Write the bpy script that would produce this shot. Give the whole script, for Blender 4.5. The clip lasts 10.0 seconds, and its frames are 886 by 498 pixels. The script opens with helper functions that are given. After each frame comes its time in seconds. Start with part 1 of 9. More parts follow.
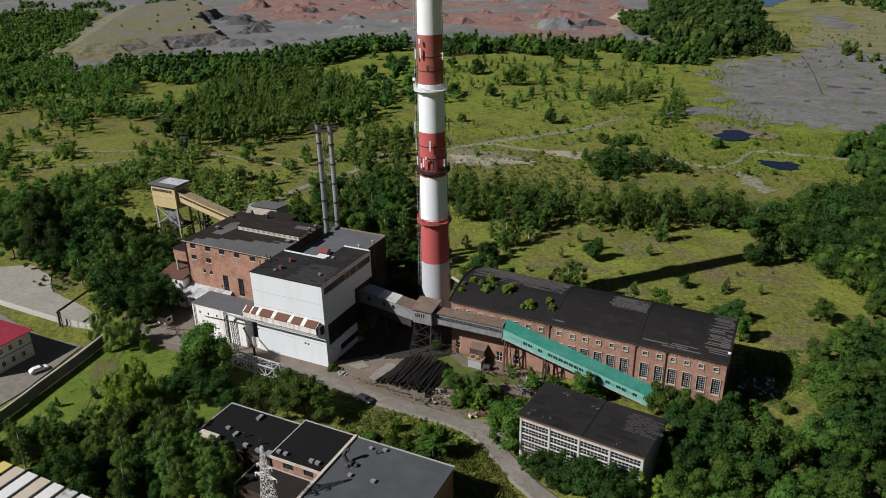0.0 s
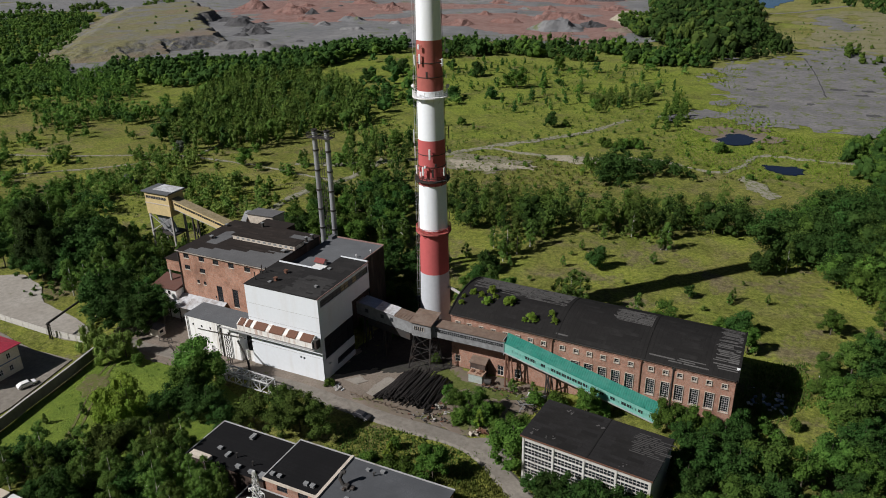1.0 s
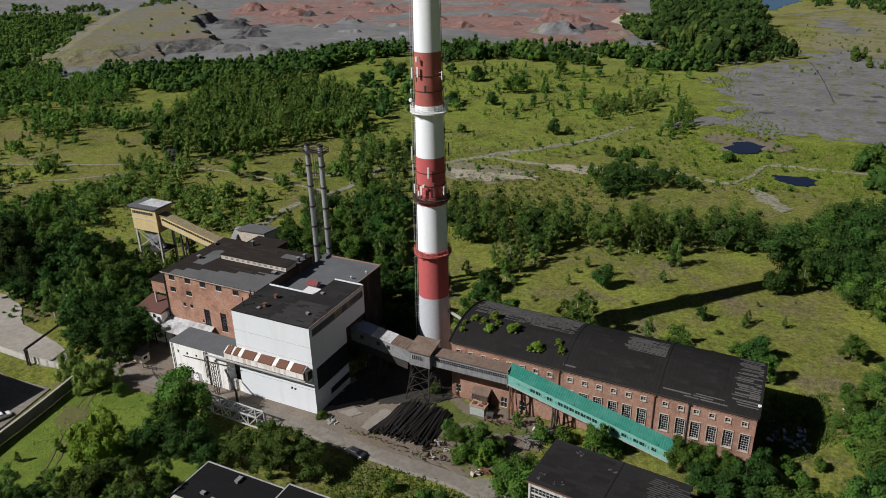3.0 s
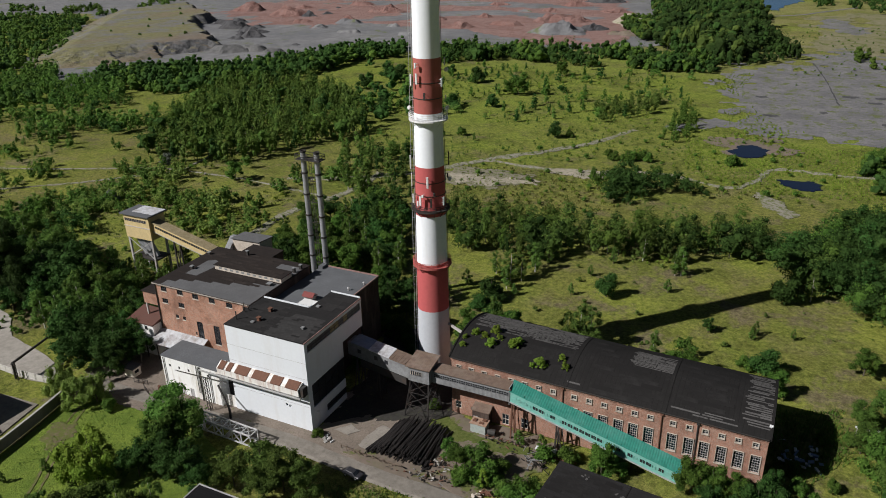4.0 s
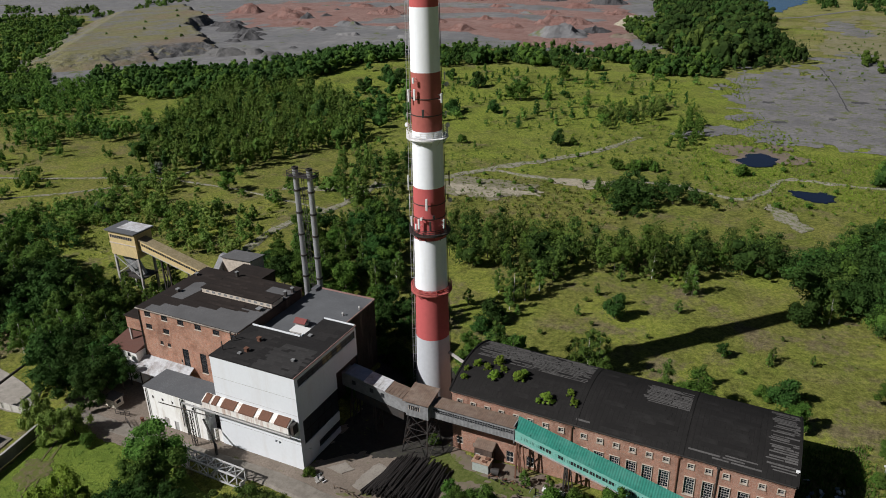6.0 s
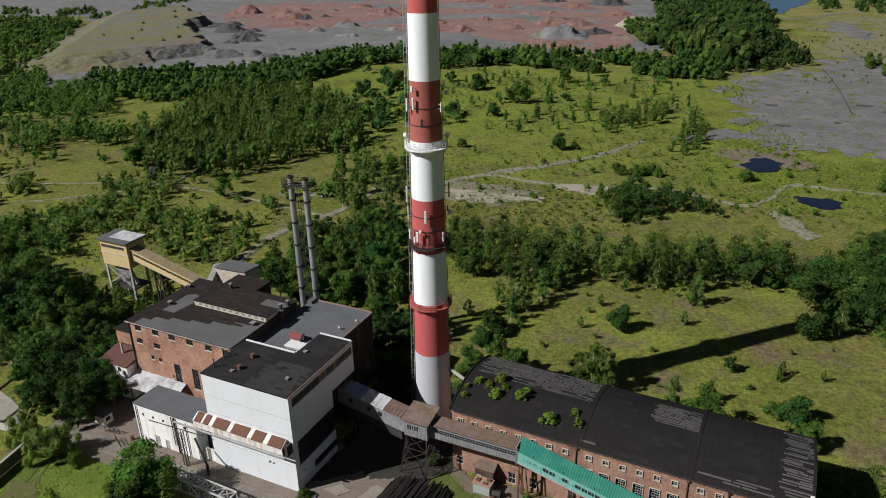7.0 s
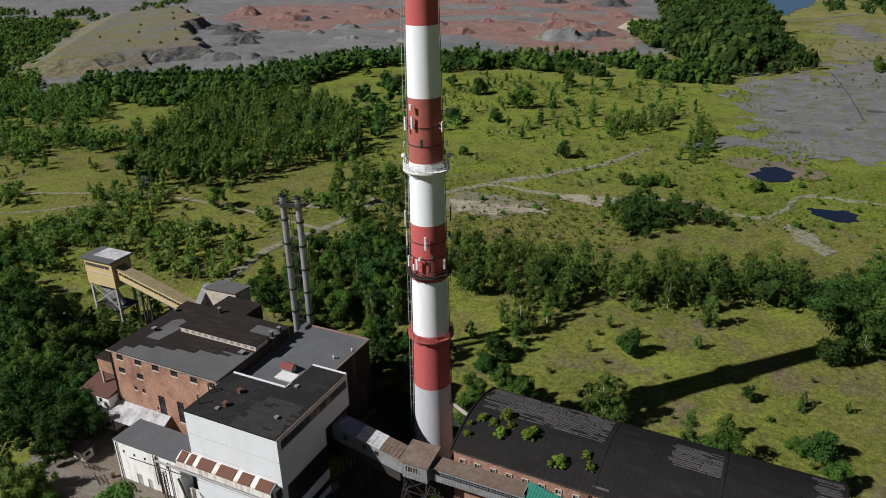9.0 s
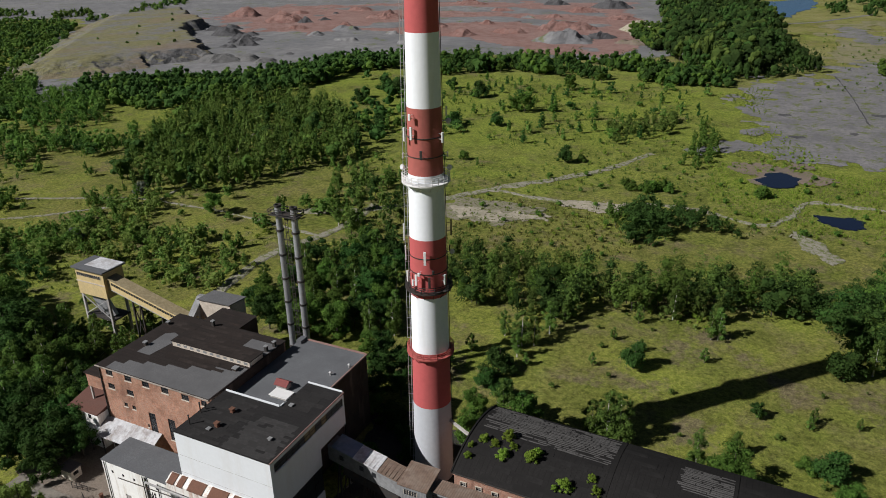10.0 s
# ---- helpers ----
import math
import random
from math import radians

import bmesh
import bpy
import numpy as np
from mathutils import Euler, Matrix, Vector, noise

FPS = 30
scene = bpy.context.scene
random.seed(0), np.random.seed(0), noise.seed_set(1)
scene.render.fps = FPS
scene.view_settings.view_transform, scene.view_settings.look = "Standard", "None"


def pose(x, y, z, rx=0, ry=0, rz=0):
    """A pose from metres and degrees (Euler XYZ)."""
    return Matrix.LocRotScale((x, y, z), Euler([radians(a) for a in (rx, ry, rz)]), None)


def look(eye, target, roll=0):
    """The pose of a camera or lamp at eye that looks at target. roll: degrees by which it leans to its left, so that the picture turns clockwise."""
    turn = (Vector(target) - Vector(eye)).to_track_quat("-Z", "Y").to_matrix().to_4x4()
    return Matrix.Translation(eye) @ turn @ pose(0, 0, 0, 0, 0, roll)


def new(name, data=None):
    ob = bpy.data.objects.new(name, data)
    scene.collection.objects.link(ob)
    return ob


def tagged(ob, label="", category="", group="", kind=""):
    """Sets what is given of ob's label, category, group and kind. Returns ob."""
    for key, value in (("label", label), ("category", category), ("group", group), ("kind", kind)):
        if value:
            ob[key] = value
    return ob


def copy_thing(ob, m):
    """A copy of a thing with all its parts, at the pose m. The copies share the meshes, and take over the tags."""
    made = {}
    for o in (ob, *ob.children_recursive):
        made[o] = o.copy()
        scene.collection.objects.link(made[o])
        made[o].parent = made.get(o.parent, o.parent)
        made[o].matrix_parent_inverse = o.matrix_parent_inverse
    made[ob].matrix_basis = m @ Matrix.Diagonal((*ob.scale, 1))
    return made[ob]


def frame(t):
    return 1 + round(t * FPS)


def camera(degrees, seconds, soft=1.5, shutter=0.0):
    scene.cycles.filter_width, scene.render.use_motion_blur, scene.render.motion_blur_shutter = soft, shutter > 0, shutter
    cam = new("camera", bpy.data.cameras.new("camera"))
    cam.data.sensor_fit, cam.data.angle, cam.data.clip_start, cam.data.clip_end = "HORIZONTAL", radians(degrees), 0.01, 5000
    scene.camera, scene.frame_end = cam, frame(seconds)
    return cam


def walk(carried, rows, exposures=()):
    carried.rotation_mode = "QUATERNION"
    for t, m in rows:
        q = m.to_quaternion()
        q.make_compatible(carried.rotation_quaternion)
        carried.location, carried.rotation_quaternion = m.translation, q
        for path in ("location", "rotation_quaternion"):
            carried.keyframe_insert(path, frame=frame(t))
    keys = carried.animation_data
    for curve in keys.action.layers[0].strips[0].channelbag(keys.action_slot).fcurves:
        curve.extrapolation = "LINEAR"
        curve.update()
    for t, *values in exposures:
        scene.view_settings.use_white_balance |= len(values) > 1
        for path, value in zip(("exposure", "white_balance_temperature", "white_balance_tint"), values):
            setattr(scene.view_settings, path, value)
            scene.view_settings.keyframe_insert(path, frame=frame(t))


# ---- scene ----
cam = camera(62.3, 10.0, 0.95)
PATH = [
    (0, (-0.003, -0.049, 100.103), (-0.812, 1.593, 99.297), -1.2),
    (0.5, (-1.189, 2.382, 100.221), (-1.998, 4.025, 99.417), -1.2),
    (1, (-2.466, 4.997, 100.39), (-3.274, 6.64, 99.586), -1.2),
    (1.5, (-3.726, 7.582, 100.573), (-4.534, 9.225, 99.768), -1.2),
    (2, (-5.061, 10.274, 100.754), (-5.868, 11.917, 99.95), -1.2),
    (2.5, (-6.313, 12.846, 100.934), (-7.12, 14.49, 100.131), -1.2),
    (4, (-10.132, 20.894, 101.639), (-10.938, 22.538, 100.834), -1.2),
    (4.5, (-11.376, 23.474, 101.815), (-12.183, 25.117, 101.009), -1.2),
    (5, (-12.644, 26.116, 102.017), (-13.45, 27.76, 101.213), -1.2),
    (5.5, (-13.885, 28.676, 102.189), (-14.691, 30.32, 101.385), -1.2),
    (7, (-17.661, 36.571, 102.863), (-18.466, 38.216, 102.059), -1.2),
    (7.5, (-18.883, 39.113, 103.045), (-19.688, 40.758, 102.241), -1.2),
    (8, (-20.157, 41.739, 103.227), (-20.963, 43.383, 102.423), -1.2),
    (8.5, (-21.386, 44.28, 103.429), (-22.193, 45.924, 102.625), -1.2),
    (9, (-22.648, 46.847, 103.626), (-23.455, 48.491, 102.822), -1.2),
    (9.5, (-23.865, 49.289, 103.801), (-24.671, 50.933, 102.998), -1.2),
    (10, (-25.102, 51.832, 103.935), (-25.909, 53.477, 103.133), -1.1),
]
walk(cam, [(t, look(eye, target, roll)) for t, eye, target, roll in PATH])

# ---- daylight ----
SUN_UP, SUN_FROM = radians(39.0), Vector((-0.69, -0.725, 0.0)).normalized()
world = bpy.data.worlds.new("daylight")
scene.world = world
world.use_nodes = True
sky = world.node_tree.nodes.new("ShaderNodeTexSky")
sky.sky_type, sky.sun_disc = "NISHITA", False
sky.sun_elevation, sky.sun_rotation = SUN_UP, math.atan2(SUN_FROM.x, SUN_FROM.y)
sky.air_density, sky.dust_density = 1.0, 0.6
background = world.node_tree.nodes["Background"]
background.inputs["Strength"].default_value = 0.018
world.node_tree.links.new(sky.outputs["Color"], background.inputs["Color"])
sun_data = bpy.data.lights.new("sun", "SUN")
sun_data.energy, sun_data.angle, sun_data.color = 5.0, radians(0.53), (1.0, 0.972, 0.955)
sun = new("sun", sun_data)
sun.matrix_world = look(SUN_FROM * 300 * math.cos(SUN_UP) + Vector((0, 0, 300 * math.sin(SUN_UP))), (0, 0, 0))
scene.view_settings.exposure = 0.08


# ---- materials ----
class Nodes:
    """A node material under construction."""

    def __init__(self, name):
        self.material = bpy.data.materials.new(name)
        self.material.use_nodes = True
        self.tree = self.material.node_tree
        self.shader = self.tree.nodes["Principled BSDF"]
        self.place = self.add("ShaderNodeTexCoord").outputs["Object"]

    def add(self, kind, **settings):
        node = self.tree.nodes.new(kind)
        for key, value in settings.items():
            node.inputs[key].default_value = value
        return node

    def join(self, a, b):
        self.tree.links.new(a, b)

    def noise(self, scale, detail=4.0, rough=0.6, stretch=None):
        node = self.add("ShaderNodeTexNoise", Scale=scale, Detail=detail, Roughness=rough)
        if stretch:
            mapping = self.add("ShaderNodeMapping", Scale=stretch)
            self.join(self.place, mapping.inputs["Vector"])
            self.join(mapping.outputs["Vector"], node.inputs["Vector"])
        else:
            self.join(self.place, node.inputs["Vector"])
        return node.outputs["Fac"]

    def ramp(self, value, low, high):
        node = self.add("ShaderNodeMapRange")
        node.inputs["From Min"].default_value, node.inputs["From Max"].default_value = low, high
        self.join(value, node.inputs["Value"])
        return node.outputs["Result"]

    def mix(self, factor, a, b, how="MIX"):
        node = self.add("ShaderNodeMix")
        node.data_type, node.blend_type = "RGBA", how
        if isinstance(factor, float):
            node.inputs[0].default_value = factor
        else:
            self.join(factor, node.inputs[0])
        for slot, value in ((6, a), (7, b)):
            if isinstance(value, tuple):
                node.inputs[slot].default_value = (*value, 1.0)
            else:
                self.join(value, node.inputs[slot])
        return node.outputs[2]

    def times(self, a, b):
        node = self.add("ShaderNodeMath")
        node.operation = "MULTIPLY"
        self.join(a, node.inputs[0])
        if isinstance(b, float):
            node.inputs[1].default_value = b
        else:
            self.join(b, node.inputs[1])
        return node.outputs[0]

    def colour(self, value):
        if isinstance(value, tuple):
            self.shader.inputs["Base Color"].default_value = (*value, 1.0)
        else:
            self.join(value, self.shader.inputs["Base Color"])

    def relief(self, value, strength, distance):
        node = self.add("ShaderNodeBump", Strength=strength, Distance=distance)
        self.join(value, node.inputs["Height"])
        self.join(node.outputs["Normal"], self.shader.inputs["Normal"])

    def finish(self, rough, metal=0.0, gloss=0.5):
        self.shader.inputs["Roughness"].default_value = rough
        self.shader.inputs["Metallic"].default_value = metal
        self.shader.inputs["Specular IOR Level"].default_value = gloss
        return self.material


def shade(c, k):
    return tuple(min(1.0, v * k) for v in c)


def weathered(name, base, stain, rough=0.85, coarse=0.25, fine=3.0, amount=0.7, metal=0.0, bump=0.05, gloss=0.3, streak=False, grain=0.13):
    """A plain surface with broad stains, streaks down the wall where asked, and grain."""
    n = Nodes(name)
    tone = n.mix(n.ramp(n.noise(fine, 6), 0.3, 0.7), shade(base, 1 - grain), shade(base, 1 + grain))
    broad = n.noise(coarse, 6, 0.65, (1, 1, 0.12) if streak else None)
    tone = n.mix(n.times(n.ramp(broad, 0.5, 0.72), amount), tone, stain)
    n.colour(tone)
    n.relief(n.noise(fine * 2.5, 5), 0.6, bump)
    return n.finish(rough, metal, gloss)


def brickwork(name, one, two, mortar, size=0.26):
    n = Nodes(name)
    brick = n.add("ShaderNodeTexBrick", Scale=1.0)
    brick.inputs["Brick Width"].default_value, brick.inputs["Row Height"].default_value = size, size * 0.3
    brick.inputs["Mortar Size"].default_value = 0.012
    brick.inputs["Color1"].default_value, brick.inputs["Color2"].default_value = (*one, 1), (*two, 1)
    brick.inputs["Mortar"].default_value = (*mortar, 1)
    split = n.add("ShaderNodeSeparateXYZ")
    n.join(n.place, split.inputs[0])
    total = n.add("ShaderNodeMath")
    n.join(split.outputs["X"], total.inputs[0])
    n.join(split.outputs["Y"], total.inputs[1])
    along = n.add("ShaderNodeCombineXYZ")
    n.join(total.outputs[0], along.inputs["X"])
    n.join(split.outputs["Z"], along.inputs["Y"])
    n.join(along.outputs[0], brick.inputs["Vector"])
    tone = n.mix(n.times(n.ramp(n.noise(0.22, 7, 0.72), 0.46, 0.68), 0.75), brick.outputs["Color"], shade(one, 0.42))
    tone = n.mix(n.times(n.ramp(n.noise(0.5, 5, 0.6, (1, 1, 0.2)), 0.55, 0.8), 0.4), tone, (0.36, 0.27, 0.22))
    tone = n.mix(n.times(n.ramp(n.noise(1.3, 6, 0.75), 0.5, 0.68), 0.55), tone, shade(one, 1.35))
    tone = n.mix(n.times(n.ramp(n.noise(0.9, 6, 0.75, (1, 1, 0.35)), 0.56, 0.72), 0.6), tone, shade(two, 0.5))
    tone = n.mix(n.times(n.ramp(n.noise(0.16, 6, 0.7, (1, 1, 0.45)), 0.56, 0.7), 0.6), tone, shade(two, 0.3))
    n.colour(tone)
    n.relief(brick.outputs["Fac"], 0.4, -0.02)
    return n.finish(0.9, gloss=0.2)


def roofing(name, base, patch, seam_axis=0, width=1.0):
    """Tarred felt in strips, patched and bleached."""
    n = Nodes(name)
    split = n.add("ShaderNodeSeparateXYZ")
    n.join(n.place, split.inputs[0])
    bend = n.add("ShaderNodeMath")
    bend.operation = "MULTIPLY_ADD"
    n.join(n.noise(0.7, 3), bend.inputs[0])
    bend.inputs[1].default_value = 0.25
    n.join(split.outputs[seam_axis], bend.inputs[2])
    saw = n.add("ShaderNodeMath")
    saw.operation = "PINGPONG"
    n.join(bend.outputs[0], saw.inputs[0])
    saw.inputs[1].default_value = width / 2
    seam = n.ramp(saw.outputs[0], 0.0, 0.07)
    tone = n.mix(n.ramp(n.noise(0.18, 7, 0.7), 0.35, 0.68), shade(base, 0.75), shade(base, 1.5))
    stretch = (0.25, 2.2, 1) if seam_axis else (2.2, 0.25, 1)
    tone = n.mix(n.times(n.ramp(n.noise(0.5, 5, 0.6, stretch), 0.56, 0.7), 0.55), tone, patch)
    tone = n.mix(n.ramp(n.noise(4.0, 4), 0.35, 0.8), shade(base, 0.8), tone)
    tone = n.mix(seam, shade(base, 0.62 if base[0] < 0.08 else 0.88), tone)
    n.colour(tone)
    n.relief(seam, 0.5, 0.03)
    return n.finish(0.88, gloss=0.08)


def corrugated(name, base, worn, axis=0, pitch=0.25, rough=0.6, metal=0.0, amount=0.6, gloss=0.4):
    n = Nodes(name)
    split = n.add("ShaderNodeSeparateXYZ")
    n.join(n.place, split.inputs[0])
    wave = n.add("ShaderNodeMath")
    wave.operation = "SINE"
    scaled = n.add("ShaderNodeMath")
    scaled.operation = "MULTIPLY"
    n.join(split.outputs[axis], scaled.inputs[0])
    scaled.inputs[1].default_value = 2 * math.pi / pitch
    n.join(scaled.outputs[0], wave.inputs[0])
    tone = n.mix(n.ramp(n.noise(1.2, 5), 0.3, 0.7), shade(base, 0.8), shade(base, 1.15))
    tone = n.mix(n.times(n.ramp(n.noise(0.35, 6, 0.7), 0.45, 0.7), amount), tone, worn)
    n.colour(tone)
    n.relief(wave.outputs[0], 0.7, 0.022)
    return n.finish(rough, metal, gloss)


def foliage(name, dark, light, tip=None):
    """Leaves: every clump of its own green, patches lighter or yellower, light coming through."""
    n = Nodes(name)
    clump = n.add("ShaderNodeNewGeometry").outputs["Random Per Island"]
    tone = n.mix(n.ramp(clump, -0.25, 1.15), dark, light)
    own = n.add("ShaderNodeObjectInfo").outputs["Random"]
    tone = n.mix(n.times(n.ramp(n.noise(0.16, 4, 0.6), 0.42, 0.62), 0.65), tone, n.mix(clump, shade(light, 0.85), shade(tip or light, 1.1)))
    vary = n.add("ShaderNodeHueSaturation")
    n.join(tone, vary.inputs["Color"])
    for slot, low, high in (("Hue", 0.487, 0.513), ("Value", 0.72, 1.22)):
        span = n.add("ShaderNodeMapRange")
        n.join(own, span.inputs["Value"])
        span.inputs["To Min"].default_value, span.inputs["To Max"].default_value = low, high
        n.join(span.outputs[0], vary.inputs[slot])
    n.colour(vary.outputs[0])
    n.relief(n.noise(1.6, 5, 0.75), 0.9, 0.5)
    material = n.finish(0.7, gloss=0.08)
    thin = n.add("ShaderNodeBsdfTranslucent")
    n.join(vary.outputs[0], thin.inputs["Color"])
    both = n.add("ShaderNodeMixShader", Fac=0.38)
    n.join(n.shader.outputs[0], both.inputs[1])
    n.join(thin.outputs[0], both.inputs[2])
    n.join(both.outputs[0], n.tree.nodes["Material Output"].inputs["Surface"])
    return material


def meadow():
    n = Nodes("meadow")
    fine = n.ramp(n.noise(0.7, 9, 0.78), 0.38, 0.62)
    grass = n.mix(fine, (0.062, 0.086, 0.017), (0.212, 0.23, 0.052))
    dry = n.mix(fine, (0.108, 0.11, 0.03), (0.262, 0.252, 0.076))
    brown = n.mix(fine, (0.12, 0.094, 0.056), (0.25, 0.2, 0.125))
    lush = n.mix(fine, (0.1, 0.145, 0.022), (0.28, 0.325, 0.06))
    tone = n.mix(n.ramp(n.noise(0.03, 10, 0.72), 0.4, 0.56), grass, dry)
    tone = n.mix(n.times(n.ramp(n.noise(0.075, 10, 0.74), 0.51, 0.62), 0.8), tone, brown)
    split = n.add("ShaderNodeSeparateXYZ")
    n.join(n.place, split.inputs[0])
    wet = n.times(n.times(n.ramp(split.outputs["Y"], 290.0, 430.0), n.ramp(split.outputs["Y"], 760.0, 560.0)), n.ramp(n.noise(0.03, 9, 0.72), 0.4, 0.54))
    tone = n.mix(n.times(wet, 0.85), tone, lush)
    tone = n.mix(n.times(n.ramp(n.noise(0.018, 9, 0.7), 0.52, 0.6), 0.75), tone, lush)
    tone = n.mix(n.times(n.ramp(n.noise(0.1, 8, 0.7), 0.52, 0.62), 0.55), tone, (0.06, 0.078, 0.018))
    tone = n.mix(n.times(n.ramp(n.noise(0.3, 9, 0.78), 0.54, 0.66), 0.5), tone, (0.05, 0.068, 0.016))
    tone = n.mix(n.times(n.ramp(n.noise(0.35, 8, 0.78), 0.6, 0.7), 0.5), tone, (0.27, 0.26, 0.085))
    hay = n.mix(fine, (0.09, 0.102, 0.022), (0.242, 0.255, 0.06))
    tone = n.mix(n.times(n.ramp(split.outputs["Y"], 268.0, 236.0), n.times(n.ramp(n.noise(0.05, 9, 0.75), 0.4, 0.56), 0.6)), tone, hay)
    near = n.ramp(split.outputs["Y"], 275.0, 240.0)
    tone = n.mix(n.times(near, n.times(n.ramp(n.noise(0.026, 10, 0.74), 0.5, 0.57), 0.7)), tone, n.mix(fine, (0.15, 0.18, 0.028), (0.31, 0.33, 0.07)))
    tone = n.mix(n.times(near, n.times(n.ramp(n.noise(0.042, 10, 0.76), 0.53, 0.6), 0.75)), tone, n.mix(fine, (0.115, 0.09, 0.062), (0.225, 0.178, 0.125)))
    far = n.times(n.ramp(split.outputs["Y"], 560.0, 700.0), n.ramp(n.noise(0.02, 8, 0.7), 0.4, 0.6))
    tone = n.mix(n.times(far, 0.7), tone, n.mix(fine, (0.2, 0.19, 0.075), (0.34, 0.315, 0.15)))
    grit = n.mix(n.ramp(n.noise(2.6, 8, 0.85), 0.34, 0.66), (0.26, 0.28, 0.28), (1.38, 1.38, 1.32))
    tone = n.mix(0.85, tone, grit, "MULTIPLY")
    n.colour(tone)
    n.relief(n.noise(1.5, 10, 0.85), 0.7, 0.4)
    return n.finish(0.95, gloss=0.05)


def bare(name, one, two, three, coarse=0.05, fine=1.0, weeds=0.0, bump=0.15):
    """Bare or paved ground with broad changes of tone, grit and thin growth."""
    n = Nodes(name)
    tone = n.mix(n.ramp(n.noise(coarse, 8, 0.65), 0.38, 0.64), one, two)
    tone = n.mix(n.times(n.ramp(n.noise(coarse * 4, 7, 0.7), 0.52, 0.7), 0.7), tone, three)
    tone = n.mix(n.ramp(n.noise(fine, 6, 0.7), 0.25, 0.6), shade(one, 0.7), tone)
    if weeds:
        tone = n.mix(n.times(n.ramp(n.noise(coarse * 2.3, 8, 0.75), 0.66 - weeds, 0.72 - weeds), 0.85), tone, (0.1, 0.12, 0.025))
    n.colour(tone)
    n.relief(n.noise(fine * 1.5, 7, 0.7), 0.7, bump)
    return n.finish(0.92, gloss=0.2)


def clear_glass(name, tint):
    n = Nodes(name)
    n.colour(tint)
    n.shader.inputs["Transmission Weight"].default_value = 0.7
    n.shader.inputs["IOR"].default_value = 1.45
    return n.finish(0.12)


def still_water():
    n = Nodes("still_water")
    n.colour((0.007, 0.012, 0.03))
    n.relief(n.noise(0.8, 3), 0.1, 0.02)
    return n.finish(0.05, gloss=0.5)


MEADOW = meadow()
GRAVEL = bare("gravel_yard", (0.175, 0.145, 0.118), (0.255, 0.212, 0.175), (0.1, 0.084, 0.066), 0.16, 2.0, 0.06)
GRAVEL_PALE = bare("pale_gravel_yard", (0.31, 0.285, 0.25), (0.37, 0.345, 0.31), (0.22, 0.2, 0.17), 0.08, 0.6, 0.02)
ROAD = bare("worn_asphalt", (0.19, 0.172, 0.148), (0.26, 0.235, 0.202), (0.12, 0.106, 0.086), 0.11, 0.7, 0.03, 0.03)
PALE = bare("pale_rubble", (0.24, 0.215, 0.175), (0.17, 0.16, 0.1), (0.12, 0.12, 0.06), 0.2, 1.0, 0.16)
# near-black ground: the works' deep shade put into the colour
SHADE_GROUND = bare("shade_dark_ground", (0.036, 0.034, 0.031), (0.055, 0.051, 0.045), (0.04, 0.05, 0.02), 0.2, 1.0, 0.06)
WEEDY = bare("weedy_ground", (0.075, 0.098, 0.022), (0.125, 0.145, 0.036), (0.11, 0.092, 0.06), 0.3, 1.2, 0.05)
SLAB = bare("old_concrete_slab", (0.25, 0.225, 0.195), (0.3, 0.275, 0.24), (0.17, 0.15, 0.125), 0.3, 1.2, 0.04, 0.03)
TRACK = bare("dirt_track", (0.28, 0.262, 0.222), (0.225, 0.212, 0.165), (0.14, 0.14, 0.07), 0.22, 0.9, 0.17)
SLAG = bare("grey_slag", (0.15, 0.152, 0.158), (0.235, 0.23, 0.228), (0.115, 0.115, 0.118), 0.014, 0.08, 0.09, 1.5)
SLAG_FLAT = bare("slag_flat", (0.145, 0.142, 0.145), (0.225, 0.218, 0.217), (0.085, 0.082, 0.084), 0.05, 0.35, 0.13, 0.8)
REDSPOIL = bare("red_spoil", (0.235, 0.135, 0.115), (0.31, 0.205, 0.18), (0.15, 0.12, 0.115), 0.03, 0.12, 0.0, 3.0)
REDMOUND = bare("red_spoil_mound", (0.21, 0.112, 0.095), (0.27, 0.165, 0.142), (0.13, 0.1, 0.095), 0.05, 0.2, 0.0, 3.0)
DARKSPOIL = bare("dark_spoil", (0.062, 0.062, 0.066), (0.11, 0.107, 0.108), (0.04, 0.04, 0.043), 0.05, 0.25, 0.02, 1.5)
DRYHILL = bare("dry_grass_hill", (0.19, 0.18, 0.09), (0.24, 0.215, 0.14), (0.17, 0.165, 0.15), 0.03, 0.3, 0.14, 1.0)
GREYBANK = bare("grey_bank", (0.13, 0.128, 0.126), (0.18, 0.175, 0.17), (0.085, 0.083, 0.082), 0.05, 0.25, 0.02, 1.5)
WATER = still_water()
LAKE = weathered("lake_water", (0.035, 0.11, 0.23), (0.05, 0.14, 0.26), 0.15, 0.02, 0.2, 0.5, bump=0.002, gloss=0.3)
WHITEWALL = weathered("white_render", (0.68, 0.71, 0.74), (0.55, 0.53, 0.5), 0.85, 0.45, 1.2, 0.3, bump=0.004, streak=True, grain=0.025)
STREAKED = weathered("rust_streaked_sheet", (0.72, 0.7, 0.66), (0.3, 0.13, 0.06), 0.8, 1.1, 1.5, 0.85, bump=0.006, streak=True, grain=0.05)
OLDWHITE = weathered("stained_white_render", (0.8, 0.8, 0.785), (0.4, 0.34, 0.26), 0.88, 0.7, 1.2, 0.7, bump=0.008, streak=True, grain=0.05)
BRICK = brickwork("hall_brick", (0.375, 0.185, 0.128), (0.27, 0.132, 0.092), (0.33, 0.245, 0.195))
OLDBRICK = brickwork("boiler_house_brick", (0.45, 0.225, 0.15), (0.3, 0.145, 0.1), (0.36, 0.26, 0.2))
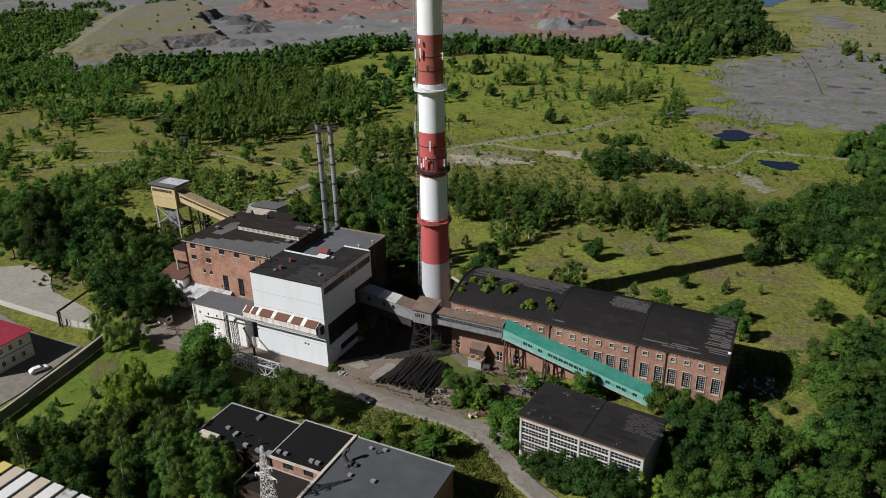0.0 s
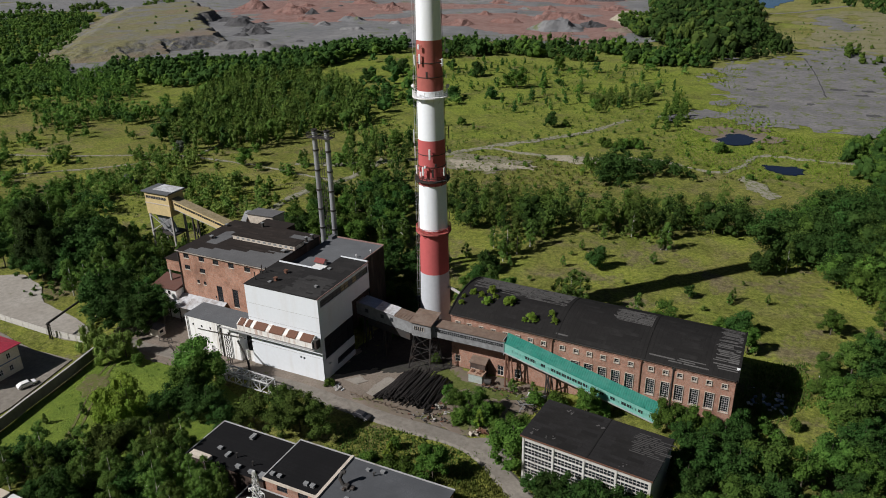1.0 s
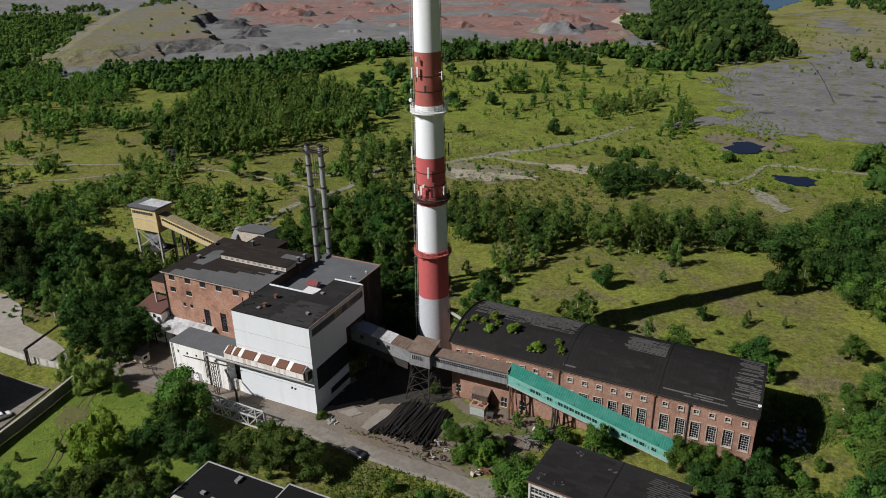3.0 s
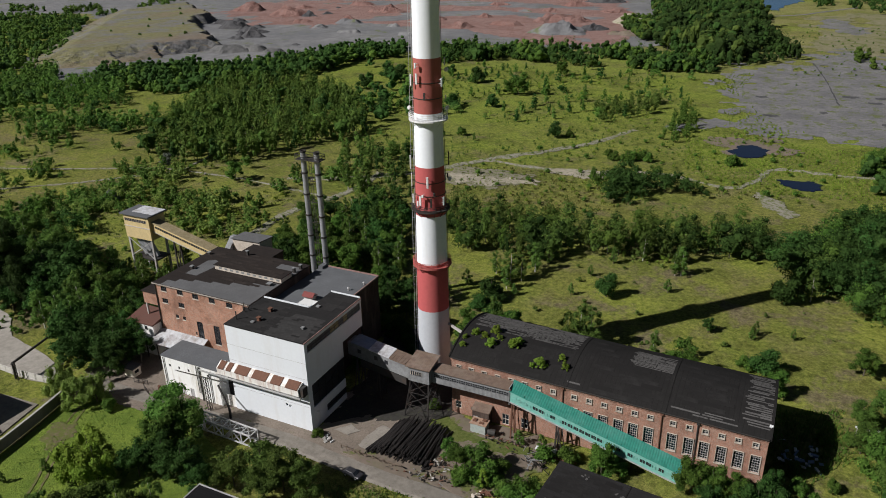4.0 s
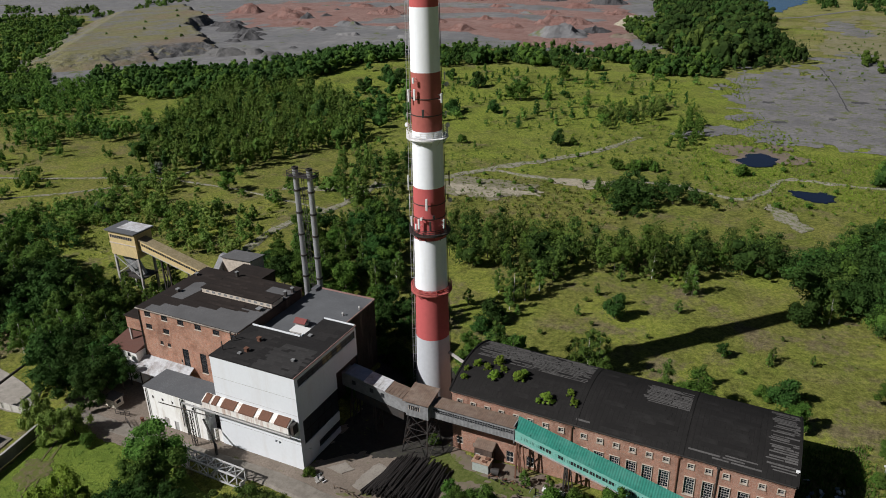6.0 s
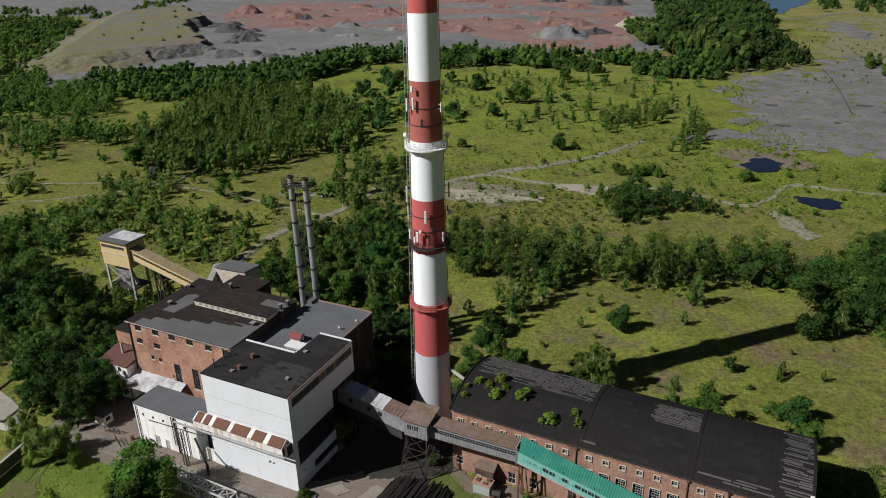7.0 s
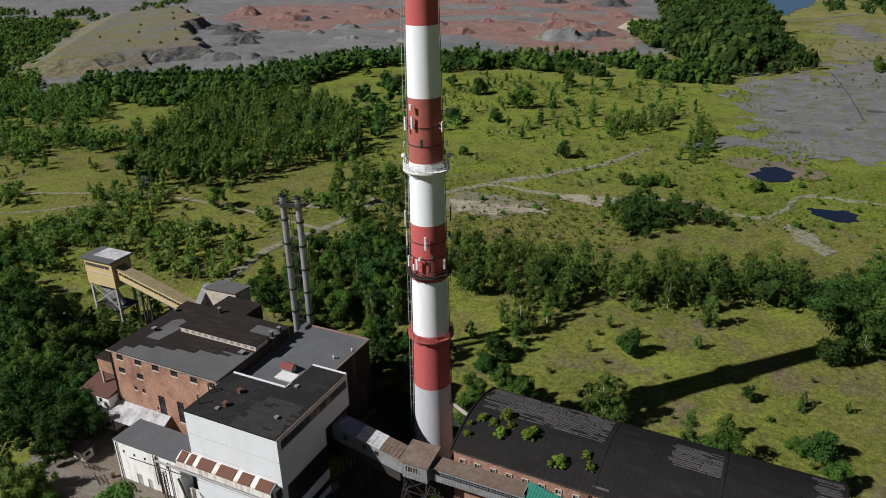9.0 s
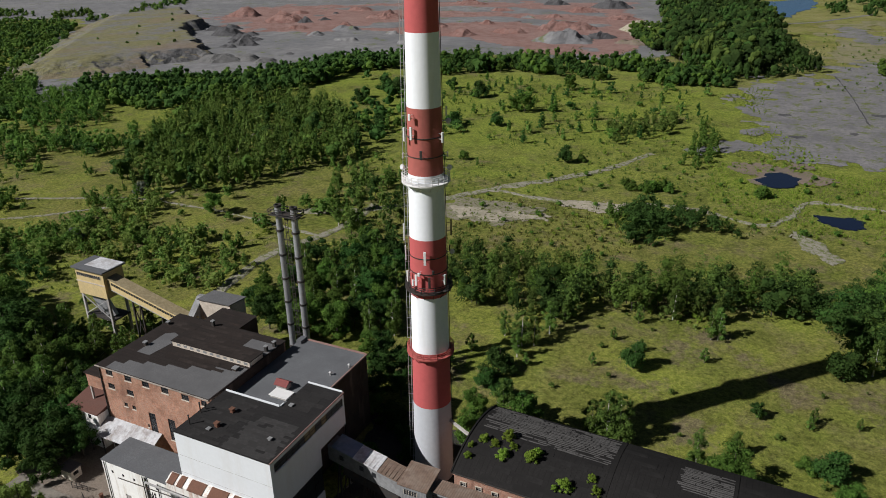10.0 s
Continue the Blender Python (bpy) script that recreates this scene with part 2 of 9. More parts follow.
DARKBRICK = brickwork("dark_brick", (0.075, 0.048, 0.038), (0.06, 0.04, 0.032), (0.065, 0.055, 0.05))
FELT_BLACK = roofing("black_felt", (0.013, 0.013, 0.014), (0.024, 0.023, 0.023), 1, 1.0)
FELT_ROOF = roofing("plain_black_felt", (0.026, 0.025, 0.025), (0.045, 0.043, 0.042), 1, 1.02)
FELT_SLATE = roofing("plain_slate_felt", (0.085, 0.089, 0.096), (0.096, 0.098, 0.104), 1, 3.0)
WINDOW_GREY = weathered("weathered_window_paint", (0.42, 0.4, 0.365), (0.22, 0.19, 0.16), 0.8, 0.6, 2.0, 0.6)
MUD = bare("trampled_mud", (0.13, 0.11, 0.06), (0.17, 0.14, 0.085), (0.09, 0.1, 0.03), 0.3, 1.0, 0.2)
FELT_DARK = roofing("worn_dark_felt", (0.021, 0.02, 0.0195), (0.042, 0.039, 0.037), 0, 1.0)
FELT_BROWN = roofing("brown_felt", (0.03, 0.025, 0.023), (0.085, 0.056, 0.045), 1, 1.0)
FELT_GREY = roofing("grey_felt", (0.125, 0.125, 0.128), (0.15, 0.148, 0.148), 0, 1.0)
FELT_GREY_B = roofing("slate_grey_felt", (0.125, 0.13, 0.138), (0.15, 0.152, 0.158), 1, 1.0)
FELT_BARE = weathered("bleached_strip", (0.088, 0.085, 0.082), (0.034, 0.032, 0.031), 0.9, 0.9, 2.0, 0.95)
PEELING = weathered("peeling_gutter_paint", (0.36, 0.32, 0.28), (0.1, 0.075, 0.06), 0.85, 0.5, 2.0, 0.95)
STONE_TRIM = weathered("pale_trim", (0.52, 0.46, 0.39), (0.3, 0.25, 0.2), 0.9, 0.4, 2.0, 0.6)
CONCRETE = weathered("concrete", (0.4, 0.385, 0.36), (0.2, 0.19, 0.17), 0.9, 0.3, 2.0, 0.6, streak=True)
DARK_IRON = weathered("dark_iron", (0.05, 0.047, 0.045), (0.1, 0.06, 0.04), 0.7, 0.6, 2.0, 0.6, 0.3)
BROWN_EARTH = bare("bare_brown_earth", (0.19, 0.15, 0.12), (0.15, 0.125, 0.1), (0.13, 0.13, 0.06), 0.05, 0.5, 0.1)
SANDY = bare("pale_sandy_strip", (0.38, 0.34, 0.27), (0.25, 0.23, 0.175), (0.18, 0.17, 0.09), 0.15, 0.8, 0.12)
RUST = weathered("rust", (0.14, 0.068, 0.045), (0.1, 0.055, 0.038), 0.85, 0.8, 3.0, 0.7, 0.1)
DULL_RED = weathered("dull_red_sheet", (0.17, 0.04, 0.036), (0.13, 0.04, 0.035), 0.7, 0.8, 3.0, 0.6)
LAWN = bare("lush_grass", (0.115, 0.175, 0.024), (0.2, 0.265, 0.04), (0.07, 0.1, 0.02), 0.2, 1.3, 0.0, 0.8)
PAINTED_STEEL = weathered("grey_painted_steel", (0.42, 0.42, 0.42), (0.22, 0.17, 0.13), 0.6, 0.5, 3.0, 0.6, 0.2)
STACK_STEEL = weathered("stack_steel", (0.4, 0.415, 0.43), (0.16, 0.14, 0.13), 0.5, 0.4, 2.0, 0.6, 0.5, streak=True)
SHAFT_GREY = weathered("shaft_grey", (0.45, 0.47, 0.5), (0.55, 0.56, 0.57), 0.85, 0.3, 1.2, 0.5, streak=True, bump=0.01, grain=0.05)
# the white's blue tint stands in for sky light on its shaded side
SHAFT_WHITE = weathered("shaft_white", (0.79, 0.82, 0.86), (0.66, 0.66, 0.65), 0.8, 0.35, 1.2, 0.5, streak=True, bump=0.01, grain=0.03)
SHAFT_RED = weathered("shaft_red", (0.46, 0.098, 0.098), (0.36, 0.09, 0.085), 0.8, 0.35, 1.2, 0.5, streak=True, bump=0.01, grain=0.06)
SHAFT_RUSTED = weathered("shaft_faded_red", (0.36, 0.105, 0.088), (0.2, 0.085, 0.065), 0.85, 0.35, 1.2, 0.7, streak=True, bump=0.01, grain=0.08)
RED_IRON = weathered("red_iron", (0.4, 0.1, 0.09), (0.22, 0.07, 0.05), 0.7, 0.5, 2.0, 0.6)
HALL_TRIM = weathered("grimy_pale_trim", (0.46, 0.41, 0.345), (0.22, 0.18, 0.14), 0.9, 0.7, 2.0, 0.8)
FLASHING = weathered("dull_red_edge", (0.26, 0.16, 0.14), (0.16, 0.1, 0.08), 0.8, 0.8, 2.0, 0.8)
WHITE_IRON = weathered("white_iron", (0.72, 0.72, 0.72), (0.45, 0.4, 0.36), 0.6, 0.5, 2.0, 0.5)
ANTENNA = weathered("antenna_grey", (0.66, 0.67, 0.67), (0.5, 0.5, 0.5), 0.5, 0.5, 2.0, 0.3)
TEAL = corrugated("teal_sheet", (0.035, 0.235, 0.18), (0.1, 0.3, 0.25), 0, 0.5, 0.55)
TEAL_WALL = weathered("teal_panel", (0.17, 0.42, 0.36), (0.3, 0.45, 0.4), 0.7, 0.6, 2.0, 0.5)
BROWN_SHEET = corrugated("brown_sheet", (0.145, 0.1, 0.075), (0.24, 0.2, 0.165), 0, 0.45, 0.8)
GREY_SHEET = corrugated("grey_sheet", (0.22, 0.225, 0.23), (0.11, 0.105, 0.1), 0, 0.3, 0.75)
TIN = corrugated("bleached_tin", (0.6, 0.61, 0.63), (0.27, 0.24, 0.22), 0, 0.6, 0.6, 0.2, 0.85)
OLD_TIN = corrugated("rain_streaked_tin", (0.44, 0.45, 0.47), (0.17, 0.14, 0.12), 0, 0.6, 0.7, 0.1, 0.95)
BLUE_TIN = corrugated("blue_grey_tin", (0.19, 0.25, 0.35), (0.3, 0.33, 0.38), 0, 0.9, 0.5, 0.4)
YELLOW = weathered("faded_yellow_panel", (0.56, 0.44, 0.22), (0.42, 0.34, 0.2), 0.75, 0.4, 2.0, 0.5, streak=True)
THATCH = bare("straw_litter", (0.27, 0.22, 0.125), (0.36, 0.3, 0.19), (0.13, 0.11, 0.065), 0.5, 1.5, 0.02)
DARK_GLASS = clear_glass("dark_glass", (0.05, 0.06, 0.075))
BLACK_PANEL = weathered("dark_glazing_panel", (0.022, 0.024, 0.028), (0.04, 0.042, 0.046), 0.3, 0.4, 2.0, 0.6, gloss=0.5)
RED_ROOF = corrugated("red_sheet", (0.42, 0.045, 0.075), (0.45, 0.1, 0.1), 0, 0.4, 0.5, amount=0.2)
CREAM = weathered("cream_render", (0.68, 0.63, 0.53), (0.5, 0.45, 0.38), 0.85, 0.3, 2.0, 0.4)
BLUE_TRIM = weathered("blue_trim", (0.07, 0.13, 0.25), (0.1, 0.15, 0.25), 0.7)
DARK_WOOD = weathered("tarred_wood", (0.015, 0.013, 0.0125), (0.034, 0.025, 0.021), 0.8, 1.2, 4.0, 0.7)
BARK = weathered("bark", (0.1, 0.085, 0.065), (0.05, 0.045, 0.035), 0.95, 0.8, 4.0, 0.7)
BIRCH_BARK = weathered("birch_bark", (0.5, 0.48, 0.44), (0.12, 0.11, 0.1), 0.9, 1.5, 4.0, 0.8)
# broad, dark, fresh and bright leaves hold extra blue, for haze over far woods
LEAF = foliage("broad_leaf", (0.03, 0.072, 0.011), (0.13, 0.232, 0.043), (0.165, 0.255, 0.045))
LEAF_DARK = foliage("dark_leaf", (0.016, 0.045, 0.009), (0.068, 0.145, 0.034), (0.09, 0.165, 0.036))
LEAF_PALE = foliage("birch_leaf", (0.062, 0.118, 0.028), (0.165, 0.27, 0.056), (0.19, 0.285, 0.058))
LEAF_WILLOW = foliage("willow_leaf", (0.12, 0.18, 0.045), (0.25, 0.34, 0.08), (0.27, 0.355, 0.082))
LEAF_DEEP = foliage("deep_leaf", (0.015, 0.034, 0.01), (0.052, 0.098, 0.024), (0.07, 0.116, 0.026))
LEAF_FRESH = foliage("fresh_leaf", (0.042, 0.1, 0.02), (0.148, 0.265, 0.052), (0.17, 0.275, 0.053))
LEAF_BRIGHT = foliage("bright_leaf", (0.068, 0.128, 0.026), (0.215, 0.35, 0.085), (0.235, 0.365, 0.088))
LEAF_OLIVE = foliage("olive_leaf", (0.045, 0.076, 0.018), (0.125, 0.185, 0.04), (0.145, 0.195, 0.042))
LEAF_LIME = foliage("lime_leaf", (0.13, 0.21, 0.026), (0.25, 0.36, 0.055), (0.27, 0.37, 0.056))
LEAF_SILVER = foliage("silver_leaf", (0.13, 0.16, 0.12), (0.24, 0.27, 0.21))
STEM = weathered("far_stem", (0.09, 0.08, 0.065), (0.05, 0.045, 0.035), 0.9, 0.5, 2.0, 0.5)
STALK = foliage("weed_leaf", (0.07, 0.095, 0.018), (0.16, 0.165, 0.04), (0.17, 0.15, 0.05))
CAR_WHITE = weathered("white_car_paint", (0.8, 0.8, 0.8), (0.7, 0.7, 0.7), 0.3, 0.3, 2.0, 0.2, bump=0.002, gloss=0.6)
CAR_DARK = weathered("dark_car_paint", (0.03, 0.03, 0.034), (0.045, 0.045, 0.05), 0.3, 0.3, 2.0, 0.2, bump=0.002, gloss=0.6)
RUBBER = weathered("rubber", (0.02, 0.02, 0.02), (0.04, 0.04, 0.04), 0.9)
WHITE_SHEET = weathered("white_sheet_roof", (0.66, 0.66, 0.65), (0.495, 0.495, 0.488), 0.6, 0.3, 1.5, 0.4, grain=0.04, bump=0.01)
CREAM_SHEET = weathered("cream_sheet_roof", (0.5, 0.44, 0.36), (0.375, 0.33, 0.27), 0.6, 0.3, 1.5, 0.4, grain=0.04, bump=0.01)
YELLOW_SHEET = weathered("yellow_sheet_roof", (0.58, 0.5, 0.16), (0.435, 0.375, 0.12), 0.6, 0.3, 1.5, 0.4, grain=0.04, bump=0.01)


def felt_sheets(name, base):
    """Felt laid sheet by sheet, each weathered a little differently."""
    n = Nodes(name)
    own = n.add("ShaderNodeObjectInfo").outputs["Random"]
    tone = n.mix(own, shade(base, 0.68), shade(base, 1.4))
    tone = n.mix(n.ramp(n.noise(0.5, 7, 0.7), 0.35, 0.7), shade(base, 0.7), tone)
    tone = n.mix(n.times(n.ramp(n.noise(1.6, 6, 0.7, (0.3, 1.5, 1)), 0.58, 0.72), 0.5), tone, shade(base, 2.4))
    n.colour(tone)
    n.relief(n.noise(3.0, 5), 0.5, 0.03)
    return n.finish(0.88, gloss=0.1)


SHEET_BLACK = felt_sheets("black_felt_sheet", (0.033, 0.0315, 0.031))
SHEET_HALL = felt_sheets("hall_felt_sheet", (0.022, 0.021, 0.0205))
SHEET_BROWN = felt_sheets("brown_felt_sheet", (0.036, 0.029, 0.026))

SHEET_GREY = felt_sheets("grey_felt_sheet", (0.05, 0.0485, 0.048))


# ---- building blocks ----
def thing(name, x, y, z=0.0, label="", category="", group="", kind="", turn=0.0):
    root = new(name)
    root.location, root.rotation_euler = (x, y, z), (0, 0, radians(turn))
    return tagged(root, label, category, group, kind)


def part(name, bm, material, parent=None, label="", world=False, smooth=False):
    """Links a bmesh as one mesh object under a thing or a part. world: built in world places, so it is moved back by its thing's own place."""
    if world:
        top, at = parent, Vector((0, 0, 0))
        while top:
            at, top = at + top.location, top.parent
        bmesh.ops.translate(bm, verts=bm.verts, vec=-at)
    mesh = bpy.data.meshes.new(name)
    bm.to_mesh(mesh)
    bm.free()
    if smooth:
        mesh.shade_smooth()
    return place(name, mesh, material, parent, label)


def place(name, mesh, material, parent=None, label="", at=(0, 0, 0), turn=0.0):
    if not mesh.materials:
        mesh.materials.append(material)
    ob = new(name, mesh)
    ob.parent = parent
    ob.location, ob.rotation_euler = at, (0, 0, radians(turn))
    return tagged(ob, label)


def mesh_of(name, bm):
    mesh = bpy.data.meshes.new(name)
    bm.to_mesh(mesh)
    bm.free()
    return mesh


def box(bm, x0, x1, y0, y1, z0, z1):
    made = bmesh.ops.create_cube(bm, size=1.0, matrix=Matrix.Translation(((x0 + x1) / 2, (y0 + y1) / 2, (z0 + z1) / 2)) @ Matrix.Diagonal((abs(x1 - x0), abs(y1 - y0), abs(z1 - z0), 1)))
    return made["verts"]


def boxes(*sizes):
    bm = bmesh.new()
    for s in sizes:
        box(bm, *s)
    return bm


def bevelled(bm, width=0.05):
    bmesh.ops.bevel(bm, geom=list(bm.edges), offset=width, segments=1, affect="EDGES")
    return bm


def beam(bm, a, b, width=0.2, height=None):
    """A straight bar from a to b."""
    a, b = Vector(a), Vector(b)
    m = Matrix.Translation((a + b) / 2) @ (b - a).to_track_quat("Z", "Y").to_matrix().to_4x4() @ Matrix.Diagonal((width, height or width, (b - a).length, 1))
    bmesh.ops.create_cube(bm, size=1.0, matrix=m)


def tube(bm, a, b, r0, r1=None, sides=10):
    a, b = Vector(a), Vector(b)
    m = Matrix.Translation((a + b) / 2) @ (b - a).to_track_quat("Z", "Y").to_matrix().to_4x4()
    bmesh.ops.create_cone(bm, cap_ends=True, segments=sides, radius1=r0, radius2=r0 if r1 is None else r1, depth=(b - a).length, matrix=m)


def prism(bm, outline, z0, z1):
    """A closed upright solid over a flat outline, counterclockwise; z0 and z1 may be functions of x, y."""
    low = [bm.verts.new((x, y, z0(x, y) if callable(z0) else z0)) for x, y in outline]
    high = [bm.verts.new((x, y, z1(x, y) if callable(z1) else z1)) for x, y in outline]
    n = len(outline)
    bm.faces.new(list(reversed(low)))
    bm.faces.new(high)
    for i in range(n):
        bm.faces.new((low[i], low[(i + 1) % n], high[(i + 1) % n], high[i]))


def extruded(bm, outline, a, b, axis="x"):
    """A closed solid: an outline of (across, up), drawn along x or y from a to b."""
    def at(u, z, s):
        return (s, u, z) if axis == "x" else (u, s, z)
    one = [bm.verts.new(at(u, z, a)) for u, z in outline]
    two = [bm.verts.new(at(u, z, b)) for u, z in outline]
    n = len(outline)
    bm.faces.new(one)
    bm.faces.new(list(reversed(two)))
    for i in range(n):
        bm.faces.new((one[i], two[i], two[(i + 1) % n], one[(i + 1) % n]))
    bmesh.ops.recalc_face_normals(bm, faces=bm.faces)


def pierced(bm, start, end, z0, z1, holes=(), thick=0.4):
    """A wall from start to end (its outside to the right) with real openings (u0, u1, low, high)."""
    start, end = Vector(start), Vector(end)
    along = (end - start).normalized()
    inward = Vector((-along.y, along.x)) * thick
    us = sorted({0.0, (end - start).length, *(h[0] for h in holes), *(h[1] for h in holes)})
    zs = sorted({z0, z1, *(h[2] for h in holes), *(h[3] for h in holes)})

    def solid(i, j):
        if not (0 <= i < len(us) - 1 and 0 <= j < len(zs) - 1):
            return False
        u, z = (us[i] + us[i + 1]) / 2, (zs[j] + zs[j + 1]) / 2
        return not any(h[0] < u < h[1] and h[2] < z < h[3] for h in holes)

    cache = {}

    def vert(i, j, k):
        if (i, j, k) not in cache:
            p = start + along * us[i] + inward * k
            cache[i, j, k] = bm.verts.new((p.x, p.y, zs[j]))
        return cache[i, j, k]

    for i in range(len(us) - 1):
        for j in range(len(zs) - 1):
            if not solid(i, j):
                continue
            bm.faces.new((vert(i, j, 0), vert(i + 1, j, 0), vert(i + 1, j + 1, 0), vert(i, j + 1, 0)))
            bm.faces.new((vert(i, j, 1), vert(i, j + 1, 1), vert(i + 1, j + 1, 1), vert(i + 1, j, 1)))
            if not solid(i - 1, j):
                bm.faces.new((vert(i, j, 0), vert(i, j + 1, 0), vert(i, j + 1, 1), vert(i, j, 1)))
            if not solid(i + 1, j):
                bm.faces.new((vert(i + 1, j, 0), vert(i + 1, j, 1), vert(i + 1, j + 1, 1), vert(i + 1, j + 1, 0)))
            if not solid(i, j - 1):
                bm.faces.new((vert(i, j, 0), vert(i, j, 1), vert(i + 1, j, 1), vert(i + 1, j, 0)))
            if not solid(i, j + 1):
                bm.faces.new((vert(i, j + 1, 0), vert(i + 1, j + 1, 0), vert(i + 1, j + 1, 1), vert(i, j + 1, 1)))


def walls(root, corners, z0, z1, material, openings=None, thick=0.4, label="", other=None):
    """Four or more walls round a footprint, counterclockwise; openings: {wall number: holes}. Each wall is a part."""
    made = []
    n = len(corners)
    for i in range(n):
        a, b = Vector(corners[i]), Vector(corners[(i + 1) % n])
        d = (b - a).normalized()
        bm = bmesh.new()
        if i % 2:  # butt ends: every second wall stops short inside its neighbours
            a, b = a + d * (thick + 0.003), b - d * (thick + 0.003)
            holes = [(h[0] - thick - 0.003, h[1] - thick - 0.003, h[2], h[3]) for h in (openings or {}).get(i, ())]
        else:
            holes = (openings or {}).get(i, ())
        pierced(bm, a, b, z0, z1, holes, thick)
        made.append(part("wall", bm, (other or {}).get(i, material), root, label, world=True))
    return made


def window_meshes(name, w, h, cols, rows, rim=0.14, bar=0.07, depth=0.16):
    """A window's frame with its glazing bars, and its pane; centred, facing -y."""
    bm = bmesh.new()
    box(bm, -w / 2, w / 2, -depth / 2, depth / 2, h / 2 - rim, h / 2)
    box(bm, -w / 2, w / 2, -depth / 2, depth / 2, -h / 2, -h / 2 + rim)
    for s in (-1, 1):
        box(bm, s * w / 2, s * (w / 2 - rim), -depth / 2 + 0.002, depth / 2, -h / 2 + rim, h / 2 - rim)
    for i in range(1, cols):
        x = -w / 2 + w * i / cols
        box(bm, x - bar / 2, x + bar / 2, -0.04, 0.04, -h / 2 + rim, h / 2 - rim)
    for j in range(1, rows):
        z = -h / 2 + h * j / rows
        box(bm, -w / 2 + rim, w / 2 - rim, -0.036, 0.036, z - bar / 2, z + bar / 2)
    glass = boxes((-w / 2 + rim, w / 2 - rim, 0.008, 0.02, -h / 2 + rim, h / 2 - rim))
    return mesh_of(name, bm), mesh_of("pane", glass)


def set_window(root, meshes, at, turn=0.0, material=None, glass=None, name="window", label=""):
    ob = place(name, meshes[0], material or STONE_TRIM, root, label, at, turn)
    pane = place("pane", meshes[1], glass or DARK_GLASS, ob)
    pane.visible_shadow = False
    return ob


def sill_mesh(w):
    return mesh_of("sill", boxes((-w / 2 - 0.1, w / 2 + 0.1, -0.12, 0.12, -0.06, 0.06)))


def rail_ring(bm, cx, cy, r, z, height=1.1, posts=20, rails=3, width=0.06):
    for k in range(posts):
        a, b = 2 * math.pi * k / posts, 2 * math.pi * (k + 1) / posts
        p, q = (cx + r * math.cos(a), cy + r * math.sin(a)), (cx + r * math.cos(b), cy + r * math.sin(b))
        beam(bm, (*p, z), (*p, z + height), width)
        for j in range(1, rails + 1):
            beam(bm, (*p, z + height * j / rails), (*q, z + height * j / rails), width)


def ring_slab(bm, cx, cy, r0, r1, z0, z1, sides=40):
    loops = []
    for r, z in ((r0, z0), (r1, z0), (r1, z1), (r0, z1)):
        loops.append([bm.verts.new((cx + r * math.cos(2 * math.pi * k / sides), cy + r * math.sin(2 * math.pi * k / sides), z)) for k in range(sides)])
    for i in range(4):
        a, b = loops[i], loops[(i + 1) % 4]
        for k in range(sides):
            bm.faces.new((a[k], a[(k + 1) % sides], b[(k + 1) % sides], b[k]))


def ladder(bm, a, b, side, width=0.5, step=0.6, bar=0.06):
    """Two stiles and rungs from a to b; side: the way across."""
    a, b, side = Vector(a), Vector(b), Vector(side).normalized() * width / 2
    beam(bm, a - side, b - side, bar)
    beam(bm, a + side, b + side, bar)
    n = int((b - a).length / step)
    for k in range(1, n):
        p = a.lerp(b, k / n)
        beam(bm, p - side, p + side, bar * 0.8)


def truss(bm, a, b, across, height, bays, bar=0.15):
    """A lattice box girder from a to b: four chords, posts and diagonals."""
    a, b, across, up = Vector(a), Vector(b), Vector(across), Vector((0, 0, height))
    for off in (Vector(), across, up, across + up):
        beam(bm, a + off, b + off, bar * 1.3)
    for k in range(bays + 1):
        p = a.lerp(b, k / bays)
        beam(bm, p, p + up, bar)
        beam(bm, p + across, p + across + up, bar)
        beam(bm, p, p + across, bar)
        beam(bm, p + up, p + up + across, bar)
        if k < bays:
            q = a.lerp(b, (k + 1) / bays)
            lo, hi = (p, q + up) if k % 2 else (p + up, q)
            beam(bm, lo, hi, bar)
            beam(bm, lo + across, hi + across, bar)
            beam(bm, p + up, q + up + across, bar * 0.8)


def rough_outline(points, seed=0, step=3.0, rough=0.6):
    """A closed outline with its straight stretches broken up."""
    rng = random.Random(seed)
    out = []
    for i, a in enumerate(points):
        a, b = Vector(a), Vector(points[(i + 1) % len(points)])
        n = max(1, int((b - a).length / step))
        side = Vector((-(b - a).y, (b - a).x)).normalized()
        for k in range(n):
            p = a.lerp(b, k / n)
            wave = noise.noise((p.x * 0.05, p.y * 0.05, seed)) * 1.6 + noise.noise((p.x * 0.2, p.y * 0.2, seed)) * 0.8 + rng.uniform(-0.25, 0.25)
            out.append(tuple(p + side * rough * wave))
    return out


def patch(name, points, z, material, label, seed=0, step=3.0, rough=0.6, category="ground"):
    """A thin sheet of another ground laid over the meadow."""
    bm = bmesh.new()
    prism(bm, rough_outline(points, seed, step, rough), z - 0.3, z)
    bmesh.ops.recalc_face_normals(bm, faces=bm.faces)
    ob = part(name, bm, material)
    return tagged(ob, label, category, kind="structure")


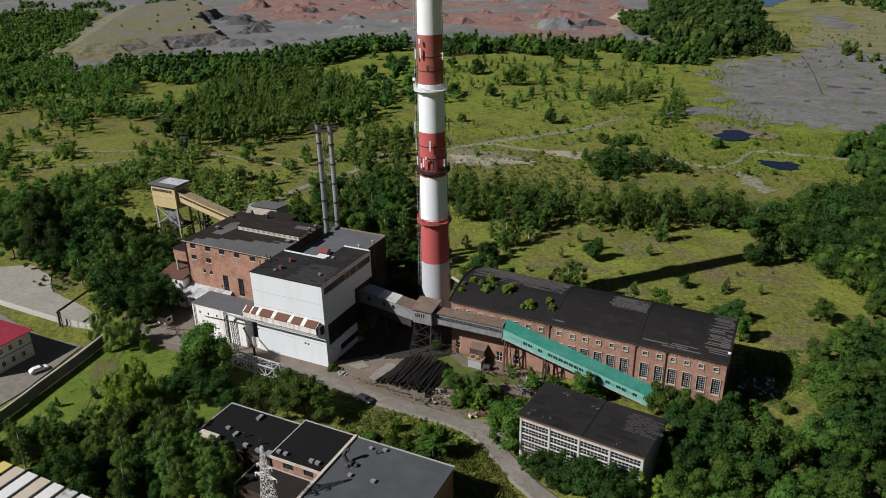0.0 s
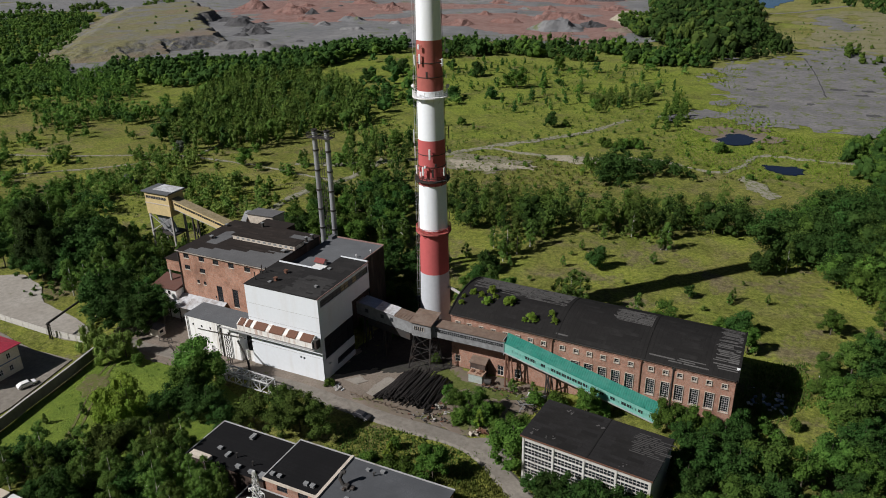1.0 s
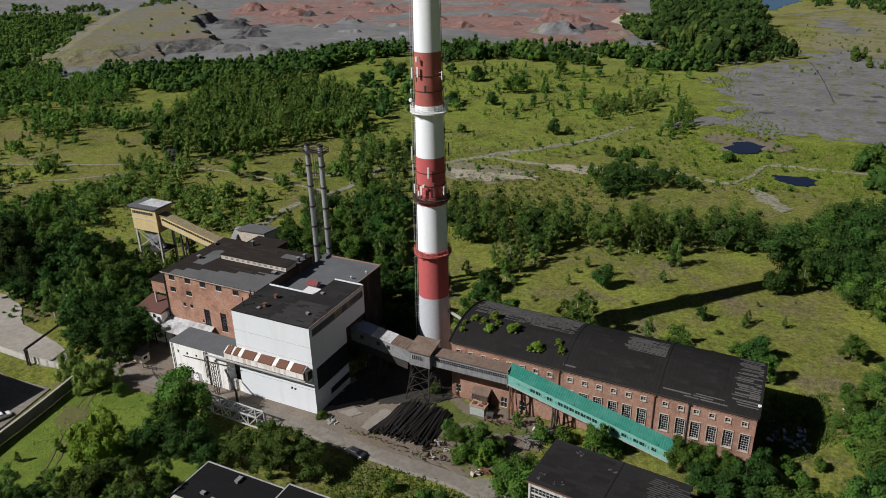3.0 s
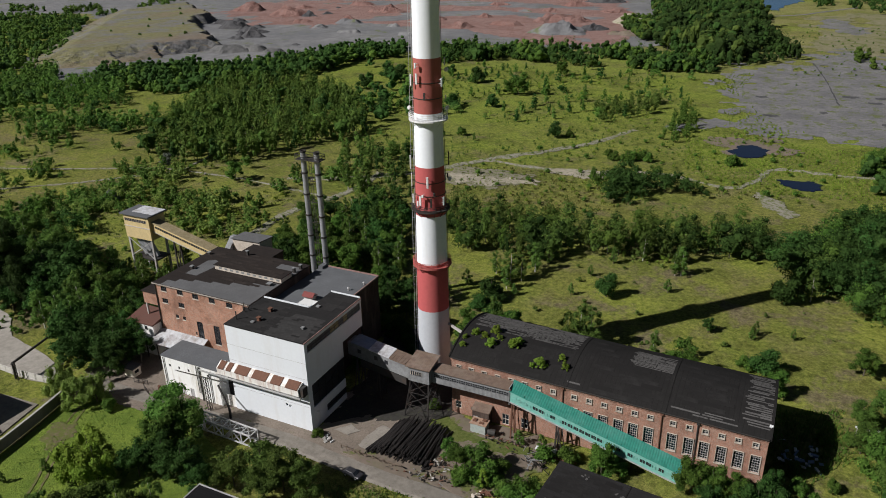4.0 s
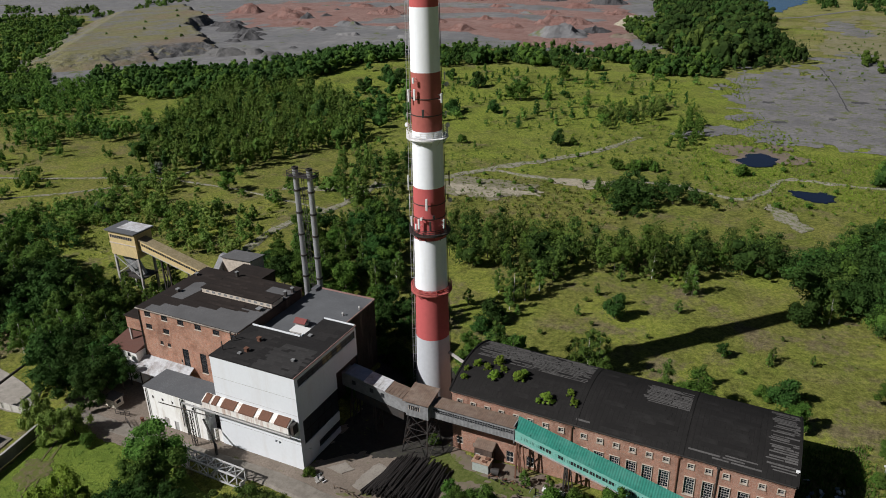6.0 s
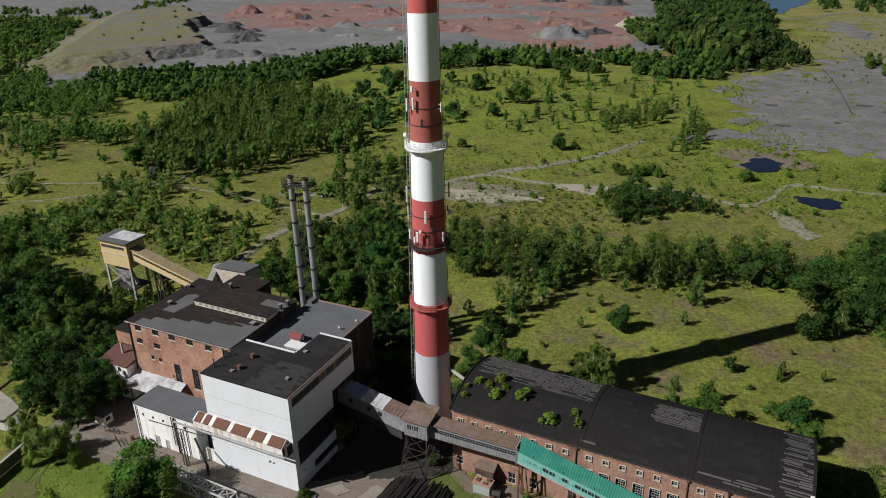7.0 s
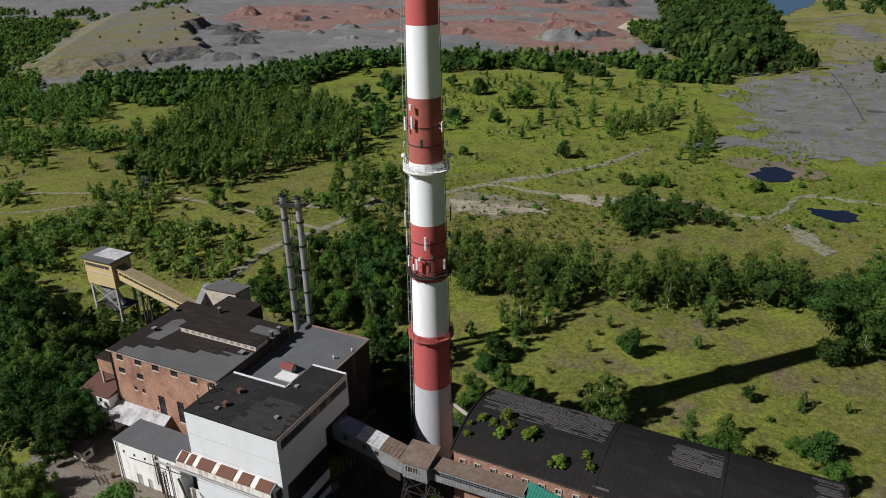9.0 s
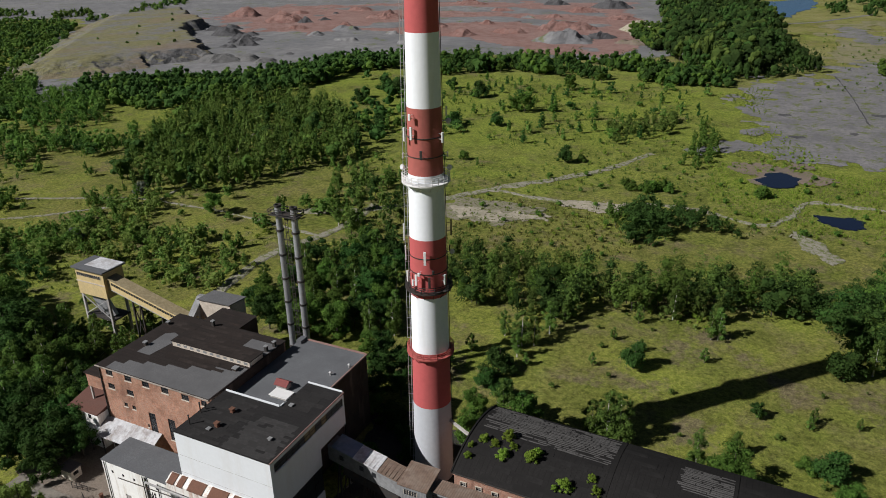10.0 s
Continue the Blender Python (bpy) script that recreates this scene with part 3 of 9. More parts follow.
def ragged(name, points, z, material, label, seed=0, cell=2.5, rough=6.0, wave=30.0, category="ground", holes=0.0):
    """A sheet of another ground with a frayed edge, tongues and islands."""
    px, py = np.array([p[0] for p in points], float), np.array([p[1] for p in points], float)
    gx = np.arange(px.min() - rough, px.max() + rough, cell)
    gy = np.arange(py.min() - rough, py.max() + rough, cell)
    X, Y = np.meshgrid(gx, gy, indexing="ij")
    hit, near = np.zeros(X.shape, bool), np.full(X.shape, 1e9)
    for i in range(len(px)):
        ax, ay, bx, by = px[i - 1], py[i - 1], px[i], py[i]
        if ay != by:
            hit ^= ((ay > Y) != (by > Y)) & (X < (bx - ax) * (Y - ay) / (by - ay) + ax)
        k = np.clip(((X - ax) * (bx - ax) + (Y - ay) * (by - ay)) / ((bx - ax) ** 2 + (by - ay) ** 2), 0, 1)
        near = np.minimum(near, np.hypot(X - ax - k * (bx - ax), Y - ay - k * (by - ay)))
    fray = np.array([[noise.fractal((x / wave, y / wave, seed * 1.7), 1.0, 2.1, 5) for y in gy] for x in gx])
    d = np.where(hit, near, -near)
    d = np.minimum(d, rough * 1.4) + rough * 1.5 * fray - holes * rough
    sx, sy = np.gradient(d, cell)
    slope = np.maximum(sx ** 2 + sy ** 2, 0.05)
    pull = np.where(d < 0, np.clip(-d / slope, 0, None), 0)
    far = np.hypot(sx * pull, sy * pull)
    pull *= np.minimum(1.0, cell * 0.9 / np.maximum(far, 1e-6))
    X, Y = X + sx * pull, Y + sy * pull
    inside_d = d > 0
    keep = inside_d[:-1, :-1] | inside_d[1:, :-1] | inside_d[1:, 1:] | inside_d[:-1, 1:]
    index = np.full(X.shape, -1)
    verts, faces = [], []
    for i, j in zip(*np.nonzero(keep)):
        quad = []
        for a, b in ((i, j), (i + 1, j), (i + 1, j + 1), (i, j + 1)):
            if index[a, b] < 0:
                index[a, b] = len(verts)
                verts.append((X[a, b], Y[a, b], z if inside_d[a, b] else z - 0.12))
            quad.append(int(index[a, b]))
        faces.append(quad)
    mesh = bpy.data.meshes.new(name)
    mesh.from_pydata(verts, [], faces)
    return tagged(place(name, mesh, material), label, category, kind="structure")


def ribbon(name, line, width, z, material, label, seed=0, category="road", rough=0.25):
    """A way along a line, its edges frayed."""
    rng = random.Random(seed)
    pts = []
    for a, b in zip(line[:-1], line[1:]):
        a, b = Vector(a), Vector(b)
        n = max(2, int((b - a).length / 1.6))
        pts += [a.lerp(b, k / n) for k in range(n)]
    pts.append(Vector(line[-1]))
    for _ in range(24):
        pts = [pts[0]] + [(pts[i - 1] + pts[i] * 2 + pts[i + 1]) / 4 for i in range(1, len(pts) - 1)] + [pts[-1]]
    bm = bmesh.new()
    rows = []
    for i, p in enumerate(pts):
        d = (pts[min(i + 1, len(pts) - 1)] - pts[max(i - 1, 0)]).normalized()
        side = Vector((-d.y, d.x))
        fray = [rough * (1.6 * noise.fractal((p.x / 9, p.y / 9, seed + q), 1.0, 2.0, 4) + rng.uniform(-0.3, 0.3)) for q in (0, 50)]
        l, r = p + side * max(0.2, width / 2 + fray[0]), p - side * max(0.2, width / 2 + fray[1])
        rows.append([bm.verts.new((*q, h)) for q, h in ((l, z - 0.3), (l.lerp(r, 0.13), z), (r.lerp(l, 0.13), z), (r, z - 0.3))])
    for a, b in zip(rows[:-1], rows[1:]):
        for i in range(4):
            j = (i + 1) % 4
            bm.faces.new((a[i], a[j], b[j], b[i]))
    bm.faces.new(rows[0])
    bm.faces.new(list(reversed(rows[-1])))
    bmesh.ops.recalc_face_normals(bm, faces=bm.faces)
    return tagged(part(name, bm, material), label, category, kind="structure")


# ---- ground ----
def ground_sheet():
    def lines(low, high, near_low, near_high, fine):
        inner = list(np.arange(near_low, near_high + 0.1, fine))
        grow, out = fine, near_high
        while out < high:
            grow *= 1.25
            out += grow
            inner.append(out)
        grow, out = fine, near_low
        while out > low:
            grow *= 1.25
            out -= grow
            inner.insert(0, out)
        return inner
    xs, ys = lines(-3800, 3800, -420, 80, 6.0), lines(-3800, 4400, 40, 460, 6.0)
    verts = []
    for y in ys:
        for x in xs:
            far = min(1.0, max(0.0, (math.hypot(x + 75, y - 130) - 90) / 80))
            verts.append((x, y, -0.22 + far * (0.22 * noise.noise((x * 0.03, y * 0.03, 0)) + 0.1 * noise.noise((x * 0.11, y * 0.11, 3)))))
    w = len(xs)
    faces = [(j * w + i, j * w + i + 1, (j + 1) * w + i + 1, (j + 1) * w + i) for j in range(len(ys) - 1) for i in range(w - 1)]
    mesh = bpy.data.meshes.new("ground")
    mesh.from_pydata(verts, [], faces)
    mesh.shade_smooth()
    return tagged(place("ground", mesh, MEADOW), "rough summer meadow of green and dry grass", "ground", kind="structure")


ground_sheet()


def felt(root, x0, x1, y0, y1, z, material, long=4.0, wide=1.05, along="x", seed=0, skip=0.0, world=True):
    """Overlapping roofing sheets over a flat roof, each a part of its own."""
    rng = random.Random(seed)
    at = root.location if world else Vector((0, 0, 0))
    l, w = (long, wide) if along == "x" else (wide, long)
    kinds = [mesh_of("felt_sheet", boxes((0, l + 0.1, 0, w + 0.05, 0, h))) for h in (0.02, 0.03, 0.04)]
    ny = int((y1 - y0) / w)
    for j in range(ny):
        x = x0 + (rng.uniform(0, l) if along == "x" else 0) - (l if along == "x" else 0)
        n = int((x1 - x0) / l) + 2
        for i in range(n):
            a = x + i * l
            if a < x0 or a + l + 0.1 > x1 or rng.random() < skip:
                continue
            y = y0 + j * w
            high = z(y) if callable(z) else z
            sheet = place("felt_sheet", kinds[(i + j) % 3], material, root, at=(a - at.x, y - at.y, high))
            if callable(z):
                sheet.rotation_euler.x = math.atan2(z(y + w) - high, w)
ribbon("road", [(-160, 121), (-135, 121), (-114, 121.8), (-98, 122.3), (-82, 120.8), (-70, 119.6), (-58, 120.8), (-50, 119.6), (-45, 114.8), (-37.4, 107.8), (-29, 104.4), (-16, 99)], 4.6, 0.09, ROAD, "cracked grey asphalt road through the works", 1)
ragged("yard", [(-156, 117), (-140, 116), (-119, 119), (-97, 122), (-80, 121), (-79, 128), (-66, 138), (-68, 145), (-80, 146), (-95, 150), (-95, 129), (-120, 129), (-138, 128), (-139, 138), (-160, 139), (-163, 126)], 0.03, GRAVEL, "dusty grey gravel and broken concrete yard", 2, 0.9, 1.6, 5.0)
patch("yard", [(-50, 117.5), (-43.5, 118), (-44, 123), (-50, 123.5), (-56, 121)], 0.05, ROAD, "dark patched asphalt widening beside the road", 3, 2.0, 0.4)
patch("yard", [(-240, 128), (-219, 138), (-206, 134.5), (-196, 127), (-182, 125.5), (-171, 122), (-164.5, 116), (-175, 115.2), (-205, 115.4), (-245, 118)], 0.04, GRAVEL_PALE, "pale dusty lorry yard behind a panel fence", 4)
patch("yard", [(-230, 112), (-196, 111), (-174, 107.5), (-160.5, 108.5), (-156.5, 88), (-156.5, 70), (-240, 70)], 0.03, ROAD, "grey paved court round the red-roofed house", 5, 4.0, 0.3)
# dark sheet laid where the boiler house's shadow falls on the yard
ragged("cinder_yard", [(-95.2, 131), (-86, 134), (-80, 138), (-70.5, 141), (-70.5, 150), (-74, 172), (-100, 176), (-122, 176), (-122, 169.5), (-101.5, 169.5), (-95, 150)], 0.07, SHADE_GROUND, "yard ground coloured near black for the shade between the works", 30, 0.9, 1.6, 6.0)
ragged("bare_earth", [(-71, 140), (-66, 127), (-58, 123.5), (-46, 126), (-43, 140), (-44, 145), (-69, 145.4)], 0.06, BROWN_EARTH, "trodden brown earth with weeds before the hall", 63, 0.9, 3.0, 6.0)
ribbon("track", [(-210, 272), (-182, 284), (-163, 299), (-153, 312), (-145, 322.5), (-137, 334.7), (-125.7, 347), (-113.8, 359), (-102.5, 374.5), (-95, 388), (-90, 402), (-86, 412)], 4.4, 0.14, TRACK, "pale dirt track across the meadow", 6, "track", 1.3)
ribbon("track", [(-141, 330), (-134, 331), (-122, 330), (-107, 328.6), (-93, 329.4), (-81.7, 335), (-65.8, 340), (-52.9, 341.5), (-39.4, 334), (-31, 330), (-24.5, 334), (-21, 345), (-16.6, 360), (-14.8, 369), (-4.5, 367.6), (12.8, 366), (45, 372), (90, 384)], 2.8, 0.13, TRACK, "worn gravel path past the ponds", 7, "track", 1.1)
ribbon("track", [(-178, 200), (-182, 214), (-185, 236), (-177.5, 256), (-173.5, 273), (-176, 296)], 4.0, 0.13, TRACK, "pale stony lane behind the works", 8, "track", 0.5)
ribbon("track", [(-420, 210), (-330, 238), (-273, 263), (-227, 264), (-178, 258)], 1.3, 0.12, TRACK, "narrow trodden path through the grass", 9, "track", 0.5)
ribbon("track", [(-345, 190), (-300, 226), (-262, 262), (-280, 330), (-300, 372), (-290, 398)], 1.7, 0.12, TRACK, "faint double wheel track in dry grass", 10, "track", 0.8)
ragged("lawn", [(-154.8, 111), (-150, 116), (-128, 117.6), (-116, 115.6), (-107, 112), (-103, 100), (-108, 84), (-125, 74), (-148.5, 72), (-151, 87)], 0.02, LAWN, "lush bright green rough lawn", 31, 0.8, 0.5, 6.0)
ragged("mud_patch", [(-151, 104.5), (-146, 107), (-142.5, 103.5), (-144, 98.5), (-149, 100)], 0.1, MUD, "brown trampled patch in the rough lawn", 36, 0.4, 1.2, 3.0)
for k, x in enumerate((0.0, 2.1)):
    ribbon("track", [(-151 + x, 112), (-148.5 + x, 106), (-145.5 + x, 101), (-141 + x, 95.8), (-136.5 + x, 89), (-133 + x, 83)], 0.6, 0.12, MUD, "muddy tyre rut in lush grass", 11 + k, "track", 0.3)
ragged("clearing", [(-146, 296), (-128, 293), (-114, 303), (-110, 319), (-130, 322), (-152, 318)], 0.11, PALE, "pale rubble clearing in the meadow", 12, 1.2, 5.0, 12.0)
ragged("clearing", [(-18, 330), (-10, 322), (-2, 312), (-8, 306), (-17, 318)], 0.11, TRACK, "small bare pale clearing", 13, 0.8, 3.0, 8.0)
ragged("slag_field", [(-58, 428), (-44, 468), (-58, 540), (-54, 640), (-30, 640), (-18, 626), (-8, 700), (20, 740), (60, 690), (140, 600), (200, 440), (60, 415), (20, 424), (-20, 418)], 0.12, SLAG_FLAT, "flat grey slag ground with thin weeds", 14, 1.6, 16.0, 15.0, "ground", 0.2)
ragged("slag_field", [(-1100, 820), (-850, 715), (-726, 592), (-600, 440), (-530, 396), (-481, 440), (-398, 505), (-345, 640), (-258, 672), (-168, 652), (-150, 760), (-190, 900), (-120, 1250), (-400, 2600), (-2600, 2600), (-2600, 900), (-900, 600)], 0.1, SLAG, "broad grey slag field of the old mine", 15, 14.0, 30.0, 90.0)
ragged("spoil_field", [(-747, 830), (-588, 722), (-500, 722), (-486, 790), (-413, 766), (-370, 752), (-315, 736), (-264, 707), (-237, 680), (-190, 696), (-172, 740), (-160, 812), (-215, 1000), (-255, 1180), (-560, 1120), (-780, 980)], 0.3, REDSPOIL, "reddish spoil ground with dug banks", 16, 5.0, 26.0, 40.0, "ground", 0.35)
ragged("slag_flat", [(-470, 800), (-420, 880), (-330, 900), (-250, 860), (-230, 905), (-330, 945), (-450, 930), (-510, 850)], 0.42, SLAG, "grey haul road through the red spoil", 70, 4.0, 16.0, 40.0)
ragged("slag_flat", [(-700, 960), (-560, 985), (-400, 1010), (-260, 990), (-260, 1030), (-420, 1060), (-600, 1040)], 0.42, SLAG, "grey flat behind the red spoil", 71, 5.0, 16.0, 40.0)
ribbon("track", [(-3, 660), (6, 590), (13, 510)], 1.1, 0.16, DARKSPOIL, "dark wheel track over the slag", 32, "track", 0.4)
for k, (x, y, w) in enumerate([(20, 537, 5), (33, 523, 4.5), (37, 538, 4), (37, 468, 4), (5, 487, 2.5), (-22, 470, 5), (-30, 520, 4)]):
    patch("coal_stain", [(x - w, y - 1), (x, y - 3), (x + w, y), (x + 0.6 * w, y + 4), (x - w, y + 3)], 0.17, DARKSPOIL, "dark stain of coal dust on slag", 40 + k, 1.0, 0.6)
ragged("slag_field", [(-1, 909), (13, 976), (38, 878), (29, 836), (11, 869)], 0.12, SLAG_FLAT, "far bare grey patch in the grass", 34, 3.0, 14.0, 30.0)
ragged("slag_field", [(-8, 720), (30, 1000), (120, 1050), (260, 900), (170, 640), (60, 700)], 0.11, DRYHILL, "pale trampled dry ground with thin grass", 35, 4.0, 40.0, 50.0)
ribbon("track", [(-49, 980), (-20, 1000), (2, 1040), (40, 1100)], 5.0, 0.2, SLAG, "grey cinder road before the lake", 37, "track", 1.2)
ragged("bare_earth", [(-50, 396), (-46, 416), (-16, 418), (0, 402), (-12, 386), (-36, 376)], 0.15, BROWN_EARTH, "bare brown earth round the pond", 38, 1.0, 8.0, 9.0, "ground", 0.35)
ragged("sandy_strip", [(-108, 326), (-104, 332), (-92, 333.6), (-81.7, 335), (-79, 324), (-88, 320)], 0.15, SANDY, "pale sandy strip beside the path", 39, 0.7, 3.2, 5.0)
ragged("sandy_strip", [(-147, 306), (-135, 309), (-122, 308), (-108, 312), (-107, 307), (-124, 298), (-138, 297)], 0.15, SANDY, "pale sandy strip in the meadow", 41, 0.7, 3.2, 5.0)
ragged("pond", [(-39, 388), (-31, 379), (-22, 380), (-16.5, 397), (-27, 404)], 0.18, WATER, "still dark pond with reedy edge", 17, 1.0, 3.0, 12.0, "pond")
ragged("pond", [(-13, 352), (-6, 341), (3, 336.5), (7, 343), (-5, 356)], 0.14, WATER, "small dark pool in the marshy grass", 18, 0.8, 2.6, 9.0, "pond")
ragged("lake", [(-98, 1150), (-74, 1097), (-52, 1050), (-36, 1136), (-20, 1218), (-25, 1296), (-100, 1233)], 0.16, LAKE, "distant blue lake", 19, 6.0, 8.0, 40.0, "lake")


# ---- far heaps ----
def heap(name, points, height, material, label, seed, flat=0.35, rough=0.5, cell=6.0, category="spoil heap"):
    """A tipped mound over an outline: steep banks, gullies and a broken top."""
    xs, ys = [p[0] for p in points], [p[1] for p in points]

    def inside(x, y):
        hit, near = False, 1e9
        for (ax, ay), (bx, by) in zip(points, points[1:] + points[:1]):
            if (ay > y) != (by > y) and x < (bx - ax) * (y - ay) / (by - ay) + ax:
                hit = not hit
            k = max(0, min(1, ((x - ax) * (bx - ax) + (y - ay) * (by - ay)) / ((bx - ax) ** 2 + (by - ay) ** 2)))
            near = min(near, math.hypot(x - ax - k * (bx - ax), y - ay - k * (by - ay)))
        return near if hit else -near
    nx, ny = int((max(xs) - min(xs) + 4 * cell) / cell), int((max(ys) - min(ys) + 4 * cell) / cell)
    reach = height / 0.75
    verts, faces, index = [], [], {}
    for j in range(ny + 1):
        for i in range(nx + 1):
            x, y = min(xs) - 2 * cell + i * cell, min(ys) - 2 * cell + j * cell
            turn = noise.noise((x / height / 3, y / height / 3, seed)) + 0.5 * noise.noise((x / height, y / height, seed + 2))
            d = inside(x, y) + rough * 1.1 * height * turn
            if d > -cell * 1.5:
                k = max(0.0, min(1.0, d / reach))
                z = height * (k ** 0.9) * (1 - flat * 0.5 + flat * noise.noise((x / height / 6, y / height / 6, seed + 5)))
                gully = abs(noise.noise((x / height * 1.4, y / height * 1.4, seed + 8))) + 0.5 * abs(noise.noise((x * 0.16, y * 0.16, seed)))
                z -= height * 0.55 * rough * gully * math.sin(math.pi * min(1.0, k * 0.9 + 0.05))
                z += height * 0.3 * rough * k * noise.fractal((x * 0.11, y * 0.11, seed), 1.0, 2.1, 4)
                index[i, j] = len(verts)
                verts.append((x, y, z - 0.3 if k == 0 else z))
    for (i, j), a in index.items():
        quad = [index.get(p) for p in ((i, j), (i + 1, j), (i + 1, j + 1), (i, j + 1))]
        if None not in quad:
            faces.append(quad)
    mesh = bpy.data.meshes.new(name)
    mesh.from_pydata(verts, [], faces)
    return tagged(place(name, mesh, material), label, category)


def overgrown_tip():
    """Dry grass and grey grit on the flats of the tip, bare slag wherever its banks are steep."""
    n = Nodes("overgrown_tip")
    fine = n.ramp(n.noise(0.25, 7, 0.75), 0.3, 0.7)
    grass = n.mix(fine, (0.115, 0.11, 0.055), (0.23, 0.215, 0.115))
    grit = n.mix(fine, (0.125, 0.125, 0.125), (0.2, 0.195, 0.19))
    earth = n.mix(fine, (0.15, 0.115, 0.085), (0.23, 0.18, 0.135))
    tone = n.mix(n.ramp(n.noise(0.03, 9, 0.75, (1, 0.7, 1)), 0.46, 0.6), grass, grit)
    tone = n.mix(n.times(n.ramp(n.noise(0.016, 8, 0.65, (1, 0.6, 1)), 0.49, 0.6), 0.8), tone, earth)
    tone = n.mix(n.times(n.ramp(n.noise(0.03, 9, 0.7, (0.6, 1, 1)), 0.54, 0.64), 0.55), tone, n.mix(fine, (0.13, 0.15, 0.045), (0.24, 0.26, 0.085)))
    slag = n.mix(n.ramp(n.noise(0.3, 8, 0.75), 0.35, 0.65), (0.055, 0.055, 0.058), (0.19, 0.187, 0.185))
    up = n.add("ShaderNodeSeparateXYZ")
    n.join(n.add("ShaderNodeNewGeometry").outputs["True Normal"], up.inputs[0])
    n.colour(n.mix(n.ramp(up.outputs["Z"], 0.93, 0.8), tone, slag))
    n.relief(n.noise(0.35, 8, 0.8), 0.8, 1.2)
    return n.finish(0.95, gloss=0.1)


def tip(points, height, steep, label, seed, cell=2.6):
    """A flat-topped tip. steep: for each side of its outline, the bank's slope."""
    px, py = np.array([p[0] for p in points], float), np.array([p[1] for p in points], float)
    xs, ys = np.arange(px.min() - 48, px.max() + 48, cell), np.arange(py.min() - 48, py.max() + 48, cell)
    X, Y = np.meshgrid(xs, ys, indexing="ij")
    bend = np.array([[noise.fractal((x / 26, y / 26, seed), 1.0, 2.1, 5) for y in ys] for x in xs])
    small = np.array([[noise.fractal((x / 9, y / 9, seed + 4), 1.0, 2.1, 4) for y in ys] for x in xs])
    hit = np.zeros(X.shape, bool)
    for i in range(len(px)):
        ax, ay, bx, by = px[i], py[i], px[(i + 1) % len(px)], py[(i + 1) % len(px)]
        if ay != by:
            hit ^= ((ay > Y) != (by > Y)) & (X < (bx - ax) * (Y - ay) / (by - ay) + ax)
        k = np.clip(((X - ax) * (bx - ax) + (Y - ay) * (by - ay)) / ((bx - ax) ** 2 + (by - ay) ** 2), 0, 1)
        far = np.hypot(X - ax - k * (bx - ax), Y - ay - k * (by - ay))
        if i == 0:
            slope, near = np.full(X.shape, steep[0]), far.copy()
        else:
            slope, near = np.where(far < near, steep[i], slope), np.minimum(near, far)
    d = np.where(hit, near, -near) + bend * np.where(slope > 0.5, 7.0, 4.0)
    rise = np.clip(d * slope + height, -1.0, height)
    bank = np.clip(1 - np.abs(rise / height * 2 - 1), 0, 1)
    Z = rise + np.where(rise > -0.9, small * (0.12 + 2.2 * bank) , 0)
    keep = (rise[:-1, :-1] > -0.95) | (rise[1:, :-1] > -0.95) | (rise[1:, 1:] > -0.95) | (rise[:-1, 1:] > -0.95)
    index, verts, faces = np.full(X.shape, -1), [], []
    for i, j in zip(*np.nonzero(keep)):
        quad = []
        for a, b in ((i, j), (i + 1, j), (i + 1, j + 1), (i, j + 1)):
            if index[a, b] < 0:
                index[a, b] = len(verts)
                verts.append((X[a, b], Y[a, b], Z[a, b]))
            quad.append(int(index[a, b]))
        faces.append(quad)
    mesh = bpy.data.meshes.new("slag_tip")
    mesh.from_pydata(verts, [], faces)
    return tagged(place("slag_tip", mesh, overgrown_tip()), label, "slag tip", kind="structure")


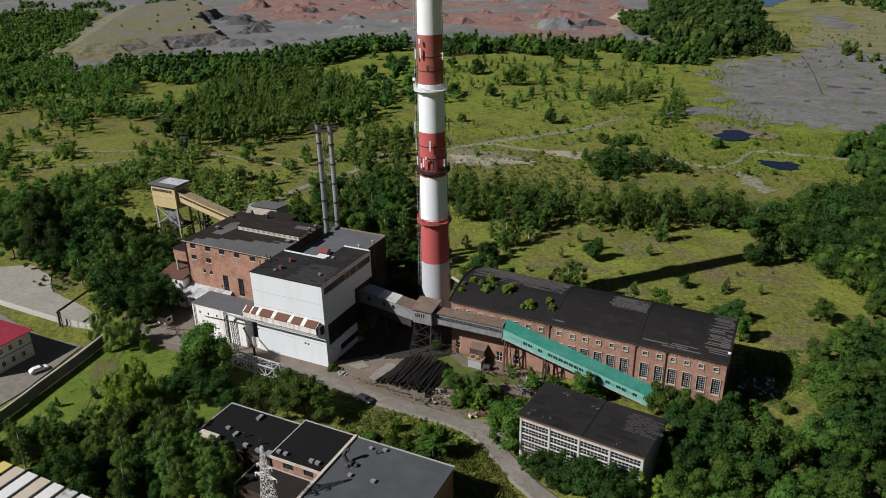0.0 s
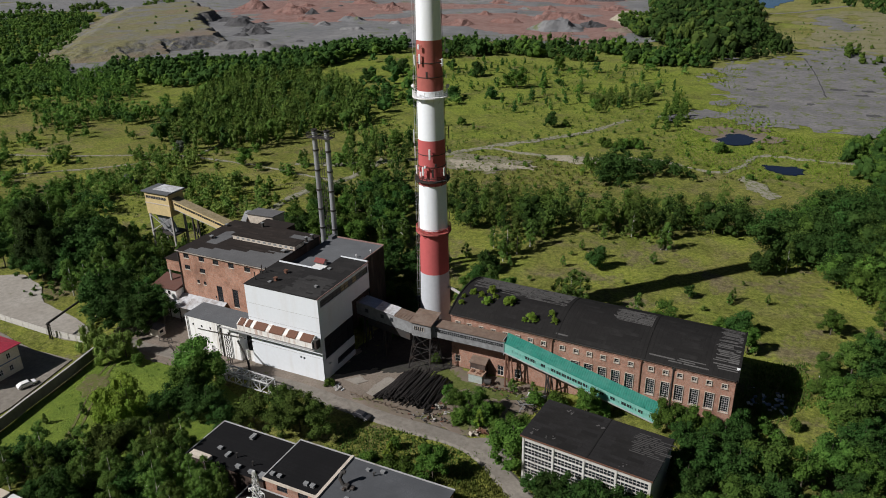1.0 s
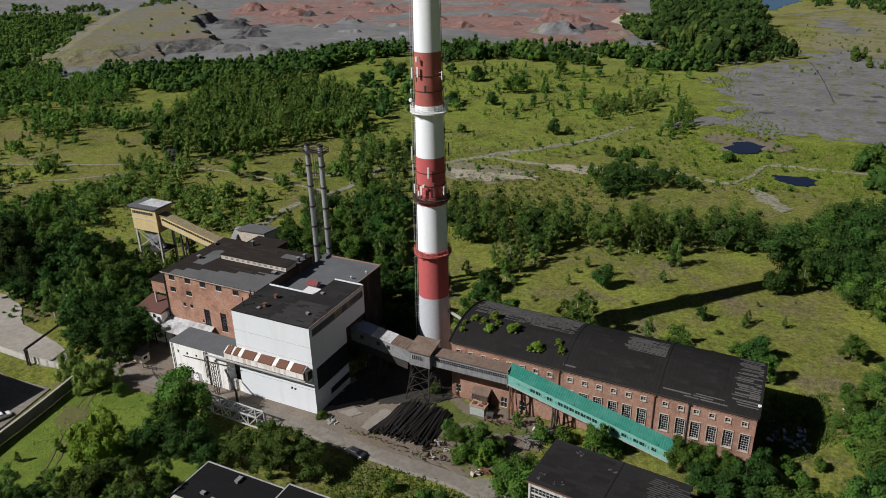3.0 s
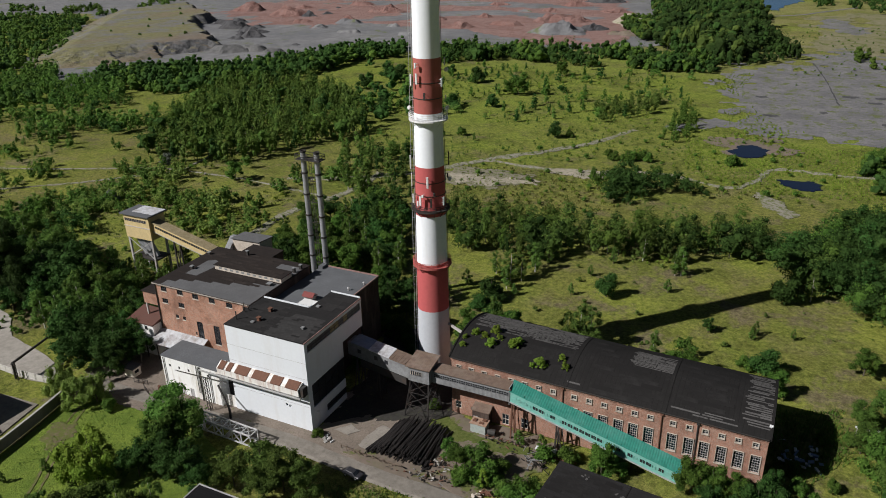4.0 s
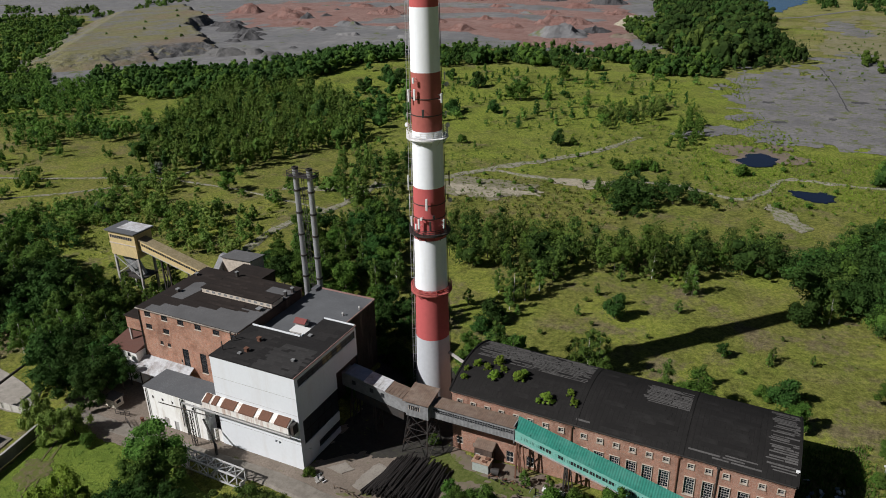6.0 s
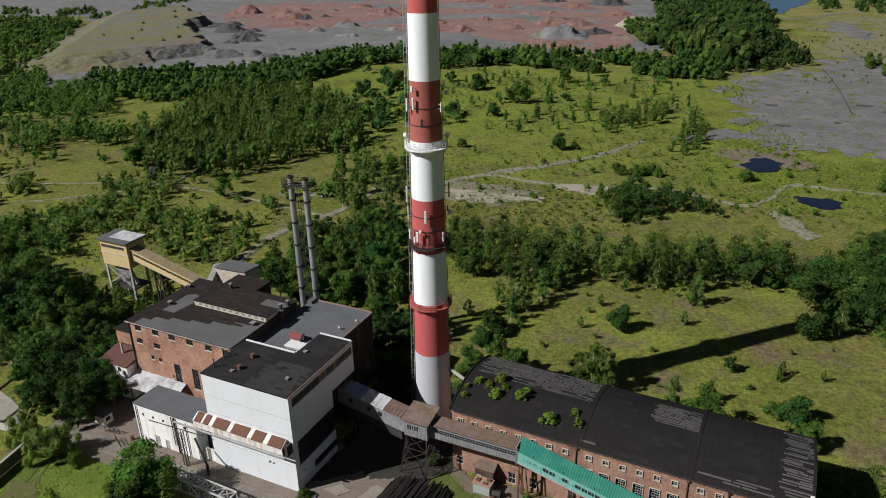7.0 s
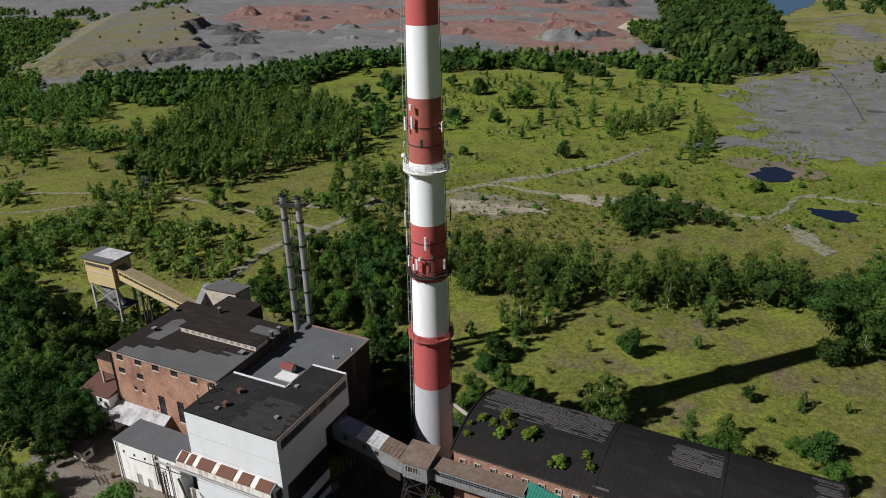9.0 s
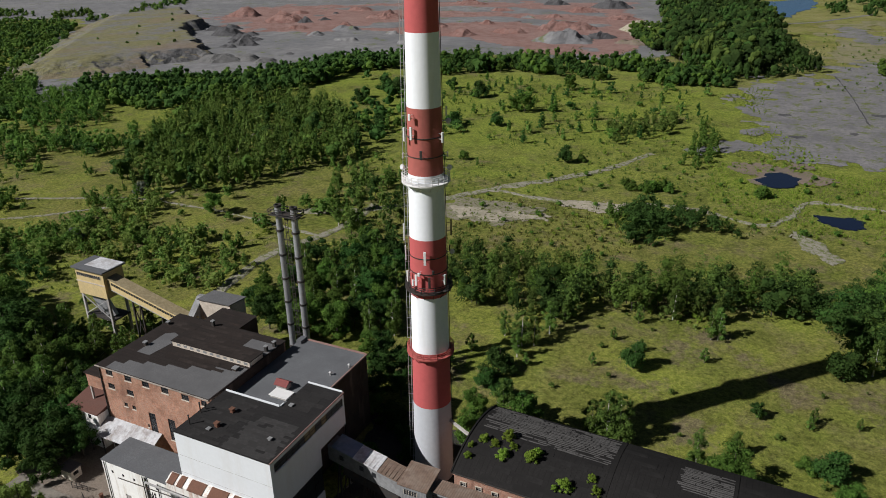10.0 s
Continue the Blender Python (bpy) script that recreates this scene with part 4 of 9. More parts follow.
tip([(-549, 525), (-535, 547), (-515, 564), (-546, 591), (-589, 628), (-640, 672), (-669, 704), (-680, 747), (-763, 804), (-815, 851), (-830, 760), (-735, 640), (-656, 543), (-592, 468), (-566, 488)],
    10.5, (0.62, 0.6, 1.4, 1.6, 1.5, 1.6, 1.5, 1.6, 1.4, 0.3, 0.28, 0.28, 0.28, 0.26, 0.34), "old slag tip with dry grassy top and steep banks", 3)
rng = random.Random(9)
for k, (x, y, w, h, kind) in enumerate([
    (-720, 848, 64, 14.5, "R"), (-625, 811, 69, 16.5, "R"), (-590, 822, 25, 9, "D"), (-579, 850, 16, 5.3, "D"), (-609, 923, 12, 4.3, "D"), (-515, 888, 51, 16, "R"), (-513, 794, 27, 9, "R"), (-497, 767, 42, 6, "S"),
    (-435, 762, 24, 8, "S"), (-506, 725, 22, 8, "S"), (-577, 702, 32, 10, "D"), (-556, 650, 20, 8, "D"), (-540, 622, 24, 6, "D"), (-453, 610, 12, 2, "D"), (-494, 548, 46, 7, "G"), (-470, 562, 34, 5, "G"), (-448, 562, 26, 4, "G"), (-560, 668, 40, 10, "D"), (-600, 690, 44, 11, "D"), (-535, 640, 30, 7, "D"), (-640, 720, 40, 11, "D"), (-450, 961, 13, 9.5, "R"), (-438, 964, 13, 9.5, "R"), (-426, 967, 14, 9.5, "R"), (-343, 945, 23, 10, "S"),
    (-315, 954, 30, 8.5, "R"), (-367, 872, 22, 6, "R"), (-355, 768, 44, 10, "R"), (-239, 748, 62, 14, "S"), (-215, 790, 36, 12, "D"), (-178, 762, 44, 10, "P"), (-268, 846, 72, 9, "R"), (-362, 1109, 46, 9, "D"), (-270, 1078, 57, 10, "D"), (-419, 830, 46, 7, "R"),
    (-313, 802, 42, 6.5, "R"), (-600, 963, 49, 6, "R"), (-552, 1041, 51, 6, "S"), (-660, 905, 40, 7, "R"), (-400, 1010, 40, 6, "R"), (-300, 1020, 46, 7, "R"), (-480, 1080, 60, 8, "R"), (-230, 960, 44, 8, "R"), (-560, 765, 30, 5, "R"), (-455, 700, 30, 3.5, "S"), (-380, 700, 26, 3, "S"), (-640, 745, 26, 7, "D")]):
    deep = w * rng.uniform(0.3, 0.42)
    shape = [(x + w * 0.5 * math.cos(a) * rng.uniform(0.75, 1.15), y + deep * 0.8 + deep * math.sin(a) * rng.uniform(0.75, 1.15)) for a in [2 * math.pi * i / 11 for i in range(11)]]
    material, words = {"R": (REDMOUND, "tipped mound of reddish mine spoil"), "S": (SLAG, "grey mound of tipped slag"), "G": (GREYBANK, "gullied grey slag at the tip's foot"), "D": (DARKSPOIL, "dark mound of tipped slag"), "P": (BROWN_EARTH, "flat brownish-grey mound of mine spoil")}[kind]
    heap("spoil_mound" if kind in "RP" else "slag_mound", shape, h, material, words, 20 + k, 0.45, 0.75, max(1.6, min(3.5, w / 14)))
heap("sand_bank", [(-214, 885), (-190, 832), (-160, 806), (-148, 818), (-168, 866), (-204, 946)], 9, SANDY, "pale dug sand bank under the tall wood", 66, 0.3, 0.7, 3.0, "sand bank")


# ---- the tall chimney ----
CX, CY = -81.15, 159.9


def shaft_radius(z):
    return 4.0 - 0.0138 * z


def chimney():
    root = thing("chimney", CX, CY, 0, "tall tapered concrete chimney banded red and white over a grey foot", "chimney")
    bands = [(0, 18.3, SHAFT_GREY), (18.3, 30.4, SHAFT_RED), (30.4, 42.2, SHAFT_WHITE), (42.2, 53.6, SHAFT_RED), (53.6, 65.4, SHAFT_WHITE), (65.4, 76.9, SHAFT_RUSTED), (76.9, 88.9, SHAFT_WHITE), (88.9, 100.5, SHAFT_RED)]
    for z0, z1, material in bands:
        bm = bmesh.new()
        sides, steps = 56, 6
        rows = []
        for j in range(steps + 1):
            z = z0 + (z1 - z0) * j / steps
            r = shaft_radius(z)
            rows.append([bm.verts.new((r * math.cos(2 * math.pi * k / sides), r * math.sin(2 * math.pi * k / sides), z)) for k in range(sides)])
        for a, b in zip(rows[:-1], rows[1:]):
            for k in range(sides):
                bm.faces.new((a[k], a[(k + 1) % sides], b[(k + 1) % sides], b[k]))
        part("shaft", bm, material, root, smooth=True)
    cap = bmesh.new()
    ring_slab(cap, 0, 0, shaft_radius(100) - 0.6, shaft_radius(100) + 0.25, 100.5, 101.1)
    part("rim", cap, SHAFT_RED, root)
    for z, reach, high, material, label in ((64.0, 1.15, 1.3, WHITE_IRON, "white railed gallery"), (43.6, 1.0, 1.2, DARK_IRON, "dark iron antenna gallery"), (29.8, 0.95, 1.2, RED_IRON, "red railed gallery")):
        bm = bmesh.new()
        r = shaft_radius(z)
        ring_slab(bm, 0, 0, r - 0.05, r + reach, z - 0.25, z)
        deck = part("gallery", bm, material, root, label)
        rail = bmesh.new()
        rail_ring(rail, 0, 0, r + reach - 0.08, z, high, 22, 3, 0.09)
        part("railing", rail, material, deck)
        for k in range(14):
            brace = bmesh.new()
            a = 2 * math.pi * k / 14
            beam(brace, (r * math.cos(a), r * math.sin(a), z - 1.5), ((r + reach) * math.cos(a), (r + reach) * math.sin(a), z - 0.25), 0.1)
            part("bracket", brace, material, deck)
    for turn, width, off, material, label in ((204.0, 0.6, 0.25, PAINTED_STEEL, "caged grey ladder"), (24.0, 0.3, 0.16, DARK_IRON, "dark cable run")):
        bm = bmesh.new()
        c, s = math.cos(radians(turn)), math.sin(radians(turn))
        for z0, z1 in ((2, 30), (30.2, 43.5), (44, 64), (64.4, 100.5)):
            a, b = shaft_radius(z0) + off, shaft_radius(z1) + off
            ladder(bm, (a * c, a * s, z0), (b * c, b * s, z1), (-s, c, 0), width, 0.9 if width > 0.5 else 3.0, 0.075 if width > 0.5 else 0.11)
            if width > 0.5:
                ladder(bm, ((a + 0.55) * c, (a + 0.55) * s, z0 + 2), ((b + 0.55) * c, (b + 0.55) * s, z1), (-s, c, 0), 0.4, 1.8, 0.06)
                for k in range(int((z1 - z0) / 2.2)):
                    z = z0 + 2 + k * 2.2
                    r = shaft_radius(z)
                    beam(bm, (r * c, r * s, z), ((r + 0.8) * c, (r + 0.8) * s, z), 0.06)
        part("ladder" if width > 0.5 else "cable_run", bm, material, root, label)
    rng = random.Random(4)
    for z0, angles, tall in ((44.2, (192, 236, 250, 262, 300, 345), (1.2, 2.4)), (52.4, (204, 24), (2.8, 3.2)), (48.2, (206, 290), (2.6, 3.0)), (50.0, (18,), (1.0, 1.2)), (46.6, (275, 310), (0.6, 0.9)), (67.5, (196, 30, 285), (0.8, 1.6)), (71.0, (240, 255, 345), (1.4, 2.4)), (75.0, (262, 25), (1.0, 1.6))):
        for a in angles:
            a = radians(a + rng.uniform(-4, 4))
            z, r, h = z0 + rng.uniform(0, 1.2), 0, rng.uniform(*tall)
            r = shaft_radius(z) + rng.uniform(0.5, 1.05)
            bm = bmesh.new()
            box(bm, -0.12, 0.12, -0.22, 0.22, 0, h)
            bevelled(bm, 0.04)
            beam(bm, (-0.16, 0, h * 0.3), (-0.9, 0, h * 0.3), 0.07)
            beam(bm, (-0.16, 0, h * 0.8), (-0.9, 0, h * 0.8), 0.07)
            bmesh.ops.rotate(bm, verts=bm.verts, matrix=Matrix.Rotation(a, 3, "Z"))
            bmesh.ops.translate(bm, verts=bm.verts, vec=(r * math.cos(a), r * math.sin(a), z))
            part("antenna", bm, ANTENNA if rng.random() < 0.75 else DARK_IRON, root, "upright panel antenna")
    for z, a in ((66.3, 208), (74.2, 28), (50.2, 24), (66.2, 20)):
        bm = bmesh.new()
        r, a = shaft_radius(z) + 1.0, radians(a)
        bmesh.ops.create_cone(bm, cap_ends=True, segments=16, radius1=0.5, radius2=0.35, depth=0.3, matrix=Matrix.Translation((r * math.cos(a), r * math.sin(a), z)) @ Matrix.Rotation(radians(75), 4, "X"))
        beam(bm, (r * math.cos(a), r * math.sin(a), z), ((r - 1) * math.cos(a), (r - 1) * math.sin(a), z), 0.09)
        part("dish", bm, ANTENNA, root, "small round dish antenna")
    for z in (47.0, 50.0, 68.5, 71.8):
        hoop = bmesh.new()
        r = shaft_radius(z)
        ring_slab(hoop, 0, 0, r - 0.02, r + 0.1, z, z + 0.16, 32)
        part("hoop", hoop, DARK_IRON, root, "dark cable hoop")
    flue = bmesh.new()
    beam(flue, (3.4, 0.4, 14.0), (11.4, -3.0, 13.3), 0.4, 0.6)
    part("duct", flue, CONCRETE, root, "pale duct to the hall roof")
    return root


chimney()


# ---- twin steel stacks ----
def steel_stacks():
    root = thing("steel_chimney", -123.4, 173.6, 0, "pair of slim grey steel stacks joined at a railed top", "stack")
    for x in (-2.3, 2.0):
        bm = bmesh.new()
        tube(bm, (x, 0, 0), (x, 0, 47.8), 0.8, 0.72, 20)
        stack = part("flue", bm, STACK_STEEL, root)
        for z in (12, 18, 24, 30, 36, 42):
            collar = bmesh.new()
            tube(collar, (x, 0, z), (x, 0, z + 0.45), 0.95, 0.95, 20)
            part("collar", collar, DARK_IRON, stack)
        mouth = bmesh.new()
        ring_slab(mouth, x, 0, 0.55, 0.85, 47.8, 48.3, 20)
        part("mouth", mouth, DARK_IRON, stack)
    deck = part("platform", boxes((-3.9, 3.6, -1.5, 1.5, 46.0, 46.2)), DARK_IRON, root, "dark grated platform")
    rail = bmesh.new()
    pts = [(-3.9, -1.5), (0, -1.5), (3.6, -1.5), (3.6, 1.5), (0, 1.5), (-3.9, 1.5)]
    for a, b in zip(pts, pts[1:] + pts[:1]):
        beam(rail, (*a, 46.2), (*a, 47.5), 0.12)
        for z in (46.8, 47.5):
            beam(rail, (*a, z), (*b, z), 0.12)
    part("railing", rail, DARK_IRON, deck)
    rungs = bmesh.new()
    ladder(rungs, (0.1, -0.4, 2), (0.0, -0.4, 46), (1, 0, 0), 0.7, 0.9, 0.1)
    part("ladder", rungs, DARK_IRON, root)
    for z in (10, 16, 22, 28, 34, 40):
        ties = bmesh.new()
        beam(ties, (-2.3, 0, z), (2.0, 0, z), 0.16)
        part("tie", ties, DARK_IRON, root)


steel_stacks()


# ---- white boiler block ----
def white_block():
    x0, x1, y0, y1, top = -116.2, -94.9, 126.7, 140.6, 22.3
    root = thing("boiler_house", (x0 + x1) / 2, 135, 0, "tall white boiler house with dark glazing bands and black roof", "building")
    front = bmesh.new()
    small = [(14.6, 15.2, 5.0, 5.7), (15.5, 16.1, 4.9, 5.6)]
    pierced(front, (x0, y0), (x1, y0), 0, top, small)
    part("wall", front, WHITEWALL, root, world=True)
    side = bmesh.new()
    bays = [(1.3, 14.0, 5.5, 11.4), (6.0, 14.0, 1.4, 3.3), (1.0, 22.2, 19.6, 21.5), (14.0, 22.6, 0.0, 15.2)]
    pierced(side, (x1, y0 + 0.403), (x1, 149.3), 0, top, [(a - 0.4, min(b - 0.4, 22.197), c, d) for a, b, c, d in bays])
    part("wall", side, WHITEWALL, root, world=True)
    rest = bmesh.new()
    pierced(rest, (-103, 149.3), (-103, 140.6), 15.2, top)
    pierced(rest, (x1 - 0.403, 149.3), (-102.6, 149.3), 15.2, top)
    pierced(rest, (-103.003, 140.6), (x0, 140.6), 0, top)
    pierced(rest, (x0, 140.197), (x0, y0 + 0.403), 0, top)
    pierced(rest, (x1 - 0.4, 140.9), (-103, 140.9), 0, 15.2)
    box(rest, -103.0, x1 - 0.405, 140.91, 149.0, 15.2, 15.5)
    part("wall", rest, WHITEWALL, root, world=True)
    rng = random.Random(2)
    for a, b, c, d, cols in ((128.0, 140.7, 5.5, 11.4, 5), (132.7, 140.7, 1.4, 3.3, 4), (127.7, 148.9, 19.6, 21.5, 12)):
        band = boxes((x1 - 0.3, x1 - 0.22, a, b, c, d))
        glazing = part("window", band, BLACK_PANEL, root, "dark glazing band", world=True)
        bars = bmesh.new()
        for k in range(cols + 1):
            y = a + (b - a) * k / cols
            box(bars, x1 - 0.22, x1 - 0.14, y - 0.05, y + 0.05, c, d)
        box(bars, x1 - 0.22, x1 - 0.15, a, b, (c + d) / 2 - 0.04, (c + d) / 2 + 0.04)
        part("glazing_bar", bars, DARK_IRON, glazing, world=True)
        if cols == 12:
            for k in (5, 6, 8):
                y = a + (b - a) * k / cols
                part("pane", boxes((x1 - 0.215, x1 - 0.2, y + 0.1, y + (b - a) / cols - 0.1, c + 0.15, d - 0.2)), THATCH, glazing, "brown boarded pane", world=True)
    outline = [(x0 - 0.1, y0 - 0.1), (x1 + 0.1, y0 - 0.1), (x1 + 0.1, 149.4), (-103.1, 149.4), (-103.1, 140.7), (x0 - 0.1, 140.7)]
    bm = bmesh.new()
    prism(bm, outline, 22.3, 22.45)
    part("roof", bm, FELT_ROOF, root, world=True)
    trim = boxes((x1 - 0.02, x1 + 0.14, y0 - 0.15, 149.45, 22.3, 22.55))
    part("flashing", trim, FLASHING, root, "thin red roof edge", world=True)
    back = boxes((x0 + 0.2, -103.3, 140.42, 140.62, 22.45, 22.78), (-103.25, -103.05, 140.66, 141.6, 22.45, 22.7))
    part("parapet", back, WHITEWALL, root, "low white parapet", world=True)
    back = boxes((-103.0, x1 - 0.2, 149.2, 149.4, 22.45, 22.75))
    part("parapet", back, WHITEWALL, root, "low white parapet", world=True)
    felt(root, x0 + 0.1, -105.5, y0 + 0.1, 140.0, 22.45, SHEET_BLACK, 3.0, 0.72, "x", 3, 0.0)
    felt(root, -106.0, x1 - 0.3, y0 + 0.1, 137.0, 22.45, SHEET_GREY, 2.0, 0.72, "x", 13, 0.1)
    felt(root, -102.8, x1 - 0.3, 141.0, 148.9, 22.45, SHEET_BLACK, 2.4, 1.02, "x", 4, 0.0)
    for x, y, w, h in ((-109.9, 131.0, 0.34, 0.8), (-110.2, 135.5, 0.34, 0.8), (-98.7, 131.8, 0.25, 0.4), (-101.4, 141.6, 0.3, 0.25), (-110.7, 129.7, 0.28, 0.2)):
        bm = boxes((x - w, x + w, y - w, y + w, 22.45, 22.45 + h), (x - w - 0.12, x + w + 0.12, y - w - 0.12, y + w + 0.12, 22.45 + h, 22.58 + h))
        part("roof_vent", bm, RUST if w > 0.32 else GREY_SHEET, root, "squat rusty roof vent" if w > 0.32 else "pale capped vent", world=True)
    for x, y, h in ((-114.9, 129.4, 2.0), (-115.6, 133.0, 2.2), (-115.5, 134.2, 1.2)):
        bm = bmesh.new()
        tube(bm, (x, y, 22.4), (x, y, 22.4 + h), 0.12, 0.12, 8)
        tube(bm, (x, y, 22.4 + h), (x, y, 22.6 + h), 0.22, 0.05, 8)
        part("vent_pipe", bm, DARK_IRON, root, world=True)
    for z in (17.4, 13.4, 6.3):
        part("panel_seam", boxes((x0 + 0.02, x1 - 0.02, y0 - 0.025, y0 - 0.002, z, z + 0.06)), PAINTED_STEEL, root, world=True)
    # canopy of sheet boxes along the front
    shelf = bmesh.new()
    extruded(shelf, [(126.69, 9.9), (126.69, 12.6), (126.3, 12.6), (124.75, 11.7), (124.75, 10.0)], -118.6, -96.2)
    canopy = part("canopy", shelf, STREAKED, root, "rust-streaked sheet canopy", world=True)
    for a, b in ((-118.2, -116.6), (-115.9, -114.6), (-113.4, -109.9), (-108.7, -104.8), (-103.6, -100.9), (-99.6, -96.4)):
        bm = bmesh.new()
        extruded(bm, [(126.5, 12.62), (126.5, 12.72), (126.2, 12.72), (124.62, 11.8), (124.6, 11.62), (124.75, 11.72), (126.28, 12.62)], a, b)
        part("cover_sheet", bm, RUST, canopy, "rusted cover sheet", world=True)
    # solid dark box drawn in place of the shaded gap at the canopy's end
    part("gap", boxes((-96.19, -95.2, 125.1, 126.66, 9.8, 12.1)), DARK_IRON, canopy, world=True)
    part("beam", boxes((-124.0, -95.6, 124.4, 124.7, 9.55, 9.85)), PAINTED_STEEL, root, "long steel edge beam", world=True)
    lamp = bmesh.new()
    beam(lamp, (x1 + 0.0, 128.6, 4.2), (x1 + 0.9, 128.3, 4.6), 0.12)
    box(lamp, x1 + 0.7, x1 + 1.2, 128.1, 128.5, 4.55, 4.75)
    part("wall_lamp", lamp, WHITE_IRON, root, world=True)
    plate = boxes((-119.4, -116.21, 126.9, 127.2, 0, 3.0))
    part("low_wall", plate, OLDWHITE, root, "low white screen wall", world=True)
    dark = boxes((-119.5, -116.25, 128.6, 132.9, 0, 8.9))
    part("bay", dark, DARK_IRON, root, "dark machinery bay", world=True)
    return root


white_block()


def dark_block():
    root = thing("bunker_bay", -110.5, 155, 0, "dark brick bunker bay with a grey felt roof", "building")
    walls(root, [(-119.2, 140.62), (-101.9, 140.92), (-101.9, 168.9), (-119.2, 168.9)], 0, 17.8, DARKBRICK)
    part("roof", boxes((-119.25, -101.75, 140.7, 169.05, 17.8, 18.0)), FELT_GREY_B, root, world=True)
    part("roof_edge", boxes((-101.95, -101.7, 149.5, 169.1, 18.0, 18.22), (-117.4, -101.96, 168.8, 169.1, 18.0, 18.3)), FLASHING, root, "thin rusty brick edge", world=True)
    part("parapet", boxes((-119.2, -117.8, 166.8, 169.1, 17.6, 18.7)), FELT_GREY_B, root, "dark raised corner", world=True)
    hut = thing("roof_shelter", -110.9, 151.3, 18.0, "small shelter with a dull red sheet roof on grey felt", "shelter")
    bm = bmesh.new()
    extruded(bm, [(-1.0, 0.9), (-1.25, 0.9), (0, 1.8), (1.25, 0.9), (1.0, 0.9), (0, 1.62)], -1.7, 1.5, "x")
    part("roof", bm, DULL_RED, hut)
    part("body", boxes((-1.4, 1.2, -0.85, 0.85, 0, 0.95)), CONCRETE, hut)
    tin = thing("roof_hatch", -109.5, 148.6, 18.0, "flat white sheet hatch on the grey roof", "hatch")
    part("curb", boxes((-2.0, 2.0, -1.2, 1.2, 0, 0.45)), CONCRETE, tin)
    bm = boxes((-2.2, 2.2, -1.4, 1.4, 0.45, 0.58))
    part("lid", bevelled(bm, 0.03), WHITE_SHEET, tin)
    for x, y in ((-104.6, 158.9), (-102.6, 163.1)):
        vent = thing("roof_vent", x, y, 18.0, "short pale vent pipe on grey felt", "vent")
        bm = bmesh.new()
        tube(bm, (0, 0, 0), (0, 0, 0.7), 0.2, 0.2, 10)
        tube(bm, (0, 0, 0.7), (0, 0, 0.95), 0.36, 0.12, 10)
        part("pipe", bm, PAINTED_STEEL, vent)


dark_block()


